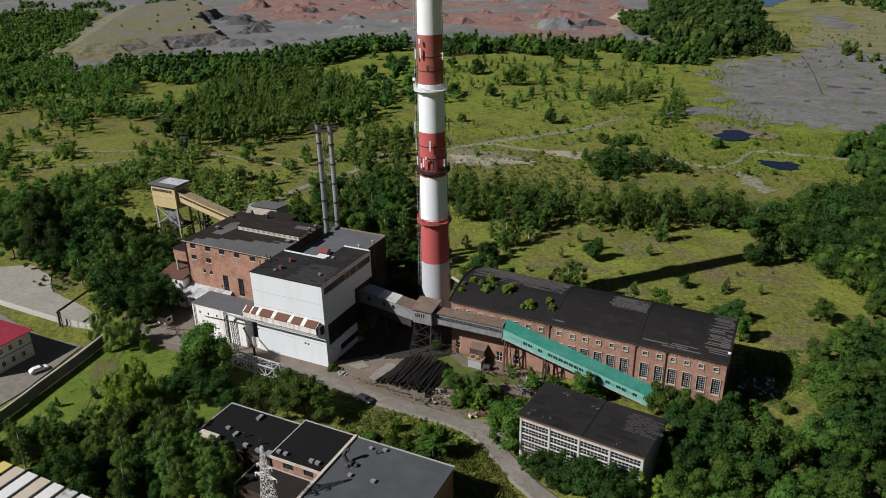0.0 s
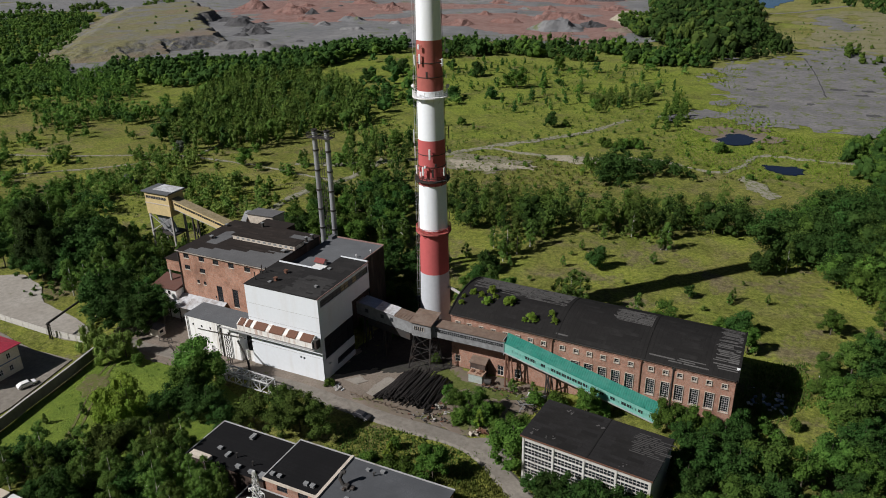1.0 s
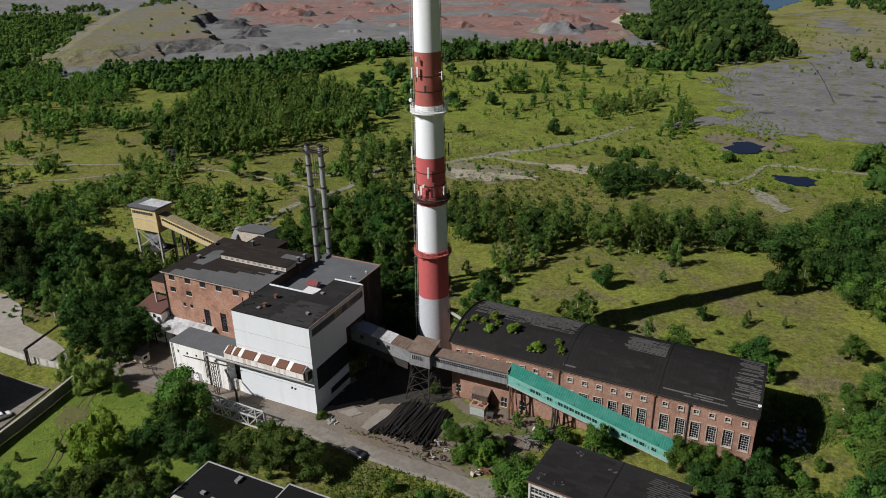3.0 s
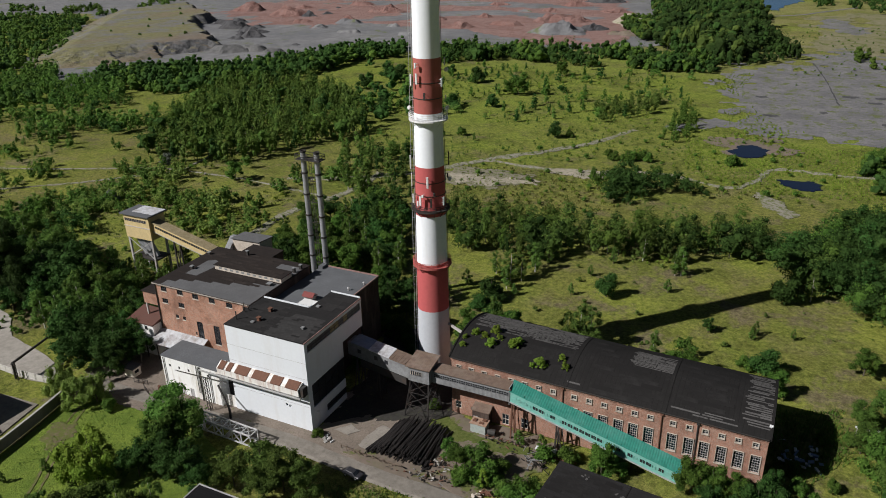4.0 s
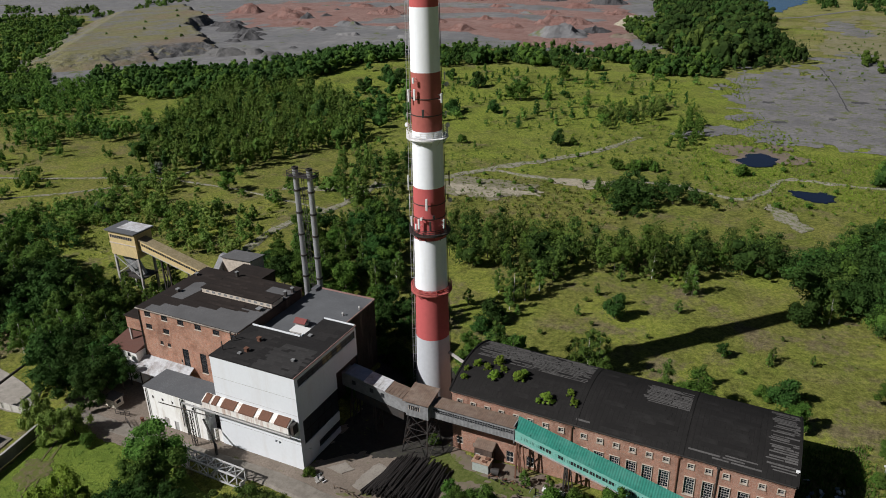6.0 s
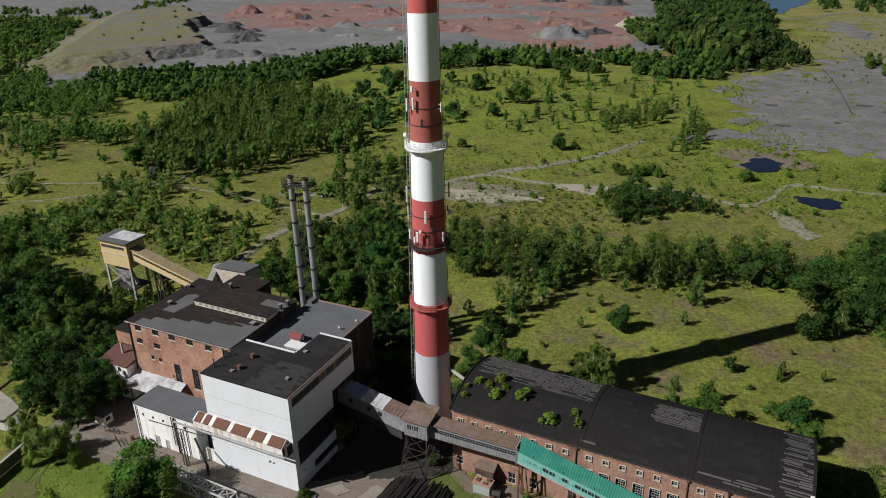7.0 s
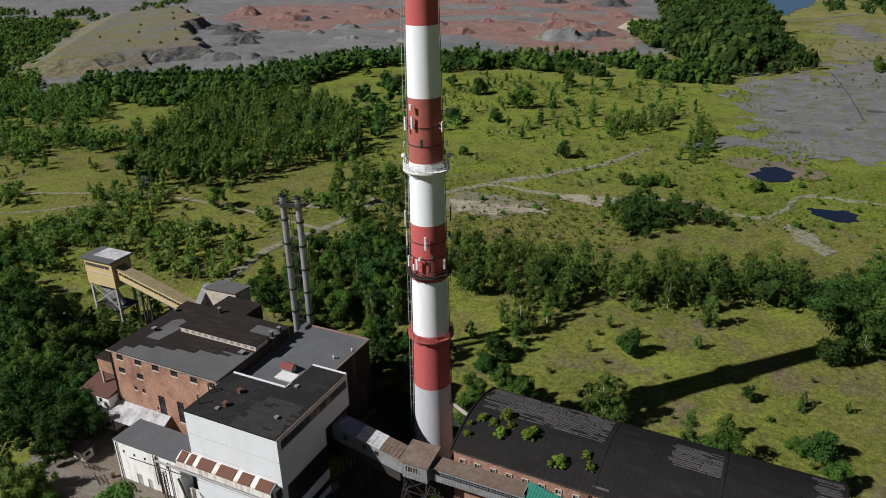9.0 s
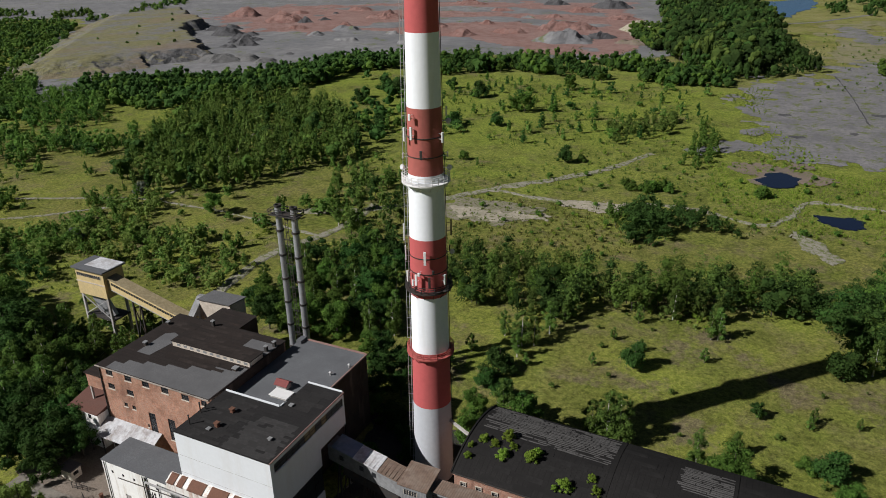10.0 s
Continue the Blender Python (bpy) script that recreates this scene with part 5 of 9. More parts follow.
# ---- old brick boiler house ----
def brick_house():
    x0, x1, y0, y1, top = -150.0, -119.25, 139.0, 163.0, 20.3
    root = thing("brick_house", (x0 + x1) / 2, 150, 0, "weathered red brick works house under a patched felt roof", "building")
    wins = [(-147.0, 19.1, 1.9, 1.35, 3, 2), (-141.6, 19.1, 1.9, 1.35, 3, 2), (-136.6, 19.0, 1.9, 1.35, 3, 2), (-131.3, 19.0, 1.9, 1.35, 3, 2), (-125.9, 18.9, 1.9, 1.35, 3, 2), (-121.0, 18.9, 1.5, 1.35, 3, 2),
            (-147.2, 15.7, 1.9, 1.35, 3, 2), (-141.8, 15.5, 1.9, 1.35, 3, 2), (-143.9, 11.9, 1.0, 1.0, 2, 2), (-141.6, 11.8, 1.0, 1.0, 2, 2), (-136.6, 9.3, 1.9, 5.2, 3, 6), (-131.2, 9.2, 1.9, 5.4, 3, 6), (-138.2, 8.2, 0.5, 0.9, 1, 1)]
    holes = [(x - w / 2 - x0, x + w / 2 - x0, z - h / 2, z + h / 2) for x, z, w, h, *_ in wins]
    # the east wall alone takes the near-black brick
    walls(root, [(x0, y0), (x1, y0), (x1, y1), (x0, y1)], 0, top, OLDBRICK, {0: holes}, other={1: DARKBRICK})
    shapes = {}
    at = Vector((root.location.x, root.location.y))
    for x, z, w, h, c, r in wins:
        if (w, h) not in shapes:
            shapes[w, h] = window_meshes("window", w, h, c, r, 0.08, 0.06), sill_mesh(w)
        ob = set_window(root, shapes[w, h][0], (x - at.x, y0 + 0.14 - at.y, z), 0, DARK_IRON)
        place("sill", shapes[w, h][1], STONE_TRIM, ob, at=(0, -0.18, -h / 2 - 0.05))
    part("band", boxes((x0 - 0.05, x1, y0 - 0.08, y0 - 0.003, 19.85, 20.3)), OLDBRICK, root, world=True)
    part("roof", boxes((x0 - 0.35, x1 + 0.1, y0 - 0.4, y1 + 0.3, 20.3, 20.5)), FELT_BROWN, root, world=True)
    part("gutter", boxes((x0 - 0.4, x1, y0 - 0.55, y0 - 0.41, 20.28, 20.52)), PEELING, root, "peeling gutter", world=True)
    grey = bmesh.new()
    prism(grey, [(-147.5, 138.8), (-119.4, 138.8), (-119.4, 150.6), (-122, 150.6), (-122, 148.6), (-126, 148.6), (-126, 146.8), (-131, 146.8), (-131, 145.2), (-136, 145.2), (-136, 144.2), (-141, 144.2), (-141, 143.0), (-145, 143.0), (-145, 141.4), (-147.5, 141.4)], 20.5, 20.53)
    part("felt_patch", grey, FELT_GREY, root, "newer grey felt", world=True)
    grey = bmesh.new()
    prism(grey, [(-146.2, 146.2), (-142.6, 146.2), (-141.4, 154.8), (-144.6, 155.8), (-146.4, 154.6)], 20.5, 20.53)
    part("felt_patch", grey, FELT_GREY, root, "newer grey felt", world=True)
    part("felt_patch", boxes((-126.5, -119.4, 156.3, 160.8, 20.5, 20.53)), FELT_GREY, root, "newer grey felt", world=True)
    felt(root, -149.5, -126.8, 156.2, 162.8, 20.5, SHEET_BROWN, 4.0, 0.8, "x", 35, 0.25)
    felt(root, -140.6, -119.6, 151.3, 155.6, 21.9, SHEET_BROWN, 3.4, 0.7, "x", 37, 0.2)
    felt(root, -140.8, -122.5, 147.2, 151.0, 20.54, SHEET_BROWN, 4.0, 0.8, "x", 36, 0.25)
    monitor = boxes((-140.8, -119.4, 151.3, 155.6, 20.5, 21.75))
    light = part("roof_light", monitor, STONE_TRIM, root, "long low roof light with cream front", world=True)
    part("cover", boxes((-141.0, -119.1, 151.1, 155.8, 21.75, 21.9)), FELT_BROWN, light, world=True)
    for k in range(11):
        x = -139.4 + k * 1.85
        part("slot", boxes((x, x + 0.9, 151.26, 151.31, 20.85, 21.4)), GREY_SHEET, light, world=True)
    for x, y, w, h in ((-146.5, 149.0, 0.35, 0.8), (-121.4, 149.2, 0.45, 0.6), (-120.2, 157.8, 0.3, 1.3), (-119.9, 160.2, 0.3, 1.2), (-138.6, 161.8, 0.3, 1.3), (-148.9, 158.2, 0.3, 0.6)):
        vent = thing("roof_vent", x, y, 20.5, "small capped vent on the brick house roof", "vent")
        part("pipe", boxes((-w, w, -w, w, 0, h)), DARK_IRON, vent)
        part("cap", boxes((-w * 1.4, w * 1.4, -w * 1.4, w * 1.4, h, h + 0.15)), GREY_SHEET, vent)
    bm = bmesh.new()
    tube(bm, (x0 + 0.25, y0 - 0.18, 0), (x0 + 0.25, y0 - 0.18, 20.2), 0.14, 0.14, 8)
    part("drainpipe", bm, DARK_IRON, root, world=True)
    # side wing, low white house and back bay
    wing = thing("side_wing", -153, 144, 0, "small brick wing with a dark open undercroft", "building")
    part("wall", boxes((-155.3, -150.05, 139.4, 148, 13.4, 16.8)), OLDBRICK, wing, world=True)
    part("roof", boxes((-155.6, -150.04, 139.1, 148.2, 16.8, 17.0)), FELT_BROWN, wing, world=True)
    part("core", boxes((-153.5, -150.06, 142.5, 147.5, 0, 13.4)), DARKBRICK, wing, world=True)
    for y in (139.7, 147.6):
        part("post", boxes((-155.1, -154.7, y - 0.2, y + 0.2, 9.6, 13.4)), CONCRETE, wing, world=True)
    hut = thing("lean_to", -154.5, 139.5, 0, "low white lean-to with a maroon sheet roof", "building")
    walls(hut, [(-159, 136.4), (-150.5, 136.4), (-150.5, 142.4), (-159, 142.4)], 0, 9.0, OLDWHITE, {0: [(2.4, 3.4, 7.2, 8.4), (5.4, 6.4, 7.2, 8.4)]})
    pair = window_meshes("window", 1.0, 1.2, 2, 2, 0.08, 0.06)
    for x in (-156.1, -153.1):
        set_window(hut, pair, (x + 154.5, 136.55 - 139.5, 7.8), 0, DARK_IRON)
    bm = bmesh.new()
    extruded(bm, [(136.0, 9.0), (136.0, 9.2), (142.4, 10.6), (142.4, 9.0)], -159.3, -150.2)
    part("roof", bm, weathered("maroon_sheet", (0.11, 0.052, 0.04), (0.1, 0.06, 0.05)), hut, world=True)
    shed = thing("tin_canopy", -144, 137.3, 0, "long canopy of bleached corrugated tin on posts", "canopy")
    bm = bmesh.new()
    extruded(bm, [(134.6, 5.0), (134.6, 5.12), (138.9, 7.3), (138.9, 7.18)], -153.0, -134.6)
    part("roof", bm, OLD_TIN, shed, world=True)
    for k in range(6):
        x = -152.4 + k * 3.7
        part("post", boxes((x - 0.12, x + 0.12, 134.9, 135.1, 0, 5.05)), DARK_IRON, shed, world=True)
    bay = thing("coal_bay", -141.8, 168.5, 0, "low dark brick coal bay behind the brick house", "building")
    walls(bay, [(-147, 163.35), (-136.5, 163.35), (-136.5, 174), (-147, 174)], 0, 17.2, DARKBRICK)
    part("roof", boxes((-147.2, -136.3, 163.36, 174.2, 17.2, 17.4)), FELT_BROWN, bay, world=True)


brick_house()


# ---- white annex ----
def annex():
    x0, x1, y0, y1, top = -137.2, -119.6, 126.0, 133.2, 9.45
    root = thing("annex", -128.4, 129.6, 0, "two-storey annex of stained white render with a grey felt roof", "building")
    wins = [(x, 7.3, 0.55, 0.7) for x in (-134.7, -131.8, -128.9, -123.0)]
    holes = [(x - w / 2 - x0, x + w / 2 - x0, z - h / 2, z + h / 2) for x, z, w, h in wins]
    doors = [(-132.3, 1.4, 2.6), (-129.4, 1.2, 2.3)]
    holes += [(x - x0, x + w - x0, 0.0, h) for x, w, h in doors]
    walls(root, [(x0, y0), (x1, y0), (x1, y1), (x0, y1)], 0, top, OLDWHITE, {0: holes})
    meshes = window_meshes("window", 0.55, 0.7, 1, 2, 0.06, 0.05)
    for x, z, w, h in wins:
        set_window(root, meshes, (x + 128.4, y0 + 0.15 - 129.6, z), 0, DARK_IRON)
    for x, w, h in doors:
        part("door", boxes((x, x + w, y0 + 0.12, y0 + 0.2, 0, h)), PAINTED_STEEL, root, "grey steel door", world=True)
    part("roof", boxes((x0 - 0.15, x1 + 0.15, y0 - 0.15, y1 + 0.15, top, top + 0.18)), FELT_GREY_B, root, world=True)
    pipes = bmesh.new()
    tube(pipes, (-133.0, 125.7, 6.6), (-117.0, 125.4, 7.6), 0.09, 0.09, 8)
    tube(pipes, (-125.4, 125.8, 9.3), (-125.4, 125.8, 0), 0.14, 0.14, 8)
    tube(pipes, (-126.2, 125.8, 9.3), (-126.2, 125.8, 2), 0.1, 0.1, 8)
    tube(pipes, (-122.4, 125.8, 8.8), (-122.4, 125.8, 0), 0.1, 0.1, 8)
    tube(pipes, (-136.4, 125.8, 9.3), (-136.4, 125.8, 0), 0.1, 0.1, 8)
    part("pipe", pipes, DARK_IRON, root, "dark drain pipes", world=True)
    mast = thing("steel_mast", -121.4, 123.6, 0, "dark lattice mast beside the annex", "mast")
    bm = bmesh.new()
    for dx, dy in ((-0.35, -0.35), (0.35, -0.35), (0.35, 0.35), (-0.35, 0.35)):
        beam(bm, (dx, dy, 0), (dx, dy, 8.6), 0.12)
    for k in range(11):
        z = k * 0.8
        beam(bm, (-0.35, -0.35, z), (0.35, -0.35, z + 0.8), 0.09)
        beam(bm, (0.35, -0.35, z), (0.35, 0.35, z + 0.8), 0.09)
        beam(bm, (-0.35, 0.35, z), (-0.35, -0.35, z + 0.8), 0.09)
    part("lattice", bm, DARK_IRON, mast)
    chute = thing("inclined_pipe", -114.5, 122.6, 0, "dark bent pipe running down to the yard", "pipe")
    bm = bmesh.new()
    tube(bm, (-5.0, 2.6, 6.4), (-0.6, 0.6, 2.4), 0.22, 0.22, 10)
    tube(bm, (-0.6, 0.6, 2.5), (-0.4, 0.4, 0), 0.3, 0.3, 10)
    part("pipe", bm, DARK_IRON, chute)
    hut = thing("gate_hut", -149.8, 127.2, 0, "small cream gate hut with a flat roof", "hut")
    part("body", boxes((-1.6, 1.6, -1.2, 1.2, 0, 2.4)), CREAM, hut)
    part("roof", boxes((-1.9, 1.9, -1.5, 1.5, 2.4, 2.6)), FELT_GREY, hut)
    part("window", boxes((1.6, 1.63, -0.7, 0.5, 1.0, 1.8)), DARK_GLASS, hut)


annex()


# ---- loading tower, sloping conveyor, penthouse ----
def coal_tower():
    x0, x1, y0, y1 = -195.0, -184.4, 170.4, 177.0
    root = thing("coal_tower", -189.7, 173.7, 0, "faded yellow coal tower raised on concrete legs", "tower")
    part("body", boxes((x0, x1, y0, y1, 13.6, 21.4)), YELLOW, root, world=True)
    part("roof", boxes((x0 - 0.7, x1 + 0.7, y0 - 0.7, y1 + 0.7, 21.4, 21.8)), FELT_GREY_B, root, world=True)
    part("roof_sheet", boxes((x0 + 2.2, x1 + 0.4, y0 + 1.6, y1 + 0.5, 21.8, 21.86)), TIN, root, "bleached patch of roof sheet", world=True)
    for z in (17.4, 21.1):
        part("trim", boxes((x0 - 0.12, x1 + 0.12, y0 - 0.12, y0 - 0.01, z, z + 0.3)), STONE_TRIM, root, world=True)
    strip = boxes((x0 + 0.5, x1 - 1.2, y0 - 0.05, y0 - 0.005, 19.2, 20.1))
    ob = part("window", strip, BLACK_PANEL, root, "strip of dark panes", world=True)
    for k in range(13):
        x = x0 + 0.5 + k * 0.74
        part("glazing_bar", boxes((x - 0.05, x + 0.05, y0 - 0.1, y0 - 0.051, 19.2, 20.1)), STONE_TRIM, ob, world=True)
    for x in (x0 + 0.5, x1 - 0.5):
        for y in (y0 + 0.5, y1 - 0.5):
            part("leg", boxes((x - 0.32, x + 0.32, y - 0.3, y + 0.3, 0, 13.6)), CONCRETE, root, world=True)
    for x in (x0 + 2.6, x0 + 4.6, x0 + 6.6):
        bm = bmesh.new()
        beam(bm, (x, y0 + 2.0, 13.6), (x + 2.6, y0 + 2.4, 7.4), 1.1, 1.4)
        part("chute", bm, STACK_STEEL, root, "grey steel chute", world=True)
    for a, b in ((x0 + 0.5, x1 - 0.5), (x1 - 0.5, x0 + 0.5)):
        bm = bmesh.new()
        beam(bm, (a, y0 + 0.3, 7.2), (b, y0 + 0.3, 13.2), 0.22)
        part("brace", bm, PAINTED_STEEL, root, world=True)
    part("deck", boxes((x0 + 0.6, x1 + 0.2, y0 + 0.2, y1 - 0.4, 6.6, 7.0)), DARK_IRON, root, world=True)
    # conveyor
    bridge = thing("conveyor_bridge", -170, 173, 0, "sloping yellow conveyor bridge littered with straw on its roof", "conveyor")

    def low(x, y):
        return 16.6 - (x + 184.4) * 0.215
    line = [(-184.35, 171.4), (-155.2, 170.4), (-155.2, 173.2), (-184.35, 174.4)]
    for name, a, b, material, grow in (("body", 0.0, 2.9, YELLOW, 0.0), ("roof", 2.9, 3.1, THATCH, 0.25), ("trim", -0.25, 0.0, CONCRETE, 0.05)):
        bm = bmesh.new()
        out = [(line[0][0], line[0][1] - grow), (line[1][0], line[1][1] - grow), (line[2][0], line[2][1] + grow), (line[3][0], line[3][1] + grow)]
        prism(bm, out, lambda x, y: low(x, y) + a, lambda x, y: low(x, y) + b)
        part(name, bm, material, bridge, world=True)
    bm = bmesh.new()
    prism(bm, [(-183.0, 171.30), (-157, 170.41), (-157, 170.47), (-183.0, 171.36)], lambda x, y: low(x, y) + 1.5, lambda x, y: low(x, y) + 2.2)
    strip = part("window", bm, BLACK_PANEL, bridge, "long strip of dark panes", world=True)
    bars = bmesh.new()
    for k in range(30):
        x = -183 + k * 0.9
        y = 171.30 + (x + 183) * -0.0342
        beam(bars, (x, y - 0.03, low(x, y) + 1.5), (x, y - 0.03, low(x, y) + 2.2), 0.1)
    part("glazing_bar", bars, YELLOW, strip, world=True)
    for x in (-176, -166):
        bm = bmesh.new()
        for y in (171.3, 173.6):
            beam(bm, (x, y, 0), (x, y, low(x, y)), 0.4)
        beam(bm, (x, 171.3, 2), (x, 173.6, low(x, 0) - 1), 0.2)
        beam(bm, (x, 173.6, 2), (x, 171.3, low(x, 0) - 1), 0.2)
        part("trestle", bm, DARK_IRON, bridge, world=True)
    pent = thing("head_house", -149.9, 176.5, 0, "grey cement head house at the conveyor's end", "building")
    walls(pent, [(-155.6, 174.9), (-146.1, 175.5), (-145.4, 180.3), (-155.0, 179.8)], 0, 17.6, STONE_TRIM)
    bm = bmesh.new()
    prism(bm, [(-156.0, 174.5), (-145.8, 175.1), (-145.0, 180.7), (-155.4, 180.2)], 17.6, 17.85)
    part("roof", bm, FELT_GREY, pent, world=True)
    part("window", boxes((-148.9, -148.3, 175.2, 175.32, 14.4, 15.3)), BLACK_PANEL, pent, world=True)
    bm = bmesh.new()
    extruded(bm, [(171.5, 11.5), (171.5, 13.2), (176.2, 17.6), (177.6, 17.6), (177.6, 11.5)], -157.6, -155.65)
    part("hood", bm, GREY_SHEET, pent, "slanting grey sheet hood", world=True)


coal_tower()


# ---- conveyor gallery to the hall ----
def gallery():
    root = thing("transfer_house", -75.6, 143.2, 0, "grey boarded transfer house on a lattice trestle", "building")
    part("body", boxes((-78.2, -73.0, 140.8, 145.6, 9.5, 13.3)), GREY_SHEET, root, world=True)
    bm = bmesh.new()
    extruded(bm, [(140.3, 13.2), (140.3, 13.4), (146.0, 14.3), (146.0, 14.1)], -78.6, -72.6)
    part("roof", bm, BROWN_SHEET, root, world=True)
    part("soffit", boxes((-78.1, -73.1, 140.9, 145.5, 13.3, 13.36)), DARK_IRON, root, world=True)
    ob = part("window", boxes((-77.5, -74.9, 140.74, 140.795, 11.2, 12.2)), BLACK_PANEL, root, world=True)
    bars = bmesh.new()
    for k in range(6):
        x = -77.5 + k * 0.52
        box(bars, x - 0.04, x + 0.04, 140.7, 140.739, 11.2, 12.2)
    part("glazing_bar", bars, STONE_TRIM, ob, world=True)
    legs = bmesh.new()
    feet = [(-79.2, 140.2), (-73.2, 140.0), (-72.6, 146.0), (-79.0, 146.4)]
    tops = [(-77.8, 141.2), (-73.4, 141.2), (-73.4, 145.2), (-77.8, 145.2)]
    for (fx, fy), (tx, ty) in zip(feet, tops):
        beam(legs, (fx, fy, 0), (tx, ty, 9.5), 0.24)
    for i in range(4):
        (fx, fy), (tx, ty), (gx, gy), (ux, uy) = feet[i], tops[i], feet[(i + 1) % 4], tops[(i + 1) % 4]
        for k in range(3):
            a, b = k / 3, (k + 1) / 3
            p = (fx + (tx - fx) * a, fy + (ty - fy) * a, 9.5 * a)
            q = (gx + (ux - gx) * b, gy + (uy - gy) * b, 9.5 * b)
            p2 = (fx + (tx - fx) * b, fy + (ty - fy) * b, 9.5 * b)
            q2 = (gx + (ux - gx) * a, gy + (uy - gy) * a, 9.5 * a)
            beam(legs, p, q, 0.1)
            beam(legs, p2, q2, 0.1)
            beam(legs, p2, q, 0.1)
    part("trestle", legs, DARK_IRON, root, "dark lattice legs", world=True)
    west = thing("covered_bridge", -86, 144.5, 0, "covered conveyor bridge with mixed tin and felt roof", "conveyor")

    def span(u):
        """Plan of the western bridge: u from the transfer house (0) to the boiler house (1)."""
        x = -78.25 - 18.0 * u
        return x, 141.2 + 3.4 * u, 144.6 + 3.4 * u
    bm = bmesh.new()
    a, b = span(0), span(1)
    prism(bm, [(b[0], b[1]), (a[0], a[1]), (a[0], a[2]), (b[0], b[2])], 9.6, 12.9)
    part("body", bm, GREY_SHEET, west, world=True)
    for u0, u1, material, rise in ((0.0, 0.3, BROWN_SHEET, 0.0), (0.3, 0.63, TIN, 0.12), (0.63, 0.93, BLUE_TIN, 0.24)):
        a, b = span(u0), span(u1)
        bm = bmesh.new()
        prism(bm, [(b[0], b[1] - 0.3), (a[0], a[1] - 0.3), (a[0], a[2] + 0.3), (b[0], b[2] + 0.3)], lambda x, y: 12.91 + rise, lambda x, y: 13.1 + rise + 0.03 * (y - 141))
        part("roof", bm, material, west, world=True)
        ribs = bmesh.new()
        for k in range(1, 6):
            c = span(u0 + (u1 - u0) * k / 6)
            box(ribs, c[0] - 0.03, c[0] + 0.03, c[1] - 0.28, c[2] + 0.28, 13.0 + rise, 13.23 + rise)
        part("roof_rib", ribs, material, west, world=True)
    for u in (0.35, 0.52, 0.8):
        c = span(u)
        part("window", boxes((c[0] - 0.5, c[0] + 0.5, c[1] - 0.08, c[1] + 0.2, 11.0, 12.0)), BLACK_PANEL, west, world=True)
    for u in (0.5, 0.86):
        legs = bmesh.new()
        c = span(u)
        for y in (c[1] + 0.3, c[2] - 0.3):
            beam(legs, (c[0], y, 0), (c[0], y, 9.6), 0.3)
            beam(legs, (c[0] - 1.2, y, 0), (c[0], y, 9.6), 0.2)
        for z in (2, 5):
            beam(legs, (c[0], c[1] + 0.3, z), (c[0], c[2] - 0.3, z + 3), 0.16)
        part("trestle", legs, DARK_IRON, west, world=True)
    low_duct = bmesh.new()
    prism(low_duct, [(-92.5, 143.9), (-79.0, 141.3), (-79.0, 143.4), (-92.5, 146.0)], 7.6, 9.4)
    part("duct", low_duct, DARK_IRON, west, "dark duct below the bridge", world=True)
    east = thing("covered_bridge", -64, 143.3, 0, "covered bridge with brown sheet roof and strip windows", "conveyor")
    part("body", boxes((-72.95, -54.7, 142.0, 144.7, 9.6, 12.7)), GREY_SHEET, east, world=True)
    bm = bmesh.new()
    extruded(bm, [(141.6, 12.72), (141.6, 12.82), (145.0, 13.0), (145.0, 12.72)], -72.55, -54.4)
    part("roof", bm, BROWN_SHEET, east, world=True)
    shapes = window_meshes("window", 1.02, 0.95, 2, 2, 0.05, 0.05, 0.1)
    rng = random.Random(6)
    for k in range(16):
        x = -71.9 + k * 1.1
        set_window(east, shapes, (x + 64, 141.97 - 143.3, 11.55), 0, GREY_SHEET, WHITE_SHEET if rng.random() < 0.16 else BLACK_PANEL)
    part("apron", boxes((-54.8, -54.66, 141.9, 144.8, 9.0, 13.2)), GREY_SHEET, east, world=True)
    slide = thing("teal_conveyor", -37, 143.4, 0, "long sloping conveyor bridge clad in teal sheet", "conveyor")

    def low(x):
        return 9.7 - (x + 54.6) * 0.262
    def sloped(y0, y1, h0, h1, xa=-54.6, xb=-19.2):
        bm = bmesh.new()
        prism(bm, [(xa, y0), (xb, y0), (xb, y1), (xa, y1)], lambda x, y: low(x) + h0, lambda x, y: low(x) + h1)
        return bm
    part("body", sloped(142.05, 144.8, 0.0, 2.75), TEAL_WALL, slide, world=True)
    roof = bmesh.new()
    prism(roof, [(-54.8, 141.7), (-19.0, 141.7), (-19.0, 145.1), (-54.8, 145.1)], lambda x, y: low(x) + 2.78, lambda x, y: low(x) + 2.95 + 0.2 * (y - 141.7))
    part("roof", roof, TEAL, slide, "ribbed teal sheet roof", world=True)
    for k in range(12):
        xa = -54.5 + k * 2.95
        strip = part("roof_sheet", sloped(141.72, 145.08, 3.0, 3.05 + (k % 2) * 0.05, xa, xa + 0.12), TEAL, slide, world=True)
    part("sill", sloped(141.85, 142.04, -0.1, 0.15), PAINTED_STEEL, slide, "grey steel bottom chord", world=True)
    shapes = {}
    for k in range(27):
        x = -53.2 + k * 1.25
        if rng.random() < 0.14:
            continue
        pale = k < 3 or rng.random() < 0.2
        glass = part("pane", sloped(141.98, 142.045, 1.05, 1.75, x, x + 1.0), TEAL_WALL if pale else BLACK_PANEL, slide, "pale boarded pane" if pale else "dark pane", world=True)
    for k in range(54):
        mull = bmesh.new()
        x = -53.2 + k * 0.625
        beam(mull, (x, 141.95, low(x) + 1.05), (x, 141.95, low(x) + 1.75), 0.07)
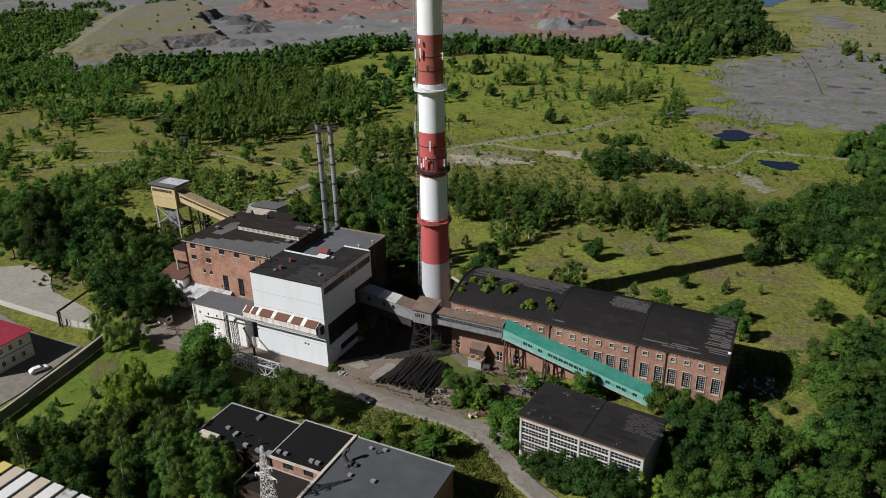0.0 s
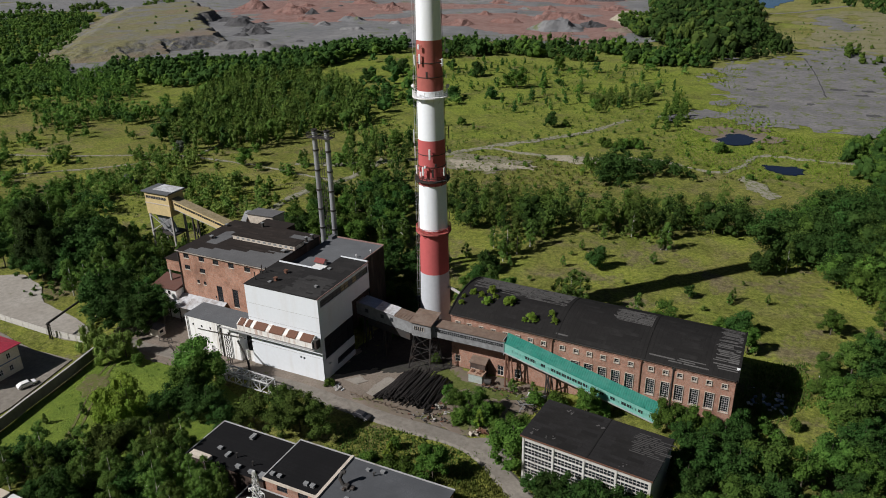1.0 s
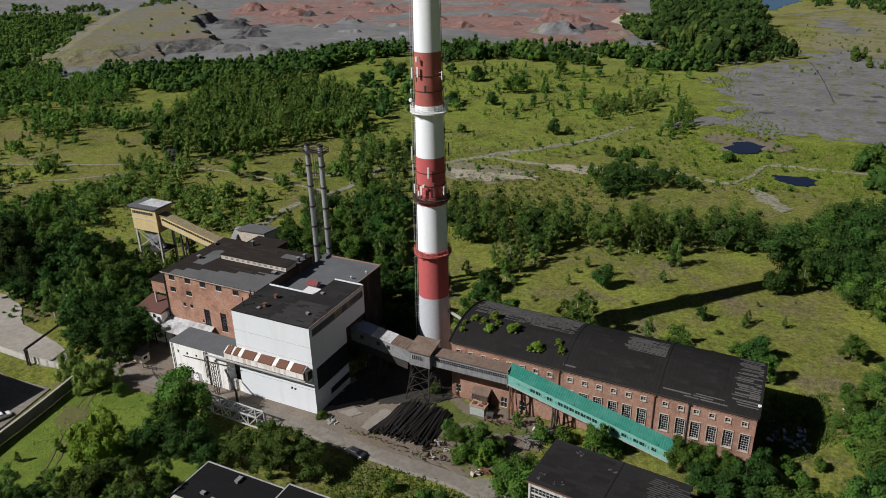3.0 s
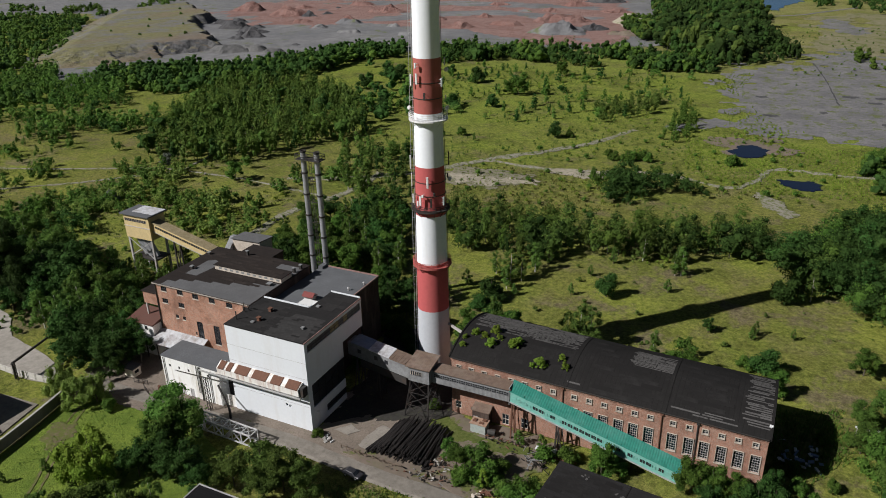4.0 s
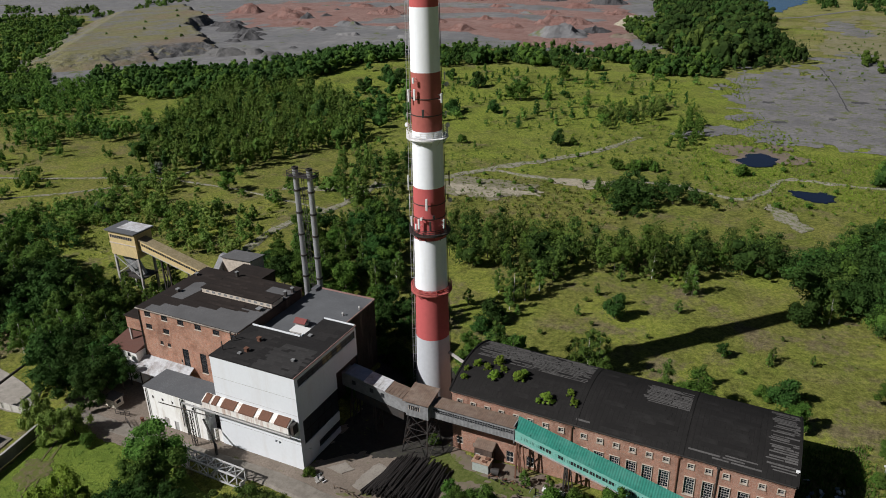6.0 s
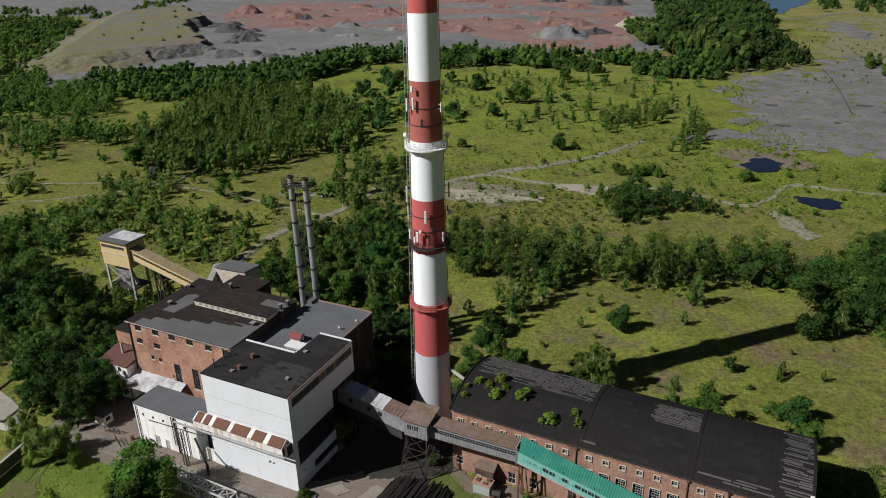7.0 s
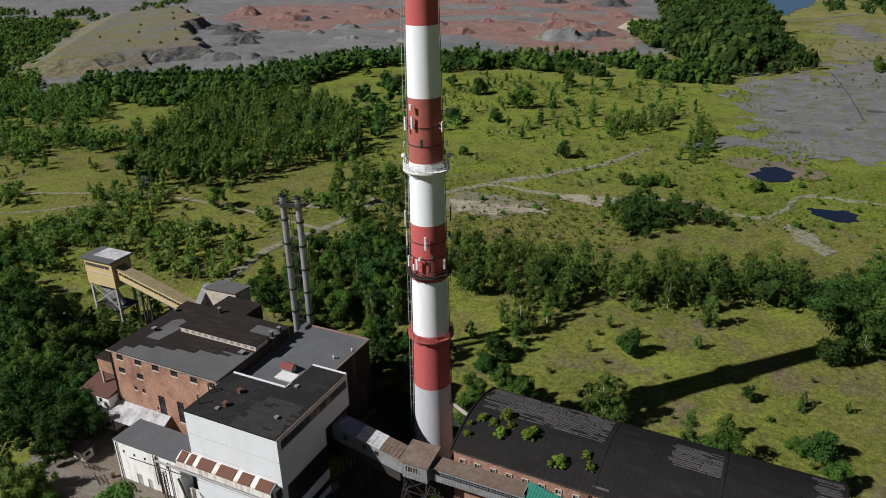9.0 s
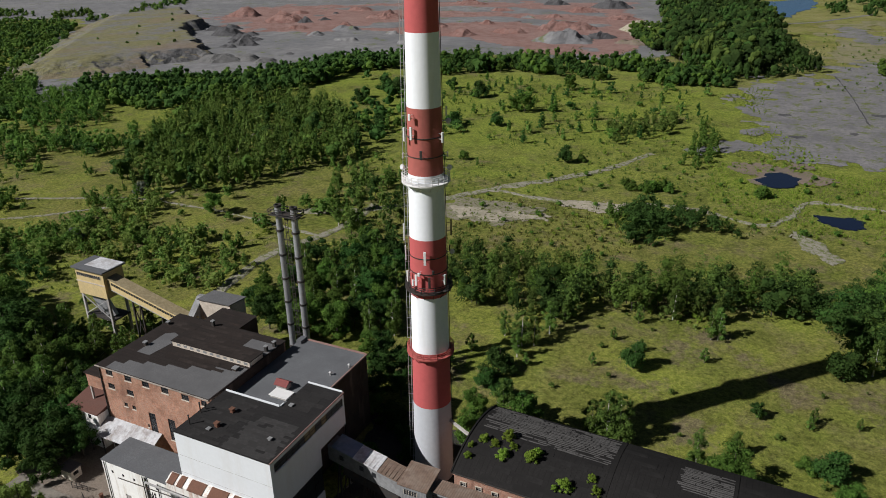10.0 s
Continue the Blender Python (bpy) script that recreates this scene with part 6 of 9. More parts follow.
        part("glazing_bar", mull, TEAL_WALL, slide, world=True)
    for x in (-53.9, -44.0, -33.0):
        iron = RUST if x < -50 else DARK_IRON
        for y in (142.4, 144.4):
            for name, a, b, thick in (("leg", (x - 0.5, y, 0), (x - 0.3, y, low(x)), 0.3), ("strut", (x + 0.9, y, 0), (x, y, low(x + 0.5)), 0.2), ("brace", (x - 0.4, y, low(x) * 0.3), (x - 0.4, 286.8 - y, low(x) * 0.8), 0.16)):
                bm = bmesh.new()
                beam(bm, a, b, thick)
                part(name, bm, iron, slide, world=True)


gallery()


# ---- brick turbine hall ----
def hall_rise(x):
    return 0.022 * (-6.7 - x) - 0.1


def vault(y):
    """Height of the hall's shallow vaulted roof across its depth."""
    return 13.5 + 2.35 * max(0.0, 1 - ((y - 156.5) / 10.8) ** 2)


def hall():
    x0, x1, y0, y1, top = -70.0, -4.7, 146.1, 166.9, 13.25
    root = thing("turbine_hall", -37.3, 156.5, 0, "long red brick turbine hall with pale-framed windows and black roof", "building")
    small = [-6.8, -9.9, -12.9, -15.9, -18.9, -22.0, -26.4, -29.5, -32.6, -35.7, -38.8, -42.0, -46.5, -49.7, -52.8, -55.9, -59.0, -62.1, -65.2, -68.2]
    tall = [-6.4, -9.5, -12.6, -15.8, -18.7, -21.9, -26.5, -29.6, -32.6, -35.8, -38.9, -42.0]
    low = [(-68.4, 2.2, 1.5, 1.7), (-64.9, 2.0, 0.8, 0.9), (-57.0, 1.6, 1.6, 2.6), (-52.6, 1.8, 1.6, 2.4)]
    holes = [(x - 0.5 - x0, x + 0.5 - x0, 10.8, 11.8) for x in small] + [(x - 0.9 - x0, x + 0.9 - x0, 4.9, 8.9) for x in tall] + [(x - w / 2 - x0, x + w / 2 - x0, z - h / 2, z + h / 2) for x, z, w, h in low]
    walls(root, [(x0, y0), (x1, y0), (x1, y1), (x0, y1)], 0, top, BRICK, {0: holes}, 0.5)
    at = root.location
    one, two = window_meshes("window", 1.0, 1.0, 2, 2, 0.07, 0.06), window_meshes("window", 1.8, 4.0, 4, 7, 0.08, 0.04)
    for x in small:
        ob = set_window(root, one, (x - at.x, y0 + 0.12 - at.y, 11.3), 0, WINDOW_GREY)
    surround = {w: mesh_of("surround", boxes((-w / 2 - e, -w / 2, -0.06, 0.1, -h / 2, h / 2), (w / 2, w / 2 + e, -0.06, 0.1, -h / 2, h / 2), (-w / 2 - e, w / 2 + e, -0.08, 0.1, h / 2, h / 2 + e), (-w / 2 - e - 0.05, w / 2 + e + 0.05, -0.14, 0.1, -h / 2 - 0.16, -h / 2))) for w, h, e in ((1.0, 1.0, 0.13), (1.8, 4.0, 0.09))}
    for x in small:
        place("surround", surround[1.0], HALL_TRIM, root, "pale rendered surround", (x - at.x, y0 - 0.11 - at.y, 11.3))
    for x in tall:
        set_window(root, two, (x - at.x, y0 + 0.2 - at.y, 6.9), 0, WINDOW_GREY)
        place("surround", surround[1.8], HALL_TRIM, root, "pale rendered surround", (x - at.x, y0 - 0.11 - at.y, 6.9))
    for x, z, w, h in low:
        set_window(root, window_meshes("window", w, h, 2, 2, 0.1, 0.07), (x - at.x, y0 + 0.15 - at.y, z), 0, STONE_TRIM)
    for x, material in ((-44.4, RUST), (-24.2, RUST), (-17.35, DARK_IRON)):
        bm = bmesh.new()
        tube(bm, (x, y0 - 0.16, 0), (x, y0 - 0.16, 12.6), 0.13, 0.13, 8)
        box(bm, x - 0.28, x + 0.28, y0 - 0.4, y0 - 0.01, 12.6, 13.2)
        part("drainpipe", bm, material, root, "rusty drainpipe with hopper", world=True)
    part("cornice", boxes((x0 - 0.1, x1 + 0.1, y0 - 0.22, y0 - 0.003, 12.75, 13.25)), BRICK, root, world=True)
    ys = [y0 - 0.4 + (y1 - y0 + 0.8) * k / 24 for k in range(25)]
    for name, low, xa, xb, material, label in (("roof", -0.22, x0 - 0.35, x1 + 0.25, FELT_DARK, "black felt roof over a shallow vault"), ("roof_joint", 0.07, -43.72, -43.48, FELT_DARK, "raised roof joint"), ("roof_joint", 0.07, -23.82, -23.58, FELT_DARK, "raised roof joint"), ("roof_edge", 0.2, x1 + 0.12, x1 + 0.42, FELT_DARK, ""), ("roof_edge", 0.18, x0 - 0.5, x0 - 0.22, FELT_DARK, "")):
        bm = bmesh.new()
        a, b = (low, 0.0) if low < 0 else (-0.3, low)
        loops = [[bm.verts.new((x, y, vault(y) + h)) for x, h in ((xa, a), (xb, a), (xb, b), (xa, b))] for y in ys]
        for p, q in zip(loops[:-1], loops[1:]):
            for i in range(4):
                bm.faces.new((p[i], p[(i + 1) % 4], q[(i + 1) % 4], q[i]))
        bm.faces.new(loops[0])
        bm.faces.new(loops[-1][::-1])
        bmesh.ops.recalc_face_normals(bm, faces=bm.faces)
        part(name, bm, material, root, label, world=True)
    for xa, xb in ((x0, x0 + 0.5), (x1 - 0.5, x1)):
        bm = bmesh.new()
        extruded(bm, [(y, max(13.251, vault(y) - 0.23)) for y in ys[1:-1]] + [(y1, 13.25), (y0, 13.25)], xa, xb)
        part("gable", bm, BRICK, root, world=True)
    part("gutter", boxes((x0, x1, y0 - 0.6, y0 - 0.41, 13.28, 13.46)), DARK_IRON, root, world=True)
    rng = random.Random(11)
    for xa, xb, ya, yb, keep in ((-69, -45, 156.6, 166.6, 0.92), (-33.5, -24.8, 156.2, 163.6, 0.85), (-10.2, -5.4, 147.6, 165.8, 0.75), (-23, -11, 146.6, 148.0, 0.45), (-44, -36, 146.2, 146.8, 0.5)):
        bm = bmesh.new()
        y = ya
        while y < yb:
            x = xa + rng.uniform(0, 1.5) - (0.16 * (y - ya) if xa == -69 else 0)
            while x < xb:
                n = rng.uniform(1.8, 6.0)
                if rng.random() < keep:
                    ye, up = y + rng.uniform(0.2, 0.4), rng.uniform(0.04, 0.06)
                    prism(bm, [(max(x, -69.8), y), (min(x + n, xb + 0.6), y), (min(x + n, xb + 0.6), ye), (max(x, -69.8), ye)], lambda px, py: vault(py) - 0.01, lambda px, py: vault(py) + up)
                x += n + rng.uniform(0.05, 0.4)
            y += 0.54
        tagged(part("bare_strip", bm, FELT_BARE, root, "rows of bleached bare strips", world=True), kind="stuff")
    felt(root, -43.2, -24.0, y0 - 0.2, 156.0, vault, SHEET_HALL, 4.0, 1.04, "x", 31, 0.35)
    felt(root, -43.2, -34.0, 156.2, y1, vault, SHEET_HALL, 4.0, 1.04, "x", 32, 0.35)
    felt(root, -23.4, -10.6, 148.4, y1, vault, SHEET_HALL, 4.0, 1.04, "x", 33, 0.35)
    felt(root, -69.6, -44.0, y0, 157.6, vault, SHEET_HALL, 3.0, 1.04, "x", 34, 0.6)
    white = boxes((-5.0, -4.3, 148.2, 148.7, 14.0, 14.9))
    part("roof_vent", bevelled(white, 0.08), ANTENNA, root, world=True)
    # the roofline climbs a little towards the west end
    for ob in list(root.children):
        if ob.data.users > 1:
            ob.location.z += hall_rise(at.x + ob.location.x) * ob.location.z / 13
            if ob.name.startswith("felt_sheet"):
                ob.rotation_euler.y = 0.022
        else:
            for v in ob.data.vertices:
                v.co.z += hall_rise(at.x + ob.location.x + v.co.x) * (v.co.z + ob.location.z) / 13
    return root


hall()


PALE_FRAME = weathered("pale_concrete_frame", (0.5, 0.49, 0.46), (0.27, 0.24, 0.2), 0.88, 0.6, 1.5, 0.7, streak=True, grain=0.06)


# ---- abandoned office block beside the hall ----
def office():
    root = thing("office_block", -40.0, 114.3, 0, "abandoned low office block with white window grid and black roof", "building", turn=-6)
    L, D, H = 25.2, 12.6, 11.0
    bays, rows = 4, 5
    holes = []
    for b in range(bays):
        for r in range(rows):
            holes.append((0.5 + b * 6.15, 0.5 + b * 6.15 + 5.7, 1.85 + r * 1.58, 1.85 + r * 1.58 + 1.3))
    for i, (a, b) in enumerate((((0, 0), (L, 0)), ((L, 0.35), (L, D - 0.35)), ((L, D), (0, D)), ((0, D - 0.35), (0, 0.35)))):
        bm = bmesh.new()
        pierced(bm, a, b, 0, H - 0.5, holes if i == 0 else (), 0.3)
        part("wall", bm, PALE_FRAME if i == 0 else CONCRETE, root)
    shapes = window_meshes("window", 5.7, 1.3, 8, 2, 0.05, 0.085, 0.12)
    for u0, u1, z0, z1 in holes:
        set_window(root, shapes, ((u0 + u1) / 2, 0.12, (z0 + z1) / 2), 0, WINDOW_GREY)
    for k in range(5):
        x = 0.05 + k * 6.15 if k < 4 else L - 0.45
        part("pilaster", boxes((x, x + 0.4, -0.14, -0.003, 0, H - 0.5)), PALE_FRAME, root)
    part("eaves_board", boxes((-0.3, L + 0.3, -0.5, -0.15, H - 0.45, H - 0.12)), RUST, root, "rusty eaves board")
    part("roof", boxes((-0.35, L + 0.35, -0.45, D + 0.3, H - 0.49, H - 0.1)), FELT_ROOF, root)
    felt(root, -0.2, 12.9, -0.3, D, H - 0.1, SHEET_HALL, 3.0, 1.02, "x", 41, 0.3, world=False)
    felt(root, 13.4, L + 0.2, -0.3, D, H - 0.1, SHEET_HALL, 3.0, 1.02, "x", 42, 0.3, world=False)
    part("roof_joint", boxes((13.0, 13.25, -0.4, D + 0.2, H - 0.1, H - 0.02)), FELT_DARK, root)
    rng = random.Random(5)
    bm = bmesh.new()
    y = 5.5
    while y < 11.5:
        x = 18.5 + rng.uniform(0, 1)
        while x < 23.5:
            n = rng.uniform(1.5, 3.4)
            box(bm, x, x + n, y, y + 0.24, H - 0.06, H - 0.03)
            x += n + rng.uniform(0.1, 0.6)
        y += 0.52
    tagged(part("bare_strip", bm, weathered("dull_strip", (0.058, 0.056, 0.054), (0.03, 0.029, 0.028), 0.9, 0.9, 2.0, 0.95), root, "rows of bleached bare strips"), kind="stuff")
    for x, y in ((1.4, 1.6), (5.0, 1.2), (5.6, 11.2), (12.4, 9.8), (19.5, 0.9)):
        scrap = thing("roof_scrap", 0, 0, 0, "pale scrap of torn lining on the black roof", "scrap")
        m = pose(-40.0, 114.3, 0, 0, 0, -6) @ Vector((x, y, H - 0.1))
        scrap.matrix_basis = Matrix.Translation(m) @ Matrix.Rotation(rng.uniform(0, 6), 4, "Z")
        bm = bmesh.new()
        for _ in range(6):
            u, v = rng.uniform(-0.9, 0.9), rng.uniform(-0.7, 0.7)
            box(bm, u, u + rng.uniform(0.1, 0.5), v, v + rng.uniform(0.08, 0.3), 0, rng.uniform(0.04, 0.15))
        part("sheet", bm, FELT_BARE, scrap)


office()


# ---- workshops at the near edge ----
def workshops():
    def flat(name, label, x0, x1, y0, y1, top, wall, roof, holes=None):
        root = thing(name, (x0 + x1) / 2, (y0 + y1) / 2, 0, label, "building")
        walls(root, [(x0, y0), (x1, y0), (x1, y1), (x0, y1)], 0, top - 0.2, wall, holes)
        part("roof", boxes((x0 - 0.25, x1 + 0.25, y0 - 0.25, y1 + 0.25, top - 0.2, top)), roof, root, world=True)
        rim = bmesh.new()
        box(rim, x0 - 0.3, x1 + 0.3, y1 + 0.1, y1 + 0.34, top - 0.25, top + 0.14)
        box(rim, x0 - 0.34, x0 - 0.1, y0 - 0.2, y1 + 0.09, top - 0.25, top + 0.12)
        part("roof_edge", rim, PAINTED_STEEL, root, "pale sheet roof edge", world=True)
        return root
    a = flat("workshop", "flat-roofed workshop with black felt", -99.9, -81.3, 86.9, 97.9, 6.4, DARKBRICK, FELT_BLACK)
    b = flat("workshop", "brick workshop with black felt roof and small windows", -80.6, -68.6, 86.8, 98.2, 7.6, BRICK, FELT_BLACK, {0: [(2.6, 5.0, 5.3, 6.6), (7.4, 9.6, 5.3, 6.6)]})
    for x in (-76.8, -72.1):
        set_window(b, window_meshes("window", 2.3, 1.3, 3, 2, 0.08, 0.06), (x - b.location.x, 86.95 - b.location.y, 5.95), 0, DARK_IRON)
    part("cornice", boxes((-80.8, -68.4, 86.3, 86.54, 7.2, 7.75)), STONE_TRIM, b, world=True)
    c = flat("workshop", "broad workshop hall with plain grey felt roof", -68.2, -47.0, 76.0, 97.6, 8.0, BRICK, FELT_SLATE)
    part("roof_strip", boxes((-68.6, -68.0, 75.8, 98.0, 7.9, 8.35)), STONE_TRIM, c, "pale parapet strip", world=True)
    flat("workshop", "low dark roofed workshop bay", -84, -68.7, 80.2, 86.3, 4.6, DARKBRICK, FELT_BROWN)
    for x, y, z, w, d, h in ((-91.0, 96.2, 6.4, 0.6, 1.2, 0.8), (-94.8, 90.8, 6.4, 0.7, 0.5, 0.6), (-92.0, 89.8, 6.4, 0.5, 1.0, 0.7), (-87.8, 87.8, 6.4, 0.8, 0.5, 0.9), (-84.5, 87.6, 6.4, 0.9, 0.5, 0.8), (-81.9, 87.6, 6.4, 0.8, 0.8, 1.1), (-79.6, 87.9, 7.6, 0.6, 0.5, 0.7), (-78.0, 87.9, 7.6, 0.6, 0.5, 0.7), (-72.2, 88.2, 7.6, 0.7, 0.5, 0.8), (-70.8, 88.2, 7.6, 0.7, 0.5, 0.8), (-63.6, 95.8, 8.0, 0.5, 0.4, 0.5), (-60.8, 96.4, 8.0, 0.6, 0.4, 0.6), (-58.5, 88.0, 8.0, 0.7, 0.5, 0.6), (-63.2, 87.6, 8.0, 0.5, 0.5, 0.6)):
        box_vent = thing("roof_light", x, y, z, "boxy pale roof vent with a lid on felt", "vent")
        w, d, h = w * 0.55, d * 0.6, h * 0.6
        part("curb", boxes((-w, w, -d, d, 0, h)), GREY_SHEET, box_vent)
        part("lid", boxes((-w - 0.1, w + 0.1, -d - 0.1, d + 0.1, h, h + 0.1)), GREY_SHEET, box_vent)
    for x, y, z, h in ((-90.0, 90.0, 6.4, 1.2), (-85.6, 89.4, 6.4, 1.1), (-61.9, 95.0, 8.0, 0.8)):
        pipe = thing("vent_pipe", x, y, z, "thin dark vent pipe on the roof", "pipe")
        bm = bmesh.new()
        tube(bm, (0, 0, 0), (0, 0, h), 0.13, 0.13, 8)
        tube(bm, (0, 0, h), (0.4, 0, h + 0.1), 0.13, 0.13, 8)
        part("pipe", bm, DARK_IRON, pipe)
    fan = thing("roof_fan", -65.4, 90.2, 8.0, "dark swan-neck extractor fan with motor on grey felt", "fan")
    bm = bmesh.new()
    tube(bm, (0, 0, 0.5), (-0.9, 0.3, 1.6), 0.35, 0.35, 12)
    tube(bm, (-0.9, 0.3, 1.6), (-0.6, 1.0, 2.6), 0.35, 0.4, 12)
    tube(bm, (-0.6, 1.0, 2.6), (-0.1, 1.1, 2.5), 0.45, 0.45, 12)
    part("neck", bm, DARK_IRON, fan)
    bm = boxes((0.1, 1.2, -0.5, 0.5, 0, 0.8), (1.4, 2.2, -0.2, 0.6, 0, 0.5), (0.2, 0.8, -1.0, -0.5, 0, 0.5))
    part("motor", bevelled(bm, 0.1), DARK_IRON, fan)
    part("base", boxes((-0.4, 1.6, -0.7, 0.6, 0, 0.1)), FELT_GREY, fan)
    gantry = thing("roof_gantry", -95.6, 87.2, 6.4, "pale slatted gantry box at the roof's end", "gantry")
    part("box", bevelled(boxes((-3.2, 1.5, -0.7, 0.6, 0, 0.9)), 0.06), STONE_TRIM, gantry)


workshops()


# ---- red-roofed house, fences, court ----
def red_house():
    x0, x1, y0, y1, top = -192.0, -168.5, 88.0, 100.4, 7.4
    root = thing("red_roofed_house", -180, 94, 0, "cream two-storey house with a bright red sheet roof", "house")
    pair = [(u, z) for z in (1.9, 5.3) for u in (1.6, 4.2, 6.8, 9.6)]
    holes = [(u - 0.55, u + 0.55, z - 0.75, z + 0.75) for u, z in pair]
    walls(root, [(x0, y0), (x1, y0), (x1, y1), (x0, y1)], 0, top, CREAM, {1: holes})
    shapes = window_meshes("window", 1.1, 1.5, 2, 2, 0.08, 0.06)
    for u, z in pair:
        set_window(root, shapes, (x1 - 0.12 + 180, y0 + u - 94, z), 90, WHITE_IRON)
    part("band", boxes((x1 + 0.003, x1 + 0.06, y0, y1, 3.7, 3.95)), BLUE_TRIM, root, "thin blue band", world=True)
    bm = bmesh.new()
    e = 0.7
    base = [bm.verts.new(p) for p in ((x0 - e, y0 - e, top), (x1 + e, y0 - e, top), (x1 + e, y1 + e, top), (x0 - e, y1 + e, top))]
    ridge = [bm.verts.new(p) for p in ((x0 + 6, (y0 + y1) / 2, top + 2.6), (x1 - 6, (y0 + y1) / 2, top + 2.6))]
    bm.faces.new(list(reversed(base)))
    bm.faces.new((base[0], base[1], ridge[1], ridge[0]))
    bm.faces.new((base[1], base[2], ridge[1]))
    bm.faces.new((base[2], base[3], ridge[0], ridge[1]))
    bm.faces.new((base[3], base[0], ridge[0]))
    part("roof", bm, RED_ROOF, root, world=True)
    part("eaves", boxes((x1 + 0.55, x1 + 0.75, y0 - 0.7, y1 + 0.7, top - 0.2, top)), RED_ROOF, root, world=True)


red_house()


def panel_fence(line, label, height=2.0, step=2.4, material=None):
    a0 = line[0]
    root = thing("fence", a0[0], a0[1], 0, label, "fence")
    panel = mesh_of("panel", boxes((0.06, step - 0.06, -0.05, 0.05, 0.05, height), (0.06, step - 0.06, -0.07, 0.07, height * 0.48, height * 0.52)))
    post = mesh_of("post", boxes((-0.1, 0.1, -0.11, 0.11, 0, height + 0.1)))
    for a, b in zip(line[:-1], line[1:]):
        a, b = Vector(a), Vector(b)
        n = max(1, int((b - a).length / step))
        turn = math.degrees(math.atan2(b.y - a.y, b.x - a.x))
        for k in range(n):
            p = a.lerp(b, k / n)
            at = (p.x - a0[0], p.y - a0[1], 0.0)
            place("panel", panel, material or CONCRETE, root, at=at, turn=turn)
            place("post", post, material or CONCRETE, root, at=at, turn=turn)


PALE_PANEL = weathered("pale_concrete_panel", (0.5, 0.48, 0.45), (0.3, 0.28, 0.25), 0.9, 0.5, 2.0, 0.5, streak=True)
panel_fence([(-245, 117.5), (-203, 115.0), (-178, 114.6), (-164.5, 115.6)], "pale concrete panel fence along the lorry yard", 1.9, 2.4, PALE_PANEL)
def boundary_wall(line, height, label):
    root = thing("boundary_wall", line[0][0], line[0][1], 0, label, "wall")
    for a, b in zip(line[:-1], line[1:]):
        a, b = Vector(a), Vector(b)
        side = Vector((b.y - a.y, a.x - b.x)).normalized() * 0.2
        for name, low, high, grow in (("wall", 0.0, height, 1.0), ("coping", height + 0.004, height + 0.14, 1.25)):
            bm = bmesh.new()
            s = side * grow
            prism(bm, [a + s, b + s, b - s, a - s], low, high)
            bmesh.ops.recalc_face_normals(bm, faces=bm.faces)
            part(name, bm, SHADED_CONCRETE if name == "wall" else CONCRETE, root, world=True)


# streaked concrete, its base darkened for the wall's shaded east face
SHADED_CONCRETE = weathered("shade_toned_concrete", (0.17, 0.16, 0.145), (0.08, 0.075, 0.065), 0.92, 0.4, 2.0, 0.7, streak=True)
boundary_wall([(-156.2, 112.0), (-155.4, 108.3), (-154.2, 102.7), (-152.8, 94.9), (-152.0, 89.8), (-150.8, 84.1), (-149.9, 79.0), (-149.2, 72.0)], 2.7, "long grey concrete wall between court and rough grass")
panel_fence([(-164.5, 116.2), (-170.5, 123.5), (-176, 131)], "low dark stone wall at the yard corner", 1.0, 2.0)


def pipe_arch():
    root = thing("pipe_bridge", -175.5, 113.6, 0, "dark overhead heating pipe on a welded portal", "pipe")
    bm = bmesh.new()
    tube(bm, (0, 0, 0), (0.3, 0, 4.6), 0.28, 0.28, 10)
    tube(bm, (0.3, 0, 4.6), (-5.0, 22, 4.6), 0.32, 0.32, 10)
    tube(bm, (-5.0, 22, 4.6), (-4.6, 22, 0), 0.28, 0.28, 10)
    part("pipe", bm, DARK_IRON, root)
    bm = bmesh.new()
    beam(bm, (1.3, -0.2, 0), (1.1, 0, 4.8), 0.25)
    beam(bm, (-0.4, 0, 4.2), (1.3, 0, 4.2), 0.25)
    part("portal", bm, DARK_IRON, root)


pipe_arch()


PALE_STEEL = weathered("pale_steel_paint", (0.5, 0.5, 0.5), (0.3, 0.27, 0.24), 0.6, 0.5, 3.0, 0.5, 0.1)


def lattice_bridge():
    root = thing("pipe_truss", -118.4, 117.4, 0, "white-grey steel lattice truss bridge on short posts", "truss")
    bm = bmesh.new()
    truss(bm, (-0.2, -1.0, 1.0), (15.0, -1.2, 0.8), (0, 2.4, 0), 2.7, 6, 0.2)
    part("lattice", bm, PALE_STEEL, root)
    for x in (0.2, 7.5, 14.8):
        part("post", boxes((x - 0.2, x + 0.2, -0.4, 0.9, 0, 1.15)), CONCRETE, root)


lattice_bridge()


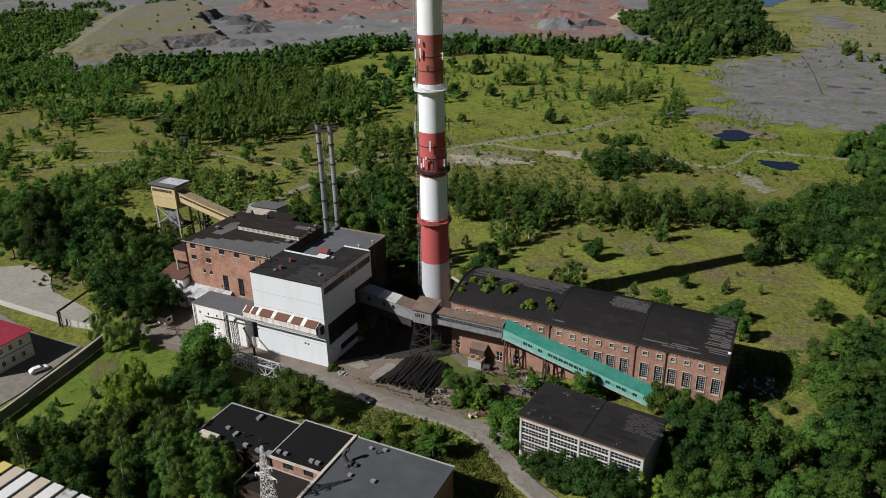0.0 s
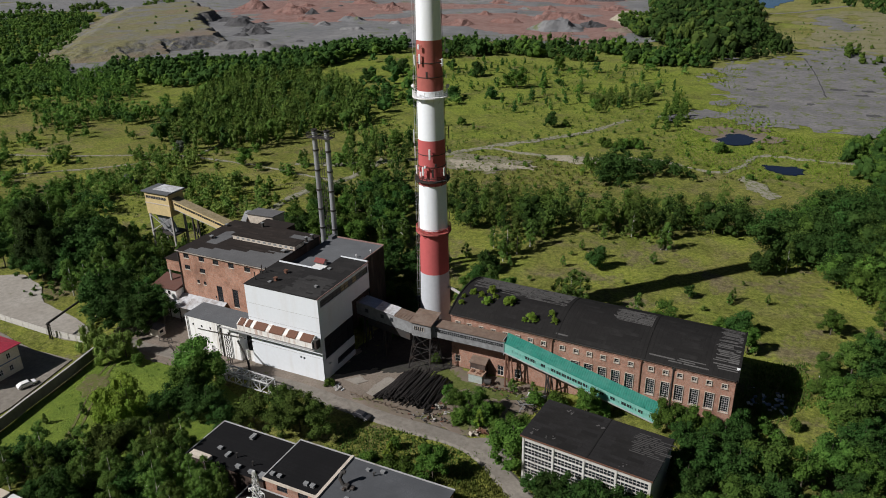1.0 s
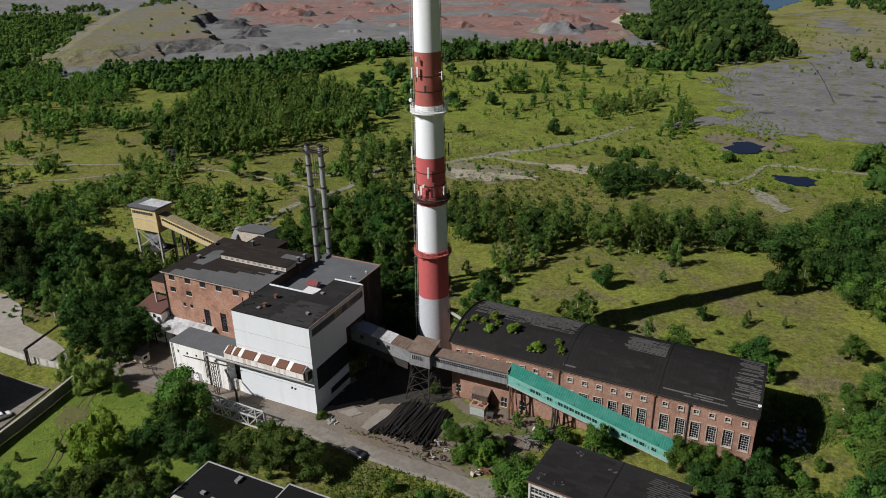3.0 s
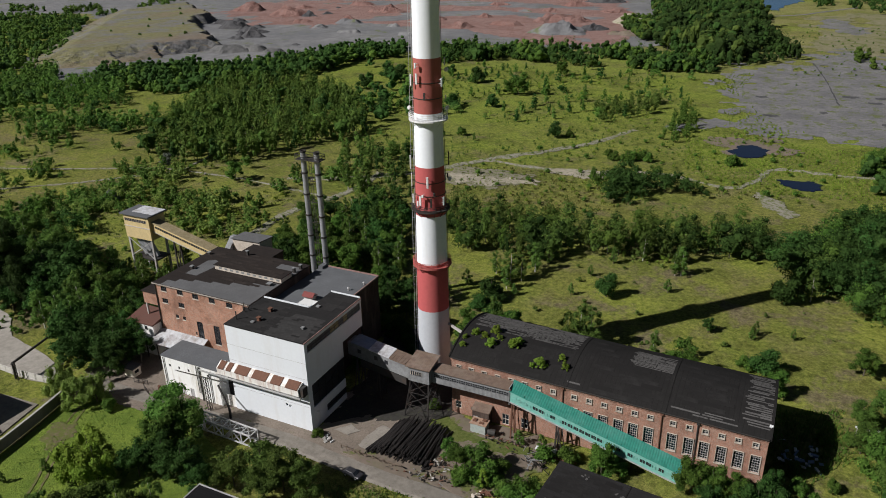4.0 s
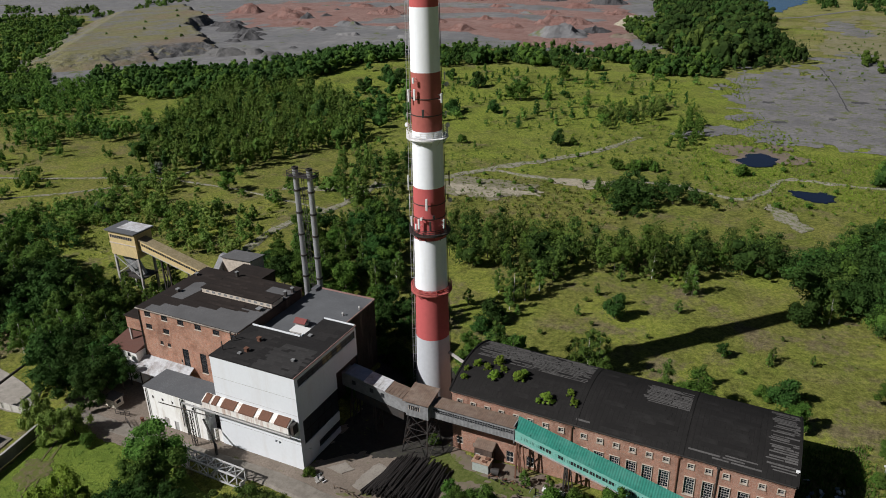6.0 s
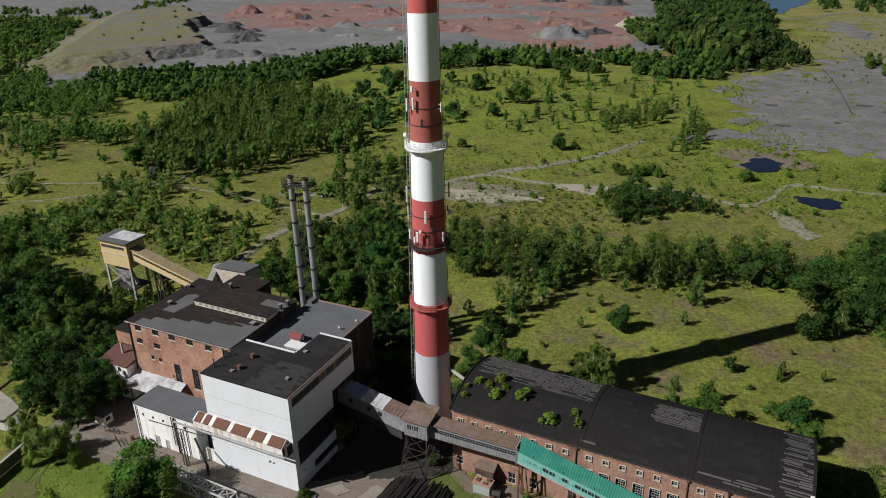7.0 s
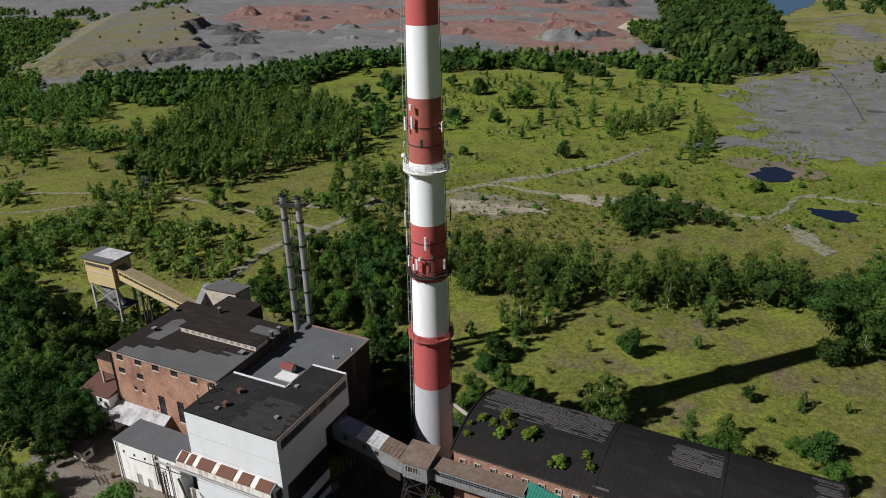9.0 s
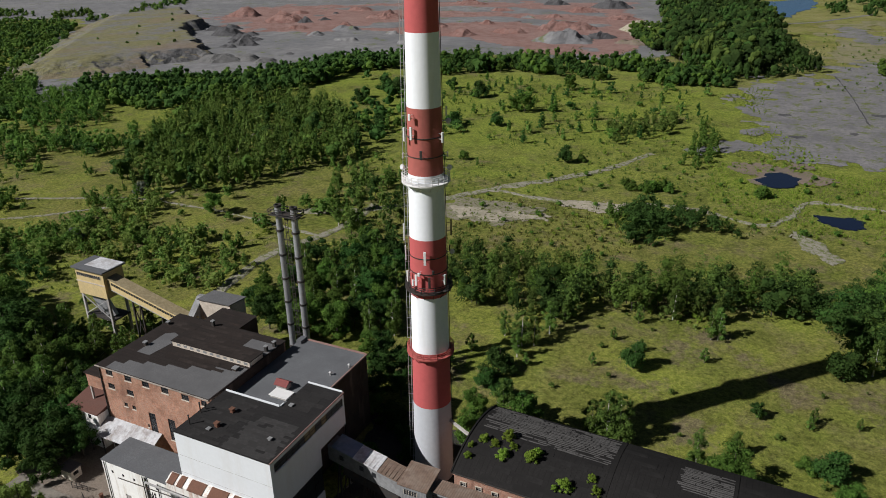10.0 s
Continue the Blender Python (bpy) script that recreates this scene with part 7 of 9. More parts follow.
def lattice_pylon():
    root = thing("lattice_pylon", -72.7, 76.2, 0, "pale galvanised lattice pylon standing over the workshops", "pylon")
    bm = bmesh.new()
    H, w0, w1 = 20.0, 1.7, 0.16
    def corner(k, z):
        w = w0 + (w1 - w0) * z / H
        return ((-w, -w), (w, -w), (w, w), (-w, w))[k]
    for k in range(4):
        beam(bm, (*corner(k, 0), 0), (*corner(k, H), H), 0.1)
    n = 12
    for j in range(n):
        z0, z1 = H * (1 - (1 - j / n) ** 1.25), H * (1 - (1 - (j + 1) / n) ** 1.25)
        z0, z1 = H * j / n, H * (j + 1) / n
        for k in range(4):
            beam(bm, (*corner(k, z0), z0), (*corner((k + 1) % 4, z1), z1), 0.055)
            beam(bm, (*corner((k + 1) % 4, z0), z0), (*corner(k, z1), z1), 0.055)
            beam(bm, (*corner(k, z1), z1), (*corner((k + 1) % 4, z1), z1), 0.055)
    part("mast", bm, WHITE_IRON, root)
    for z, reach in ((13.4, 2.3), (15.6, 1.6)):
        arm = bmesh.new()
        for s in (-1, 1):
            beam(arm, (s * 0.3, -0.3, z), (s * reach, 0, z + 0.25), 0.1)
            beam(arm, (s * 0.3, 0.3, z), (s * reach, 0, z + 0.25), 0.1)
            beam(arm, (s * 0.25, 0, z + 0.9), (s * reach, 0, z + 0.25), 0.1)
            tube(arm, (s * reach, 0, z + 0.25), (s * reach, 0, z - 0.5), 0.09, 0.09, 6)
        part("arm", arm, WHITE_IRON, root)


lattice_pylon()


def storage_boxes():
    tones = [("yellow", YELLOW_SHEET), ("cream", CREAM_SHEET), ("white", WHITE_SHEET), ("cream", CREAM_SHEET), ("white", WHITE_SHEET), ("pale grey", TIN), ("white", WHITE_SHEET), ("cream", CREAM_SHEET)]
    for k, (tone, material) in enumerate(tones):
        x = -133.0 + k * 3.75
        root = thing("storage_box", x + 1.4, 61, 0, tone + " topped long storage box in a row", "container", "row of storage boxes")
        part("body", boxes((-1.35, 1.35, -6.0, 6.0, 0.15, 2.8)), GREY_SHEET, root)
        part("roof", bevelled(boxes((-1.45, 1.45, -6.1, 6.1, 2.8, 3.0)), 0.04), material, root)
        part("door", boxes((-1.2, 1.2, 6.0, 6.06, 0.3, 2.6)), PAINTED_STEEL, root)
        part("skid", boxes((-1.2, 1.2, -5.8, 5.8, 0, 0.15)), DARK_IRON, root)
    wall = thing("boundary_wall", -104.2, 64, 0, "low pale boundary wall by the storage boxes", "wall")
    part("wall", boxes((-4.2, 8, 2.6, 2.95, 0, 1.6)), CONCRETE, wall)


storage_boxes()


def utility_pole(x, y, h):
    root = thing("utility_pole", x, y, 0, "bleached wooden utility pole", "pole")
    bm = bmesh.new()
    tube(bm, (0, 0, 0), (0.15, 0.1, h), 0.17, 0.11, 8)
    part("pole", bm, BIRCH_BARK, root)


utility_pole(-99.0, 75.8, 7.8)


# ---- pile of old poles and the yard's litter ----
def log_pile():
    root = thing("log_pile", -73.5, 131.8, 0, "great heap of black tarred poles laid side by side", "log pile")
    rng = random.Random(8)
    kinds = []
    for length, r in ((11.5, 0.2), (10.2, 0.17), (9.0, 0.22), (12.4, 0.16)):
        bm = bmesh.new()
        tube(bm, (0, -length / 2, 0), (0, length / 2, 0), r, r * 0.8, 7)
        kinds.append(mesh_of("log", bm))
    for k in range(230):
        u = rng.uniform(-1, 1)
        high = max(0.0, 1 - u * u) * 2.7
        z = 0.2 + rng.random() ** 0.5 * high
        ob = place("log", kinds[k % 4], DARK_WOOD if rng.random() < 0.88 else RUST, root, at=(u * 6.6 + 0.4, rng.uniform(-0.9, 0.9) + 0.12 * u, z), turn=rng.gauss(-2 + u * 4, 2.6))
        ob.rotation_euler.x = rng.gauss(0, 0.03)
    fence = thing("rail_fence", -82.2, 124.6, 0, "broken brown timber rail fence at the pile's foot", "fence")
    bm = bmesh.new()
    for k in range(9):
        x = -4 + k * 1.6
        beam(bm, (x, rng.uniform(-0.2, 0.2) - 0.09 * k, 0), (x + rng.uniform(-0.2, 0.2), -0.09 * k, 1.2), 0.14)
        beam(bm, (x, -0.09 * k, rng.uniform(0.6, 1.0)), (x + 1.7, -0.09 * k - 0.09, rng.uniform(0.3, 1.0)), 0.1)
        if rng.random() < 0.6:
            beam(bm, (x, 0.4, 0.1), (x + 2.2, -0.6, rng.uniform(0.2, 0.9)), 0.1)
    part("rail", bm, weathered("old_timber", (0.16, 0.12, 0.09), (0.08, 0.06, 0.05)), fence)


log_pile()


def litter(name, label, cx, cy, spread, count, materials, size, seed, flat=0.4):
    """A loose heap of broken slabs, boards and bars."""
    rng = random.Random(seed)
    root = thing(name, cx, cy, 0, label, "debris")
    for i, material in enumerate(materials):
        bm = bmesh.new()
        for _ in range(count // len(materials)):
            x, y = rng.gauss(0, spread[0]), rng.gauss(0, spread[1])
            w, d, h = (rng.uniform(0.3, 1.0) * s for s in size)
            m = Matrix.Translation((x, y, 0.05 + rng.random() * flat)) @ Euler((rng.gauss(0, 0.35), rng.gauss(0, 0.35), rng.uniform(0, 6.3))).to_matrix().to_4x4() @ Matrix.Diagonal((w, d, h, 1))
            bmesh.ops.create_cube(bm, size=1.0, matrix=m)
        tagged(part("piece", bm, material, root), kind="stuff")
    return root


litter("rubble_heap", "pale broken concrete and scrap beside the poles", -64.8, 127.6, (1.6, 2.6), 50, (CONCRETE, DARK_WOOD, RUST, DARK_WOOD), (0.8, 0.4, 0.3), 21, 0.8)
litter("rubble_heap", "rusty scrap and boards along the road edge", -66.0, 123.6, (4.0, 0.8), 50, (RUST, DARK_WOOD, DARK_IRON, GREY_SHEET), (1.0, 0.2, 0.2), 22)
litter("rubble_heap", "white sacks and scrap by the gate", -91.2, 126.0, (1.0, 0.5), 16, (ANTENNA, CONCRETE), (1.0, 0.6, 0.4), 23)
ragged("bare_earth", [(-86, 123.2), (-81, 129), (-66, 130), (-60, 126), (-57, 122.8), (-66, 122.0), (-76, 122.2)], 0.075, BROWN_EARTH, "trodden earth and grit along the stacked poles", 64, 0.5, 1.0, 4.0)
ragged("grass_strip", [(-77, 137.8), (-73, 138.6), (-66, 136.0), (-59, 138.6), (-56, 136.4), (-49, 139.4), (-50, 141.4), (-60, 141.2), (-66, 140.0), (-70, 143.4), (-76, 141.0)], 0.1, WEEDY, "green weeds between poles and hall", 65, 0.5, 1.4, 4.0)
patch("concrete_slab", [(-91.5, 129.2), (-88.5, 133.0), (-85.2, 131.2), (-87, 128.0)], 0.14, SLAB, "pale cracked concrete slab in the yard", 61, 0.7, 0.5)
patch("concrete_slab", [(-83.0, 126.8), (-81.8, 134.5), (-79.9, 134.5), (-80.9, 126.6)], 0.13, SLAB, "pale concrete strip by the stacked poles", 62, 0.7, 0.5)
litter("scrap_heap", "tangle of grey poles and twisted scrap", -47.6, 136.8, (1.5, 1.7), 34, (GREY_SHEET, DARK_WOOD, DARK_WOOD), (3.0, 0.2, 0.2), 25, 1.4)
litter("scrap_heap", "rusty machine scrap below the conveyor", -55.5, 140.5, (2.6, 1.8), 40, (RUST, DARK_IRON, DARK_WOOD), (1.1, 0.25, 0.25), 26, 0.8)
litter("scrap_heap", "white and blue scrap in the shade of the hall", 3.0, 160.5, (2.5, 2.0), 30, (ANTENNA, BLUE_TIN), (1.6, 1.0, 0.4), 27, 0.6)
litter("scrap_heap", "rusty troughs under the conveyor", -41.8, 139.8, (1.2, 0.8), 14, (RUST,), (1.6, 0.7, 0.5), 28, 0.5)
litter("rubble_heap", "brown boards stacked by the weeds", -52.6, 123.9, (0.9, 0.5), 16, (RUST, STONE_TRIM), (1.6, 0.3, 0.9), 29, 0.8)


def yard_things():
    shed = thing("tool_shed", -61.6, 142.3, 0, "pale blue-green sheet shed with a brick-littered roof", "shed")
    part("body", boxes((-1.7, 1.8, -1.2, 1.0, 0, 2.3)), weathered("pale_green_sheet", (0.33, 0.37, 0.35), (0.25, 0.2, 0.16), 0.7, 0.6, 2.0, 0.5), shed)
    part("roof", boxes((-1.9, 2.0, -1.4, 1.1, 2.3, 2.45)), weathered("litter_roof", (0.32, 0.2, 0.14), (0.4, 0.36, 0.3), 0.9, 0.9, 2.0, 0.8), shed)
    for stack in ((-1.4, -0.6, -0.6, 0.4, 2.45, 2.65), (0.2, 1.2, -0.9, -0.25, 2.45, 2.6), (0.6, 1.5, 0.1, 0.7, 2.45, 2.75)):
        part("brick_stack", boxes(stack), RUST, shed)
    low = thing("lean_to_shed", -62.2, 144.9, 0, "brown brick lean-to against the hall", "shed")
    part("wall", boxes((-1.9, 2.0, -0.9, 1.15, 0, 3.6)), DARKBRICK, low)
    bm = bmesh.new()
    extruded(bm, [(-1.1, 3.55), (-1.1, 3.7), (1.15, 4.5), (1.15, 3.61)], -2.1, 2.2)
    part("roof", bm, BROWN_SHEET, low)
    part("door", boxes((-1.6, -0.6, -0.96, -0.9, 0, 2.1)), PAINTED_STEEL, low)
    tank = thing("scrap_drum", -58.6, 141.6, 0, "dark rusty drum with loose hoses", "drum")
    bm = bmesh.new()
    tube(bm, (-0.8, 0, 0.8), (0.9, 0.2, 0.8), 0.75, 0.75, 14)
    part("drum", bm, DARK_IRON, tank)
    bm = boxes((-0.9, 0.9, -0.6, 0.6, 0, 0.2))
    part("cradle", bm, RUST, tank)
    trough = thing("white_trailer", -46.0, 141.2, 0, "pale flat trailer body lying by the hall", "trailer")
    part("bed", bevelled(boxes((-2.2, 2.2, -0.7, 0.7, 0.5, 0.8)), 0.05), ANTENNA, trough)
    for x in (-1.5, 1.5):
        bm = bmesh.new()
        tube(bm, (x, -0.8, 0.35), (x, 0.8, 0.35), 0.35, 0.35, 12)
        part("wheel", bm, RUBBER, trough)
    bar = thing("rail_stub", 14.7, 174.3, 0, "weathered white plank barrier among the trees", "barrier")
    part("plank", boxes((-2.4, 2.4, -0.12, 0.12, 1.6, 1.95)), ANTENNA, bar)
    for x in (-2.0, 2.0):
        part("post", boxes((x - 0.08, x + 0.08, -0.08, 0.08, 0, 1.6)), CONCRETE, bar)


yard_things()


def car(x, y, turn, paint, label, van=False):
    root = thing("car", x, y, 0, label, "car", turn=turn)
    L, W, H = (5.0, 1.9, 1.9) if van else (4.3, 1.75, 1.42)
    bm = bmesh.new()
    side = [(-L / 2, 0.35), (L / 2, 0.35), (L / 2, 0.75), (L / 2 - 0.15, 0.85), (L / 2 - 1.0, 0.95), (L / 2 - 1.7, H), (-L / 2 + 0.9, H), (-L / 2 + 0.15, 0.98), (-L / 2, 0.8)]
    one = [bm.verts.new((u, -W / 2 + (0.16 if z > 1.0 else 0), z)) for u, z in side]
    two = [bm.verts.new((u, W / 2 - (0.16 if z > 1.0 else 0), z)) for u, z in side]
    bm.faces.new(one)
    bm.faces.new(list(reversed(two)))
    for i in range(len(side)):
        j = (i + 1) % len(side)
        bm.faces.new((one[i], two[i], two[j], one[j]))
    bmesh.ops.recalc_face_normals(bm, faces=bm.faces)
    body = part("body", bevelled(bm, 0.06), paint, root)
    g = bmesh.new()
    prism(g, [(L / 2 - 1.55, -W / 2 + 0.2), (L / 2 - 1.0, -W / 2 + 0.16), (L / 2 - 1.0, W / 2 - 0.16), (L / 2 - 1.55, W / 2 - 0.2)], lambda u, v: 1.0 if u > L / 2 - 1.2 else H - 0.12, lambda u, v: 1.03 if u > L / 2 - 1.2 else H - 0.06)
    part("windscreen", g, DARK_GLASS, body)
    for s in (-1, 1):
        part("side_window", boxes((-L / 2 + 0.9, L / 2 - 1.7, s * (W / 2 - 0.13), s * (W / 2 - 0.06), 1.02, H - 0.15)), DARK_GLASS, body)
    for u in (-L / 2 + 0.8, L / 2 - 0.85):
        for s in (-1, 1):
            w = bmesh.new()
            tube(w, (u, s * (W / 2 - 0.2), 0.32), (u, s * (W / 2 + 0.02), 0.32), 0.32, 0.32, 14)
            tyre = part("wheel", w, RUBBER, root)
            rim = bmesh.new()
            tube(rim, (u, s * (W / 2 + 0.0), 0.32), (u, s * (W / 2 + 0.03), 0.32), 0.19, 0.19, 10)
            part("rim", rim, ANTENNA, tyre)


car(-160.5, 95.4, 72, CAR_WHITE, "white car parked beside the concrete wall")
car(-79.2, 118.2, -8, CAR_DARK, "dark car parked on the road's edge")


def yard_gate(x, y, length, turn):
    root = thing("gate", x, y, 0, "dark tubular yard gate standing open", "gate", turn=turn)
    bm = bmesh.new()
    for z in (0.25, 0.8, 1.4):
        beam(bm, (0, 0, z), (length, 0, z), 0.08)
    for k in range(4):
        beam(bm, (length * k / 3, 0, 0), (length * k / 3, 0, 1.5), 0.1)
    beam(bm, (0, 0, 0.25), (length, 0, 1.4), 0.06)
    part("gate_frame", bm, DARK_IRON, root)


yard_gate(-146.6, 124.6, 4.0, 8)
yard_gate(-142.0, 123.4, 3.2, -25)
barrel = thing("barrel", -138.6, 125.0, 0, "rusty red oil barrel by the annex wall", "barrel")
bm = bmesh.new()
tube(bm, (0, 0, 0), (0, 0, 1.0), 0.4, 0.4, 14)
part("drum", bm, RUST, barrel)
bm = bmesh.new()
ring_slab(bm, 0, 0, 0.36, 0.44, 0.98, 1.05, 14)
part("rim", bm, RUST, barrel)


# ---- trees and growth ----
def leaf_quads(rng, blobs, count, size, droop=0.0, sides=4):
    """Corners of many small ragged leaf clumps over a set of lobes (x, y, z, rx, rz)."""
    blobs = np.array(blobs, float)
    area = blobs[:, 3] * (blobs[:, 3] + blobs[:, 4])
    pick = rng.choice(len(blobs), count, p=area / area.sum())
    b = blobs[pick]
    way = rng.normal(size=(count, 3))
    way /= np.linalg.norm(way, axis=1)[:, None]
    way[:, 2] = np.where(way[:, 2] < -0.35, -way[:, 2] * 0.8, way[:, 2])
    depth = 1.12 - 0.5 * rng.random(count) ** 1.3 + 0.16 * np.maximum(rng.normal(size=count), 0)
    centre = b[:, :3] + way * np.stack([b[:, 3], b[:, 3], b[:, 4]], 1) * depth[:, None]
    centre[:, 2] -= droop * rng.random(count)
    normal = way + rng.normal(size=(count, 3)) * 0.42 + (0, 0, 0.15)
    normal /= np.linalg.norm(normal, axis=1)[:, None]
    spin = rng.normal(size=(count, 3))
    u = np.cross(normal, spin)
    u /= np.linalg.norm(u, axis=1)[:, None] + 1e-9
    v = np.cross(normal, u)
    s = size * (0.55 + 0.8 * rng.random(count))[:, None]
    corners = []
    for a, c in ((-0.5, -0.25), (0.15, -0.55), (0.55, 0.2), (-0.1, 0.55)) if sides == 4 else ((-0.6, -0.4), (0.6, -0.3), (0.05, 0.7)):
        k = 0.75 + 0.5 * rng.random((count, 1))
        corners.append(centre + (u * a + v * c) * s * k + normal * s * 0.16 * rng.normal(size=(count, 1)))
    return np.stack(corners, 1).reshape(-1, 3)


def core_lobes(rng, blobs, shrink=0.72, fine=1):
    """The leafy masses under the outer leaves: a lumpy body for every lobe."""
    bm = bmesh.new()
    bmesh.ops.create_icosphere(bm, subdivisions=fine, radius=1.0)
    ball, sides = [tuple(p.co) for p in bm.verts], [tuple(q.index for q in f.verts) for f in bm.faces]
    bm.free()
    verts, faces = [], []
    for x, y, z, rx, rz in blobs:
        base = len(verts)
        for px, py, pz in ball:
            k = shrink * rng.uniform(0.78, 1.18)
            verts.append((x + px * rx * k, y + py * rx * k, z + pz * rz * k))
        faces += [tuple(q + base for q in f) for f in sides]
    return np.array(verts), faces


def lobes(kind, rng):
    """Lobes of a crown one unit high: (x, y, z, radius, half height)."""
    out = []
    if kind == "birch":
        for k in range(22):
            z = 0.14 + 0.8 * k / 21
            reach = 0.27 * math.sin(math.pi * min(1.0, 0.25 + 0.72 * z)) ** 0.8
            r = rng.uniform(0.05, 0.095) * (1.25 - 0.6 * z)
            a, off = k * 2.4 + rng.uniform(-0.6, 0.6), reach * rng.uniform(0.2, 0.9)
            out.append((math.cos(a) * off, math.sin(a) * off, z, r, r * 1.3))
    elif kind == "broad":
        out.append((0, 0, 0.52, 0.26, 0.3))
        for k in range(20):
            a, z = k * 2.4 + rng.uniform(-0.5, 0.5), 0.16 + 0.72 * rng.random()
            off = 0.36 * math.sin(math.pi * min(1.0, 0.18 + 0.74 * z)) * rng.uniform(0.75, 1.05)
            r = rng.uniform(0.08, 0.15)
            out.append((math.cos(a) * off, math.sin(a) * off, z, r, r * 0.9))
    elif kind == "bush":
        out.append((0, 0, 0.36, 0.36, 0.36))
        for k in range(16):
            a, z = k * 2.4 + rng.uniform(-0.5, 0.5), rng.uniform(0.1, 0.8)
            off = rng.uniform(0.3, 0.55) * (1.08 - z * 0.85)
            r = rng.uniform(0.1, 0.2)
            out.append((math.cos(a) * off, math.sin(a) * off, z, r, r))
    elif kind == "willow":
        for k in range(20):
            a, z = k * 2.4, rng.uniform(0.25, 0.86)
            off = rng.uniform(0.1, 0.45)
            r = rng.uniform(0.08, 0.15)
            out.append((math.cos(a) * off, math.sin(a) * off, z * (1 - off * 0.6), r, r * 1.9))
    elif kind == "spire":
        lean = rng.uniform(-0.06, 0.06)
        for k in range(14):
            z = 0.12 + 0.82 * k / 13
            env = 0.19 * math.sqrt(max(0.06, 1 - ((z - 0.48) / 0.54) ** 2))
            a, off = k * 2.4 + rng.uniform(-0.6, 0.6), env * rng.uniform(0.2, 0.75)
            r = env * rng.uniform(0.38, 0.62) + 0.012
            out.append((math.cos(a) * off + lean * z, math.sin(a) * off, z, r, r * 1.25))
    else:  # slim young tree
        for k in range(10):
            z = 0.12 + 0.8 * k / 9
            r = (0.13 * (1.05 - z) + 0.035) * rng.uniform(0.8, 1.2)
            a, off = rng.uniform(0, 6.3), rng.uniform(0.02, 0.1)
            out.append((math.cos(a) * off, math.sin(a) * off, z, r, r * 1.2))
    return out


def quads_mesh(name, corners, sides=4):
    n = len(corners) // sides
    faces = np.arange(n * sides).reshape(n, sides).tolist()
    verts = corners.tolist()
    mesh = bpy.data.meshes.new(name)
    mesh.from_pydata(verts, [], faces)
    return mesh


def crown_mesh(name, corners, core, core_faces, leaf):
    """Leaf clumps and the leafy masses within them, as one mesh."""
    n = len(corners) // 3
    mesh = bpy.data.meshes.new(name)
    mesh.from_pydata(corners.tolist() + np.asarray(core).tolist(), [], np.arange(n * 3).reshape(n, 3).tolist() + [tuple(v + 3 * n for v in f) for f in core_faces])
    mesh.materials.append(leaf)
    return mesh


def trunk_mesh(kind, rng, h):
    bm = bmesh.new()
    r = 0.016 * h + 0.05
    top = (rng.uniform(-0.03, 0.03) * h, rng.uniform(-0.03, 0.03) * h, h * 0.62)
    tube(bm, (0, 0, -0.4), (top[0] * 0.4, top[1] * 0.4, h * 0.3), r, r * 0.75, 8)
    tube(bm, (top[0] * 0.4, top[1] * 0.4, h * 0.3), top, r * 0.75, r * 0.4, 7)
    tube(bm, top, (top[0] * 1.3, top[1] * 1.3, h * 0.9), r * 0.4, r * 0.12, 6)
    for k in range(7 if kind != "birch" else 6):
        a, z = k * 2.4 + rng.uniform(-0.3, 0.3), h * rng.uniform(0.22, 0.66)
        reach = h * (0.3 if kind in ("broad", "bush", "willow") else 0.14) * rng.uniform(0.7, 1.1)
        base = Vector((0, 0, z * 0.9))
        tube(bm, base, base + Vector((math.cos(a) * reach, math.sin(a) * reach, reach * 0.75)), r * 0.35, r * 0.1, 5)
    return mesh_of("trunk", bm)


def make_tree(name, kind, h, leaves, size, leaf, label, bark, seed):
    """A pattern tree at the origin: trunk with limbs, and a crown of leaf clumps."""
    rng, nrng = random.Random(seed), np.random.default_rng(seed)
    blobs = [(x * h, y * h, z * h, rx * h, rz * h) for x, y, z, rx, rz in lobes(kind, rng)]
    root = thing(name, 0, 0, 0, label, "tree" if kind != "bush" else "bush")
    place("trunk", trunk_mesh(kind, rng, h), bark, root)
    corners = leaf_quads(nrng, blobs, int(leaves * 1.55), size * 0.7, 0.12 * h if kind == "willow" else 0, 3)
    inner = core_lobes(rng, blobs, 0.8 if kind != "birch" else 0.64, 1)
    place("crown", crown_mesh("crown", corners, inner[0], inner[1], leaf), leaf, root)
    return root


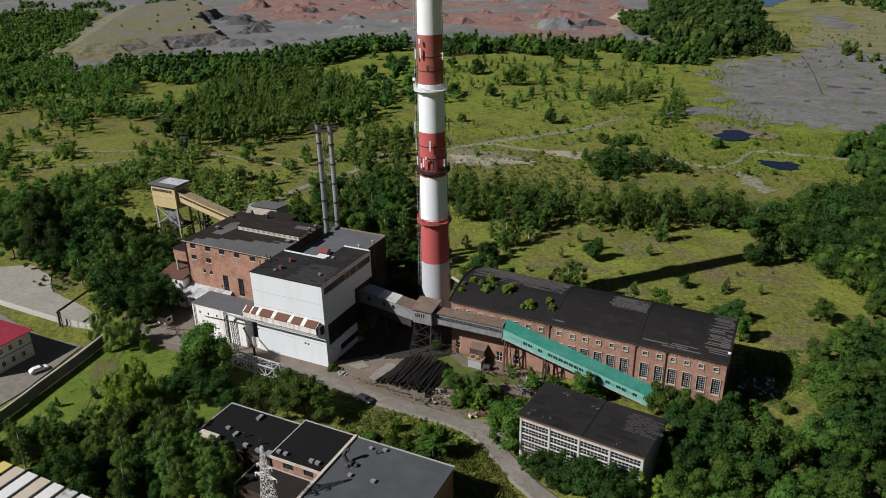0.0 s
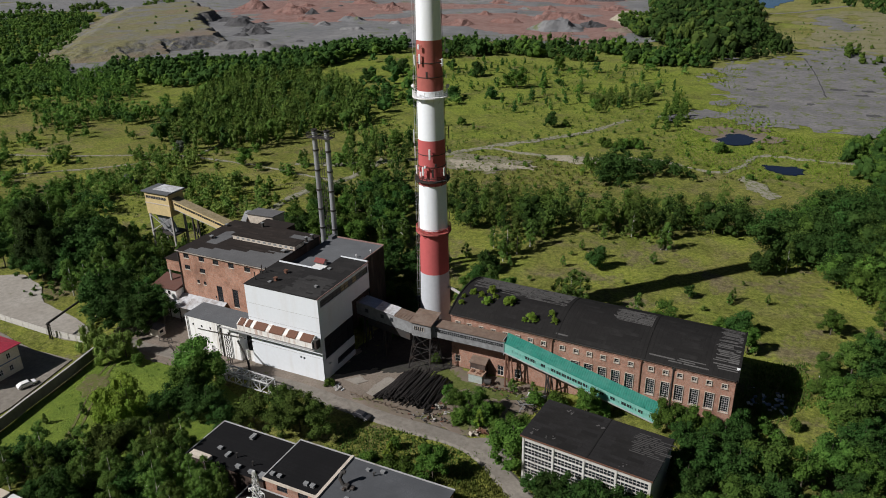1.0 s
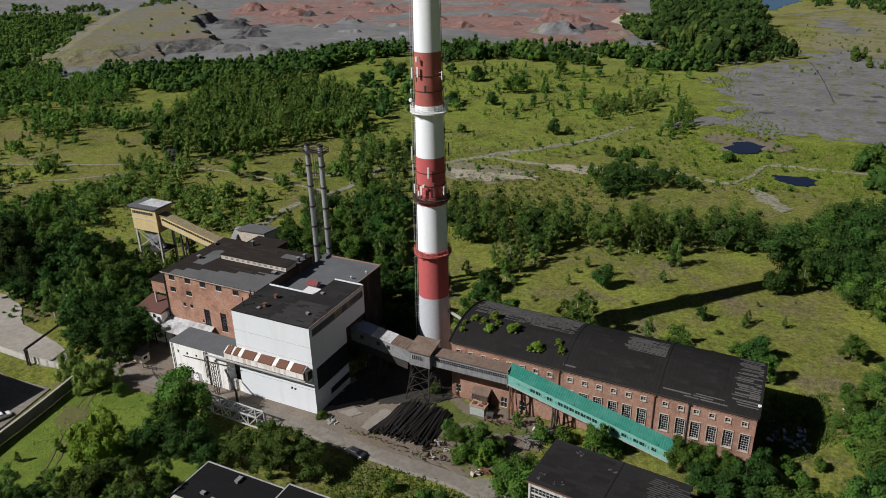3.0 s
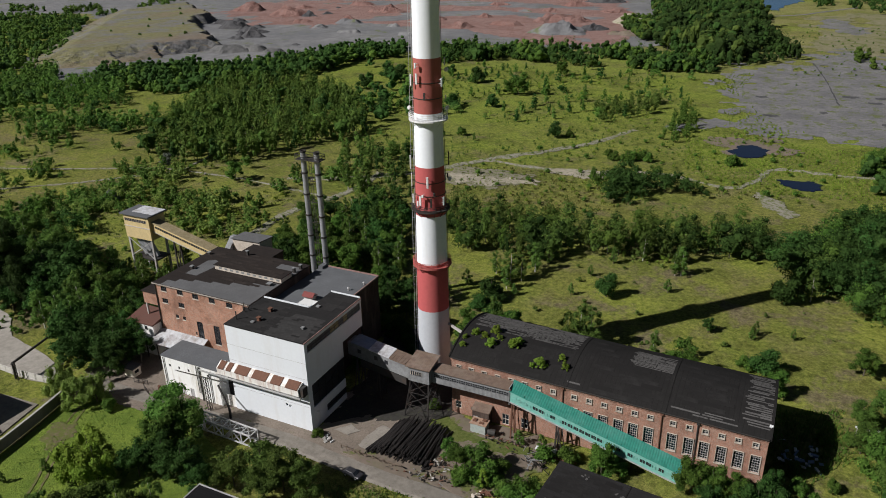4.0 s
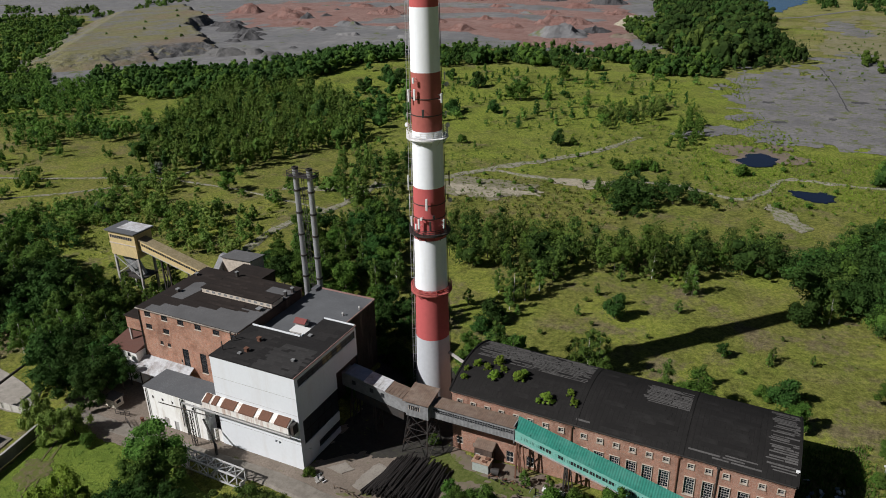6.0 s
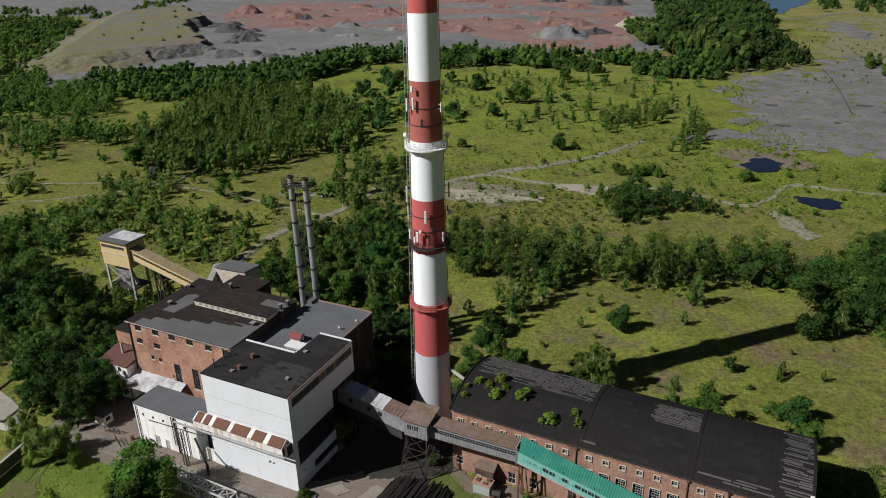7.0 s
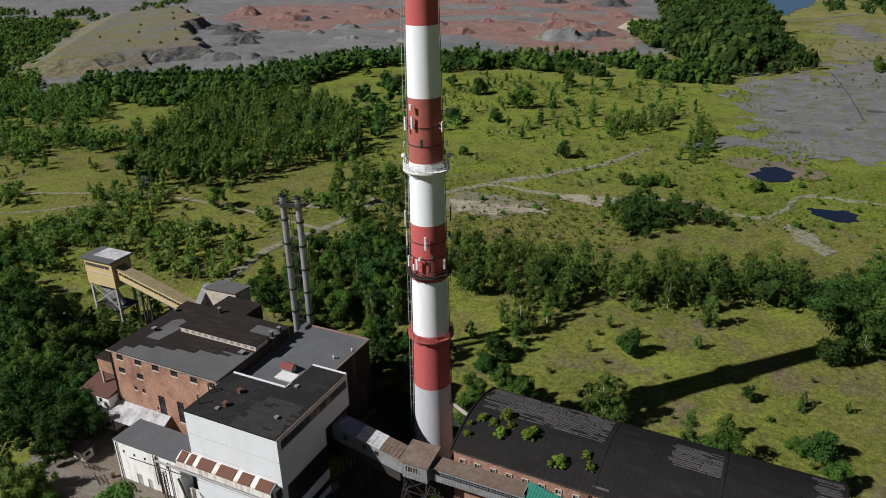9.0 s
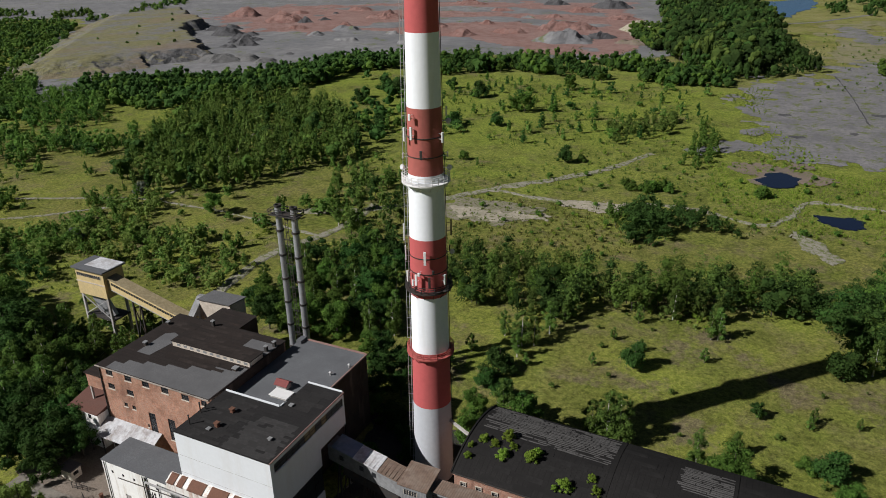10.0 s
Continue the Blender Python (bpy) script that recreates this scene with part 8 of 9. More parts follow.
PATTERNS = {
    "birch": [make_tree("birch_tree", "birch", 11.0, 2300, 0.32, LEAF_PALE, "slender birch with pale green crown and white bark", BIRCH_BARK, s) for s in (1, 2)],
    "broad": [make_tree("broadleaf_tree", "broad", 11.0, 1950, 0.52, LEAF, "spreading broadleaf tree with dense green crown", BARK, s) for s in (3, 4, 5)],
    "fresh": [make_tree("broadleaf_tree", "broad", 11.0, 2300, 0.46, LEAF_FRESH, "full fresh green broadleaf tree", BARK, s) for s in (23, 24)],
    "dark": [make_tree("broadleaf_tree", "broad", 11.0, 1850, 0.52, LEAF_DARK, "dense dark green broadleaf tree", BARK, s) for s in (6, 7)],
    "bush": [make_tree("bush", "bush", 4.5, 1100, 0.36, LEAF, "rounded green bush in rough grass", BARK, s) for s in (8, 9)],
    "darkbush": [make_tree("bush", "bush", 6.0, 1500, 0.42, LEAF_DARK, "dense dark rounded bush", BARK, s) for s in (10, 11)],
    "lime": [make_tree("young_tree", "birch", 7.0, 1100, 0.34, LEAF_LIME, "young lime green tree", BARK, s) for s in (12, 13)],
    "limebush": [make_tree("bush", "bush", 3.0, 700, 0.26, LEAF_LIME, "bright green self-sown bush", BARK, s) for s in (21, 22)],
    "young": [make_tree("young_tree", "birch", 6.0, 900, 0.3, LEAF_PALE, "young thin tree with airy crown", BARK, s) for s in (14, 15)],
    "willow": [make_tree("willow_tree", "willow", 9.0, 2800, 0.4, LEAF_WILLOW, "drooping willow with yellow-green curtains of leaves", BARK, 16)],
    "olive": [make_tree("broadleaf_tree", "broad", 11.0, 2400, 0.46, LEAF_OLIVE, "olive green tree with dense hanging crown", BARK, s) for s in (18, 19)],
    "lemon": [make_tree("willow_tree", "willow", 9.0, 2000, 0.42, LEAF_LIME, "yellow-green willow in rough grass", BARK, 20)],
    "poplar": [make_tree("poplar_tree", "spire", 18.0, 3000, 0.42, LEAF_DEEP, "tall narrow dark poplar beside the lorry yard", BARK, s) for s in (25, 26)],
    "silver": [make_tree("silver_bush", "bush", 5.0, 900, 0.36, LEAF_SILVER, "silvery grey-leaved bush in the meadow", BARK, 17)],
}
BASE_HEIGHT = {"poplar": 18.0, "fresh": 11.0, "limebush": 3.0, "birch": 11.0, "broad": 11.0, "dark": 11.0, "bush": 4.5, "darkbush": 6.0, "lime": 7.0, "young": 6.0, "willow": 9.0, "silver": 5.0, "olive": 11.0, "lemon": 9.0}
PLANTED = {}
tree_rng = random.Random(33)


def plant(kind, x, y, h, z=0.0):
    """One more tree of a kind, h metres high."""
    k = h / BASE_HEIGHT[kind]
    pattern = PATTERNS[kind][tree_rng.randrange(len(PATTERNS[kind]))]
    wide = tree_rng.uniform(0.9, 1.15)
    own = pattern.scale if pattern in PLANTED else (1, 1, 1)
    m = Matrix.LocRotScale((x, y, z - 0.05), Euler((0, 0, tree_rng.uniform(0, 6.28))), (k * wide / own[0], k * wide / own[1], k / own[2]))
    if pattern in PLANTED:
        copy_thing(pattern, m)
    else:
        PLANTED[pattern] = True
        pattern.matrix_basis = m


# single trees of the meadow and field
for kind, rows in {
    "darkbush": [(-77.5, 189.8, 6), (-70.7, 186.7, 5.5), (-83.5, 193.6, 5), (-6.8, 190.7, 7), (-121, 382, 8.6), (-217, 505, 12), (-178, 436, 8), (-201, 427, 9), (-269, 486, 13), (-289, 504, 11), (-282, 458, 10), (-237, 404, 9), (-247, 524, 8), (-52, 216, 7.9), (-4, 232, 8.8), (-83, 201, 7.4)],
    "broad": [(-175, 475, 12), (-182, 473, 10), (-238, 594, 10), (-154, 578, 9.4), (-168, 547, 11), (-230, 261, 9.8), (-24.6, 179, 11), (-69, 180, 9.5), (-78, 171.5, 8.5), (-4, 182, 7), (15, 200, 6.9), (28, 209, 7.2), (-81, 181, 7)],
    "bush": [(-114, 386, 4.5), (-159, 481, 6), (-231, 416, 6), (-228, 426, 6), (-86, 356, 4.7), (-77, 354, 5.8), (-71, 360, 4.7), (-32, 365, 6.4), (-11, 192, 4.2), (-168, 368, 5), (-203, 310, 5.9), (-104, 173, 5.2), (-74, 145, 3.2), (-190, 300, 4)],
    "birch": [(-81.1, 209.1, 8), (-78.9, 216.3, 9), (-47.4, 245.7, 10), (-34.3, 239.4, 10), (2.7, 236.5, 10), (-76, 240, 9), (-82, 215, 10.6), (-77, 224, 10), (-88, 218, 8), (-51, 184, 13.5), (-54, 183, 11), (-48.5, 184.5, 13), (-32, 181, 11.5), (-74, 181, 12), (-36, 239, 8.1), (-176, 269, 11.7), (-164, 265, 10.1), (-204, 272, 8.2)],
    "young": [(-85.6, 202.5, 5), (-93.1, 206.8, 5.5), (-74.9, 231.7, 7), (-55.8, 240, 6), (-21.8, 206.5, 4), (-10.2, 209.5, 4.5), (-77.6, 206.1, 4), (-84, 320, 6.7), (-25, 191, 6.4), (-11, 207, 3.6), (-1, 211, 3.4), (-52, 225, 3.9), (-60, 228, 4), (-36, 226, 4.5), (-62, 213, 4), (-182, 318, 7)],
    "dark": [(-22, 207, 4.2), (-172, 137, 13), (-172, 129, 12.8), (-165, 124, 10.6), (-178, 134, 12), (-166, 132, 12), (-160, 127, 9)],
    "silver": [(-275, 266, 6.5), (-257, 217, 6)],
}.items():
    for x, y, h in rows:
        plant(kind, x, y, h)
# trees and bushes among the buildings
for kind, rows in {
    "willow": [(-159.5, 114.5, 8), (-151.5, 112.5, 8.5), (-148.5, 115, 7.5)],
    "lemon": [(-128.5, 96.5, 11), (-125, 95, 10), (-131, 94, 8.5)],
    "olive": [(-94.5, 109, 10), (-89.5, 109, 10), (-99.5, 106, 9), (-84.5, 109, 8.5), (-91, 105, 9)],
    "dark": [(-36, 110, 6.5), (-32.5, 109.5, 7.5), (-29, 109.5, 8), (-26, 109, 8), (-24, 109, 9), (-20.5, 108, 9.5), (-17, 110, 8), (-9, 132, 9), (-5, 138, 8.5), (-13, 136, 7.5), (-7, 127, 9.5), (-10, 121, 9.5), (-2, 140, 8), (-12.5, 127, 8.5), (-3, 146, 7), (-115, 103, 9.5), (-110, 103, 9), (-119, 100, 9), (-105, 102, 7), (-108, 184, 10), (-104, 190, 9), (-100, 180, 8), (-112, 192, 10), (-106, 177, 8), (-98, 187, 8), (-96, 195, 7), (-154, 124.5, 10), (-152.5, 132.5, 10.5), (-157, 129, 12), (-159.5, 135, 12)],
    "fresh": [(-121.0, 112.5, 13), (-117.0, 110.5, 11.5), (-119.5, 107, 10.5), (-61, 129, 6), (-57, 130.5, 6.5), (-63.5, 131, 5)],
    "broad": [(-43, 117, 11), (-44, 123, 9), (-45, 120, 9), (-16.8, 141.5, 8.5), (-33.7, 138.8, 8), (-13, 141.5, 7.4), (-8.5, 142, 6.5), (-56, 107, 8)],
    "bush": [(2, 150, 3.5), (5, 146, 4), (8, 153, 3), (1, 156, 3), (6, 168, 3.5), (11, 170, 3), (-58, 126, 5), (-54, 128, 5.5), (-49, 126, 4.5), (-52, 131, 4), (-65, 105, 4.5), (-62, 106, 4.5), (-70, 105, 4.5), (-58, 104, 3.6), (-35, 143, 4.6), (-31, 141, 4), (-93, 126, 2.6), (-143, 114, 3.5), (-45.5, 138.5, 4), (-83, 354, 5), (-75, 356, 6), (-68, 357, 5), (-41, 140.5, 4.2), (-73.5, 103, 4), (-67.5, 112, 3)],
    "lime": [(-15, 111.5, 7.5), (-12, 112, 7), (-54, 126, 4.5), (-66, 108, 5), (-59, 111, 4.5), (-18, 108, 6.5)],
    "birch": [(-90, 80.5, 11), (-94, 82, 11.5), (-98, 83, 11), (-87, 77, 11), (-101, 79, 12), (-97, 76, 12), (-92, 75, 12), (-89.5, 84, 10), (-86.6, 82, 10), (-104, 84, 11), (-102.5, 88, 10), (-93.5, 85, 9.5)],
    "darkbush": [(-89, 153, 4), (-87, 161, 5), (-95, 157, 5), (-97, 171, 6), (-92, 166, 5), (-90, 175, 6), (-99, 152, 4), (-71.5, 169, 5)],
    "young": [(-47, 141, 4.5), (-52, 141, 4), (-138, 93, 3.6), (-143, 87, 3)],
}.items():
    for x, y, h in rows:
        plant(kind, x, y, h)
# poplars and tall dark trees behind the lorry yard
for kind, x, y, h in [("poplar", -214, 139, 25), ("poplar", -211, 142, 27), ("poplar", -217, 143, 22), ("poplar", -206, 139, 18), ("dark", -203, 147, 18), ("dark", -197, 149, 19), ("dark", -200, 154, 18), ("dark", -192, 146, 16), ("birch", -186, 143, 15), ("birch", -181, 147, 16), ("birch", -189, 151, 16), ("birch", -176, 143, 14)]:
    plant(kind, x, y, h)
# dark trees against the works' west side, and growth round the tower's legs
for kind, rows in {
    "dark": [(-161, 138, 10), (-161, 146, 12), (-158, 152, 12), (-165, 143, 12), (-163, 133, 8), (-158, 158, 11), (-168, 148, 12), (-155.5, 133.6, 6)],
    "birch": [(-198, 166, 10), (-191, 163, 8), (-183.5, 164, 11), (-202, 163, 11), (-195, 160, 9), (-187, 158, 9), (-186.5, 166.5, 11), (-193, 167.5, 8), (-180, 161, 10), (-175, 163, 9), (-178, 168, 8.5), (-172, 166, 8), (-166, 164, 9), (-203, 170, 9), (-160, 165, 8), (-179, 172, 5), (-190, 174, 5), (-186, 176, 5.5), (-194, 175, 5), (-170, 171, 6), (-181, 180, 9), (-172, 181, 9)],
}.items():
    for x, y, h in rows:
        plant(kind, x, y, h)
# lone bushes on the slag tip
for x, y, h in [(-560, 560, 3), (-600, 560, 2.5), (-640, 610, 3), (-620, 640, 2.4), (-690, 660, 3), (-700, 720, 3.4), (-560, 580, 3.4), (-750, 770, 3), (-650, 570, 2.6)]:
    plant("bush", x, y, h, 10.4)
for x, y, h in [(-556, 506, 6), (-561, 502, 5), (-552, 510, 5), (-566, 498, 6), (-558, 498, 5)]:
    plant("darkbush", x, y, h, 3.0)
# self-sown growth on the hall's roof
for x, y, h in [(-67.3, 153.6, 1.9), (-65.0, 153.2, 1.6), (-62.6, 151.2, 2.2), (-61.6, 153.8, 1.6), (-57.6, 152.4, 2.7), (-57.0, 154.0, 2.0), (-50.6, 149.0, 2.4), (-52.0, 148.2, 1.4), (-46.6, 152.0, 1.6), (-45.2, 149.8, 1.9), (-68.6, 149.2, 1.5), (-63.2, 155.9, 2.4), (-69, 151.5, 1.4)]:
    plant("limebush", x, y, h, vault(y) + hall_rise(x))


# ---- woods ----
def inside(poly, x, y):
    hit = False
    for (ax, ay), (bx, by) in zip(poly, poly[1:] + poly[:1]):
        if (ay > y) != (by > y) and x < (bx - ax) * (y - ay) / (by - ay) + ax:
            hit = not hit
    return hit


POOLS = [[(-42, 390), (-31, 376), (-20, 378), (-13, 398), (-27, 408)], [(-16, 353), (-6, 338), (4, 333), (10, 343), (-4, 359)]]


def scatter(poly, gap, rng, fill=1.0, clump=0.0):
    """Points in a polygon no nearer than gap; clump thins them out in patches."""
    xs, ys = [p[0] for p in poly], [p[1] for p in poly]
    cells, out = {}, []
    tries = int((max(xs) - min(xs)) * (max(ys) - min(ys)) / gap / gap * 3)
    for _ in range(tries):
        x, y = rng.uniform(min(xs), max(xs)), rng.uniform(min(ys), max(ys))
        if not inside(poly, x, y) or rng.random() > fill or any(inside(pool, x, y) for pool in POOLS):
            continue
        if clump and noise.noise((x * 0.025, y * 0.025, 7)) < clump - 0.5:
            continue
        c = (int(x // gap), int(y // gap))
        if any((x - p) ** 2 + (y - q) ** 2 < gap * gap for i in (-1, 0, 1) for j in (-1, 0, 1) for p, q in cells.get((c[0] + i, c[1] + j), ())):
            continue
        cells.setdefault(c, []).append((x, y))
        out.append((x, y))
    return out


# near woods: trees of their own
near_rng = random.Random(71)
for poly, gap, kinds, low, high in (
    ([(-152, 62), (-139, 72), (-134, 77), (-131, 79), (-122, 85), (-113, 91), (-106, 96), (-101, 86), (-98, 77), (-106, 70), (-128, 69)], 3.9, ("birch", "birch", "birch", "olive", "birch", "dark"), 8, 12),
    ([(-12, 117), (-7, 123), (-2, 132), (8, 132), (14, 147), (16, 162), (9, 172), (18, 185), (30, 200), (46, 200), (46, 110), (-4, 103)], 4.8, ("fresh", "dark", "fresh", "dark", "broad", "fresh"), 7, 11),
    ([(-168, 208), (-170, 228), (-159, 244), (-143, 258), (-116, 209), (-111, 186), (-122, 199), (-142, 190), (-160, 196)], 5.2, ("birch", "broad", "dark"), 8, 12),
    ([(-269, 161), (-259, 179), (-227, 171), (-200, 164), (-184, 163), (-165, 150), (-158, 141), (-180, 128), (-205, 136), (-230, 138)], 5.2, ("birch", "fresh", "birch", "dark"), 9, 13),
):
    for x, y in scatter(poly, gap, near_rng):
        plant(kinds[near_rng.randrange(len(kinds))], x, y, near_rng.uniform(low, high))


for x, y in scatter([(-128, 69.5), (-114, 75), (-101, 81), (-97, 74), (-102, 69.5)], 3.3, near_rng):
    plant("darkbush", x, y, near_rng.uniform(4, 6.5))


def wood(name, poly, gap, mix, low, high, leaf, leaves, size, label, seed, fill=1.0, clump=0.0):
    """A wood too large to count: many joined crowns with their trunks, as one object; every tree takes one of the greens given."""
    rng, nrng = random.Random(seed), np.random.default_rng(seed)
    greens = leaf if isinstance(leaf, tuple) else (leaf,)
    shapes = []
    for i in range(6):
        kind = mix[i % len(mix)]
        blobs = lobes(kind, rng)
        girth = {"spire": 0.11, "birch": 0.15, "broad": 0.3, "bush": 0.42, "young": 0.1}[kind]
        shapes.append((leaf_quads(nrng, blobs, int(leaves * (1.5 if size < 1.3 else 0.9)), (0.37 if size >= 0.75 else 0.6) * size / ((low + high) / 2), 0.0, 3), core_lobes(rng, [(0, 0, 0.42, girth * 0.75, 0.3)] + sorted(blobs, key=lambda b: -b[3])[:6 if high > 4 else 1], 0.9 if size >= 0.75 else 0.62)))
    all_leaves, tones, all_core, core_faces, core_tones, count = [], [], [], [], [], 0
    for x, y in scatter(poly, gap, rng, fill, clump):
        quads, (cv, cf) = shapes[rng.randrange(len(shapes))]
        h, a, wide = rng.uniform(low, high) * (1 + 0.3 * noise.noise((x * 0.03, y * 0.03, 5))), rng.uniform(0, 6.28), rng.uniform(0.9, 1.25)
        turn = np.array([[math.cos(a) * wide, -math.sin(a) * wide, 0], [math.sin(a) * wide, math.cos(a) * wide, 0], [0, 0, 1]]) * h
        all_leaves.append(quads @ turn.T + (x, y, 0))
        tones.append(np.full(len(quads) // 3, min(len(greens) - 1, int(len(greens) * (0.7 * rng.random() + 0.3 * (0.5 + noise.noise((x * 0.04, y * 0.04, 11))))))))
        all_core.append(cv @ turn.T + (x, y, 0))
        core_faces += [tuple(v + count for v in f) for f in cf]
        core_tones += [int(tones[-1][0])] * len(cf) + [len(greens)] * 2
        count += len(cv)
        stem = np.array([(-0.012, 0, 0), (0.012, 0, 0), (0.006, 0, 0.6), (-0.006, 0, 0.6), (0, -0.012, 0), (0, 0.012, 0), (0, 0.006, 0.6), (0, -0.006, 0.6)]) * h + (x, y, 0)
        all_core.append(stem)
        core_faces += [(count, count + 1, count + 2, count + 3), (count + 4, count + 5, count + 6, count + 7)]
        count += 8
    corners, core = np.concatenate(all_leaves), np.concatenate(all_core)
    n = len(corners) // 3
    mesh = bpy.data.meshes.new("foliage")
    mesh.from_pydata(np.concatenate([corners, core]).tolist(), [], np.arange(n * 3).reshape(n, 3).tolist() + [tuple(v + 3 * n for v in f) for f in core_faces])
    for material in (*greens, STEM):
        mesh.materials.append(material)
    mesh.polygons.foreach_set("material_index", np.concatenate([*tones, core_tones]).astype(np.int32))
    root = thing(name, 0, 0, 0, label, "wood", kind="stuff")
    tagged(place("foliage", mesh, greens[0], root), kind="stuff")


BIG = [(-315, 296), (-354, 360), (-357, 408), (-319, 444), (-261, 414), (-216, 349), (-229, 330), (-237, 298), (-250, 274), (-275, 270), (-296, 268)]
wood("wood", BIG, 5.2, ("spire", "spire", "spire", "spire", "spire", "birch"), 8, 17, (LEAF_BRIGHT, LEAF, LEAF_PALE, LEAF_FRESH), 135, 0.72, "dense young birch wood", 101)
wood("wood", BIG, 8.5, ("spire", "birch", "broad"), 7, 14, (LEAF_DARK, LEAF_FRESH, LEAF_DARK), 170, 0.8, "young broadleaf trees within the birch wood", 121)
BELT = [(-125, 261), (-102, 263), (-73, 254), (-54, 262), (-31, 275), (-14, 286), (-11, 254), (-29, 243), (-48, 248), (-69, 242), (-80, 228), (-98, 231), (-111, 231)]
wood("wood", BELT, 4.8, ("spire", "birch", "spire"), 8, 15, (LEAF, LEAF_OLIVE, LEAF_PALE, LEAF_DARK), 420, 0.55, "belt of birch behind the field", 102, 1.0, 0.34)
wood("wood", BELT, 8.0, ("broad", "birch", "bush"), 8, 14, (LEAF_DARK, LEAF_DARK, LEAF), 480, 0.6, "dark alders within the birch belt", 122, 1.0, 0.3)
wood("wood", [(-12, 264), (8, 290), (40, 328), (110, 330), (110, 200), (31, 212), (19, 224), (6, 236), (-2, 242)], 5.0, ("broad", "broad", "bush"), 8, 13, (LEAF_DARK, LEAF_DARK, LEAF), 520, 0.62, "dense dark green wood", 103)
wood("wood", [(-8, 250), (8, 290), (40, 328), (110, 330), (110, 200), (25, 216), (10, 236)], 8.5, ("broad", "birch"), 9, 13, (LEAF, LEAF_DARK, LEAF_OLIVE), 520, 0.6, "lighter trees within the dark wood", 123)
wood("wood", [(-518, 438), (-466, 391), (-408, 390), (-376, 413), (-357, 455), (-346, 484), (-349, 556), (-319, 583), (-344, 629), (-386, 616), (-407, 521), (-440, 473), (-505, 456)], 5.6, ("broad", "bush"), 8, 13, (LEAF_DARK, LEAF_DARK, LEAF), 85, 1.4, "dark belt of trees along the slag field", 104)
SCRUB = [(-574, 377), (-578, 425), (-487, 421), (-376, 357), (-333, 318), (-347, 298), (-377, 272), (-402, 255), (-500, 260)]
wood("wood", SCRUB, 5.2, ("spire", "birch", "bush"), 5, 12, (LEAF_FRESH, LEAF, LEAF_PALE), 125, 0.72, "open scrub of birch and willow", 105, 1.0, 0.52)
wood("wood", SCRUB, 8.0, ("broad", "bush"), 5, 10, (LEAF_DARK, LEAF), 150, 0.74, "darker bushes within the scrub", 125, 1.0, 0.52)
LEFT_FIELD = [(-420, 215), (-400, 185), (-330, 152), (-262, 160), (-235, 172), (-200, 185), (-180, 200), (-187, 236), (-200, 258), (-262, 258), (-330, 236)]
wood("wood", LEFT_FIELD, 4.8, ("bush", "birch", "bush"), 2.5, 6.5, (LEAF_BRIGHT, LEAF, LEAF_FRESH), 150, 0.6, "rounded bushes scattered over the rough meadow", 141, 1.0, 0.58)
wood("wood", LEFT_FIELD, 6.0, ("birch", "bush"), 3, 8, LEAF_WILLOW, 150, 0.6, "paler young willows among the bushes", 142, 1.0, 0.55)
wood("wood", LEFT_FIELD, 17.0, ("bush",), 2, 4.5, LEAF, 130, 0.7, "single bushes in the grass", 143, 1.0, 0.0)
wood("wood", [(-430, 212), (-330, 238), (-262, 260), (-248, 272), (-300, 266), (-348, 294), (-404, 254)], 6.5, ("bush", "birch"), 2.5, 7, (LEAF_FRESH, LEAF), 150, 0.62, "bushes along the edge of the birch wood", 144, 1.0, 0.44)
wood("wood", [(-345, 228), (-330, 240), (-312, 238), (-300, 211), (-330, 198), (-400, 190), (-420, 215)], 5.0, ("bush", "birch"), 3.5, 9, (LEAF, LEAF_FRESH), 200, 0.66, "scrub of young trees in the meadow", 106, 1.0, 0.46)
wood("wood", [(-300, 218), (-268, 231), (-255, 215), (-262, 188), (-269, 176), (-300, 160), (-330, 175)], 5.0, ("bush", "birch"), 3.5, 8, (LEAF_PALE, LEAF, LEAF_FRESH), 220, 0.62, "scrub of young trees and bushes", 107, 1.0, 0.46)
wood("wood", [(-300, 190), (-268, 205), (-235, 190), (-235, 172), (-262, 165), (-330, 150)], 5.4, ("bush", "broad"), 4, 9, (LEAF, LEAF_DARK), 230, 0.64, "bushes before the dark trees", 127, 1.0, 0.42)
TALL = [(-150, 745), (-110, 672), (-73, 640), (-46, 652), (-42, 760), (-70, 1000), (-92, 1100), (-205, 1085), (-162, 870)]
wood("wood", [(-66, 940), (-44, 820), (-14, 668), (-60, 618), (-76, 626), (-40, 690), (-74, 935)], 6.5, ("spire", "birch", "broad"), 9, 17, (LEAF_DEEP, LEAF_DARK), 100, 1.4, "lower trees at the tall wood's edge", 145)
wood("wood", [(-190, 850), (-182, 812), (-152, 740), (-140, 745), (-150, 850), (-176, 880)], 5.0, ("broad", "bush"), 9, 15, (LEAF_DARK, LEAF), 130, 1.3, "round dark trees above the sand bank", 146)
wood("wood", TALL, 8.0, ("spire", "birch", "broad"), 14, 27, (LEAF_DEEP, LEAF_DEEP, LEAF_DARK, LEAF_OLIVE), 110, 1.5, "tall dark wood by the lake", 108)
wood("wood", TALL, 12.0, ("birch", "broad"), 14, 24, LEAF_DEEP, 90, 1.6, "shorter trees within the tall wood", 128)
EDGE = [(-277, 565), (-232, 602), (-179, 592), (-131, 585), (-67, 590), (-73, 641), (-146, 658), (-252, 659), (-305, 623)]
wood("wood", EDGE, 5.6, ("spire", "birch", "bush"), 6, 14, (LEAF, LEAF_DARK, LEAF), 90, 1.2, "belt of trees before the spoil field", 109, 1.0, 0.3)
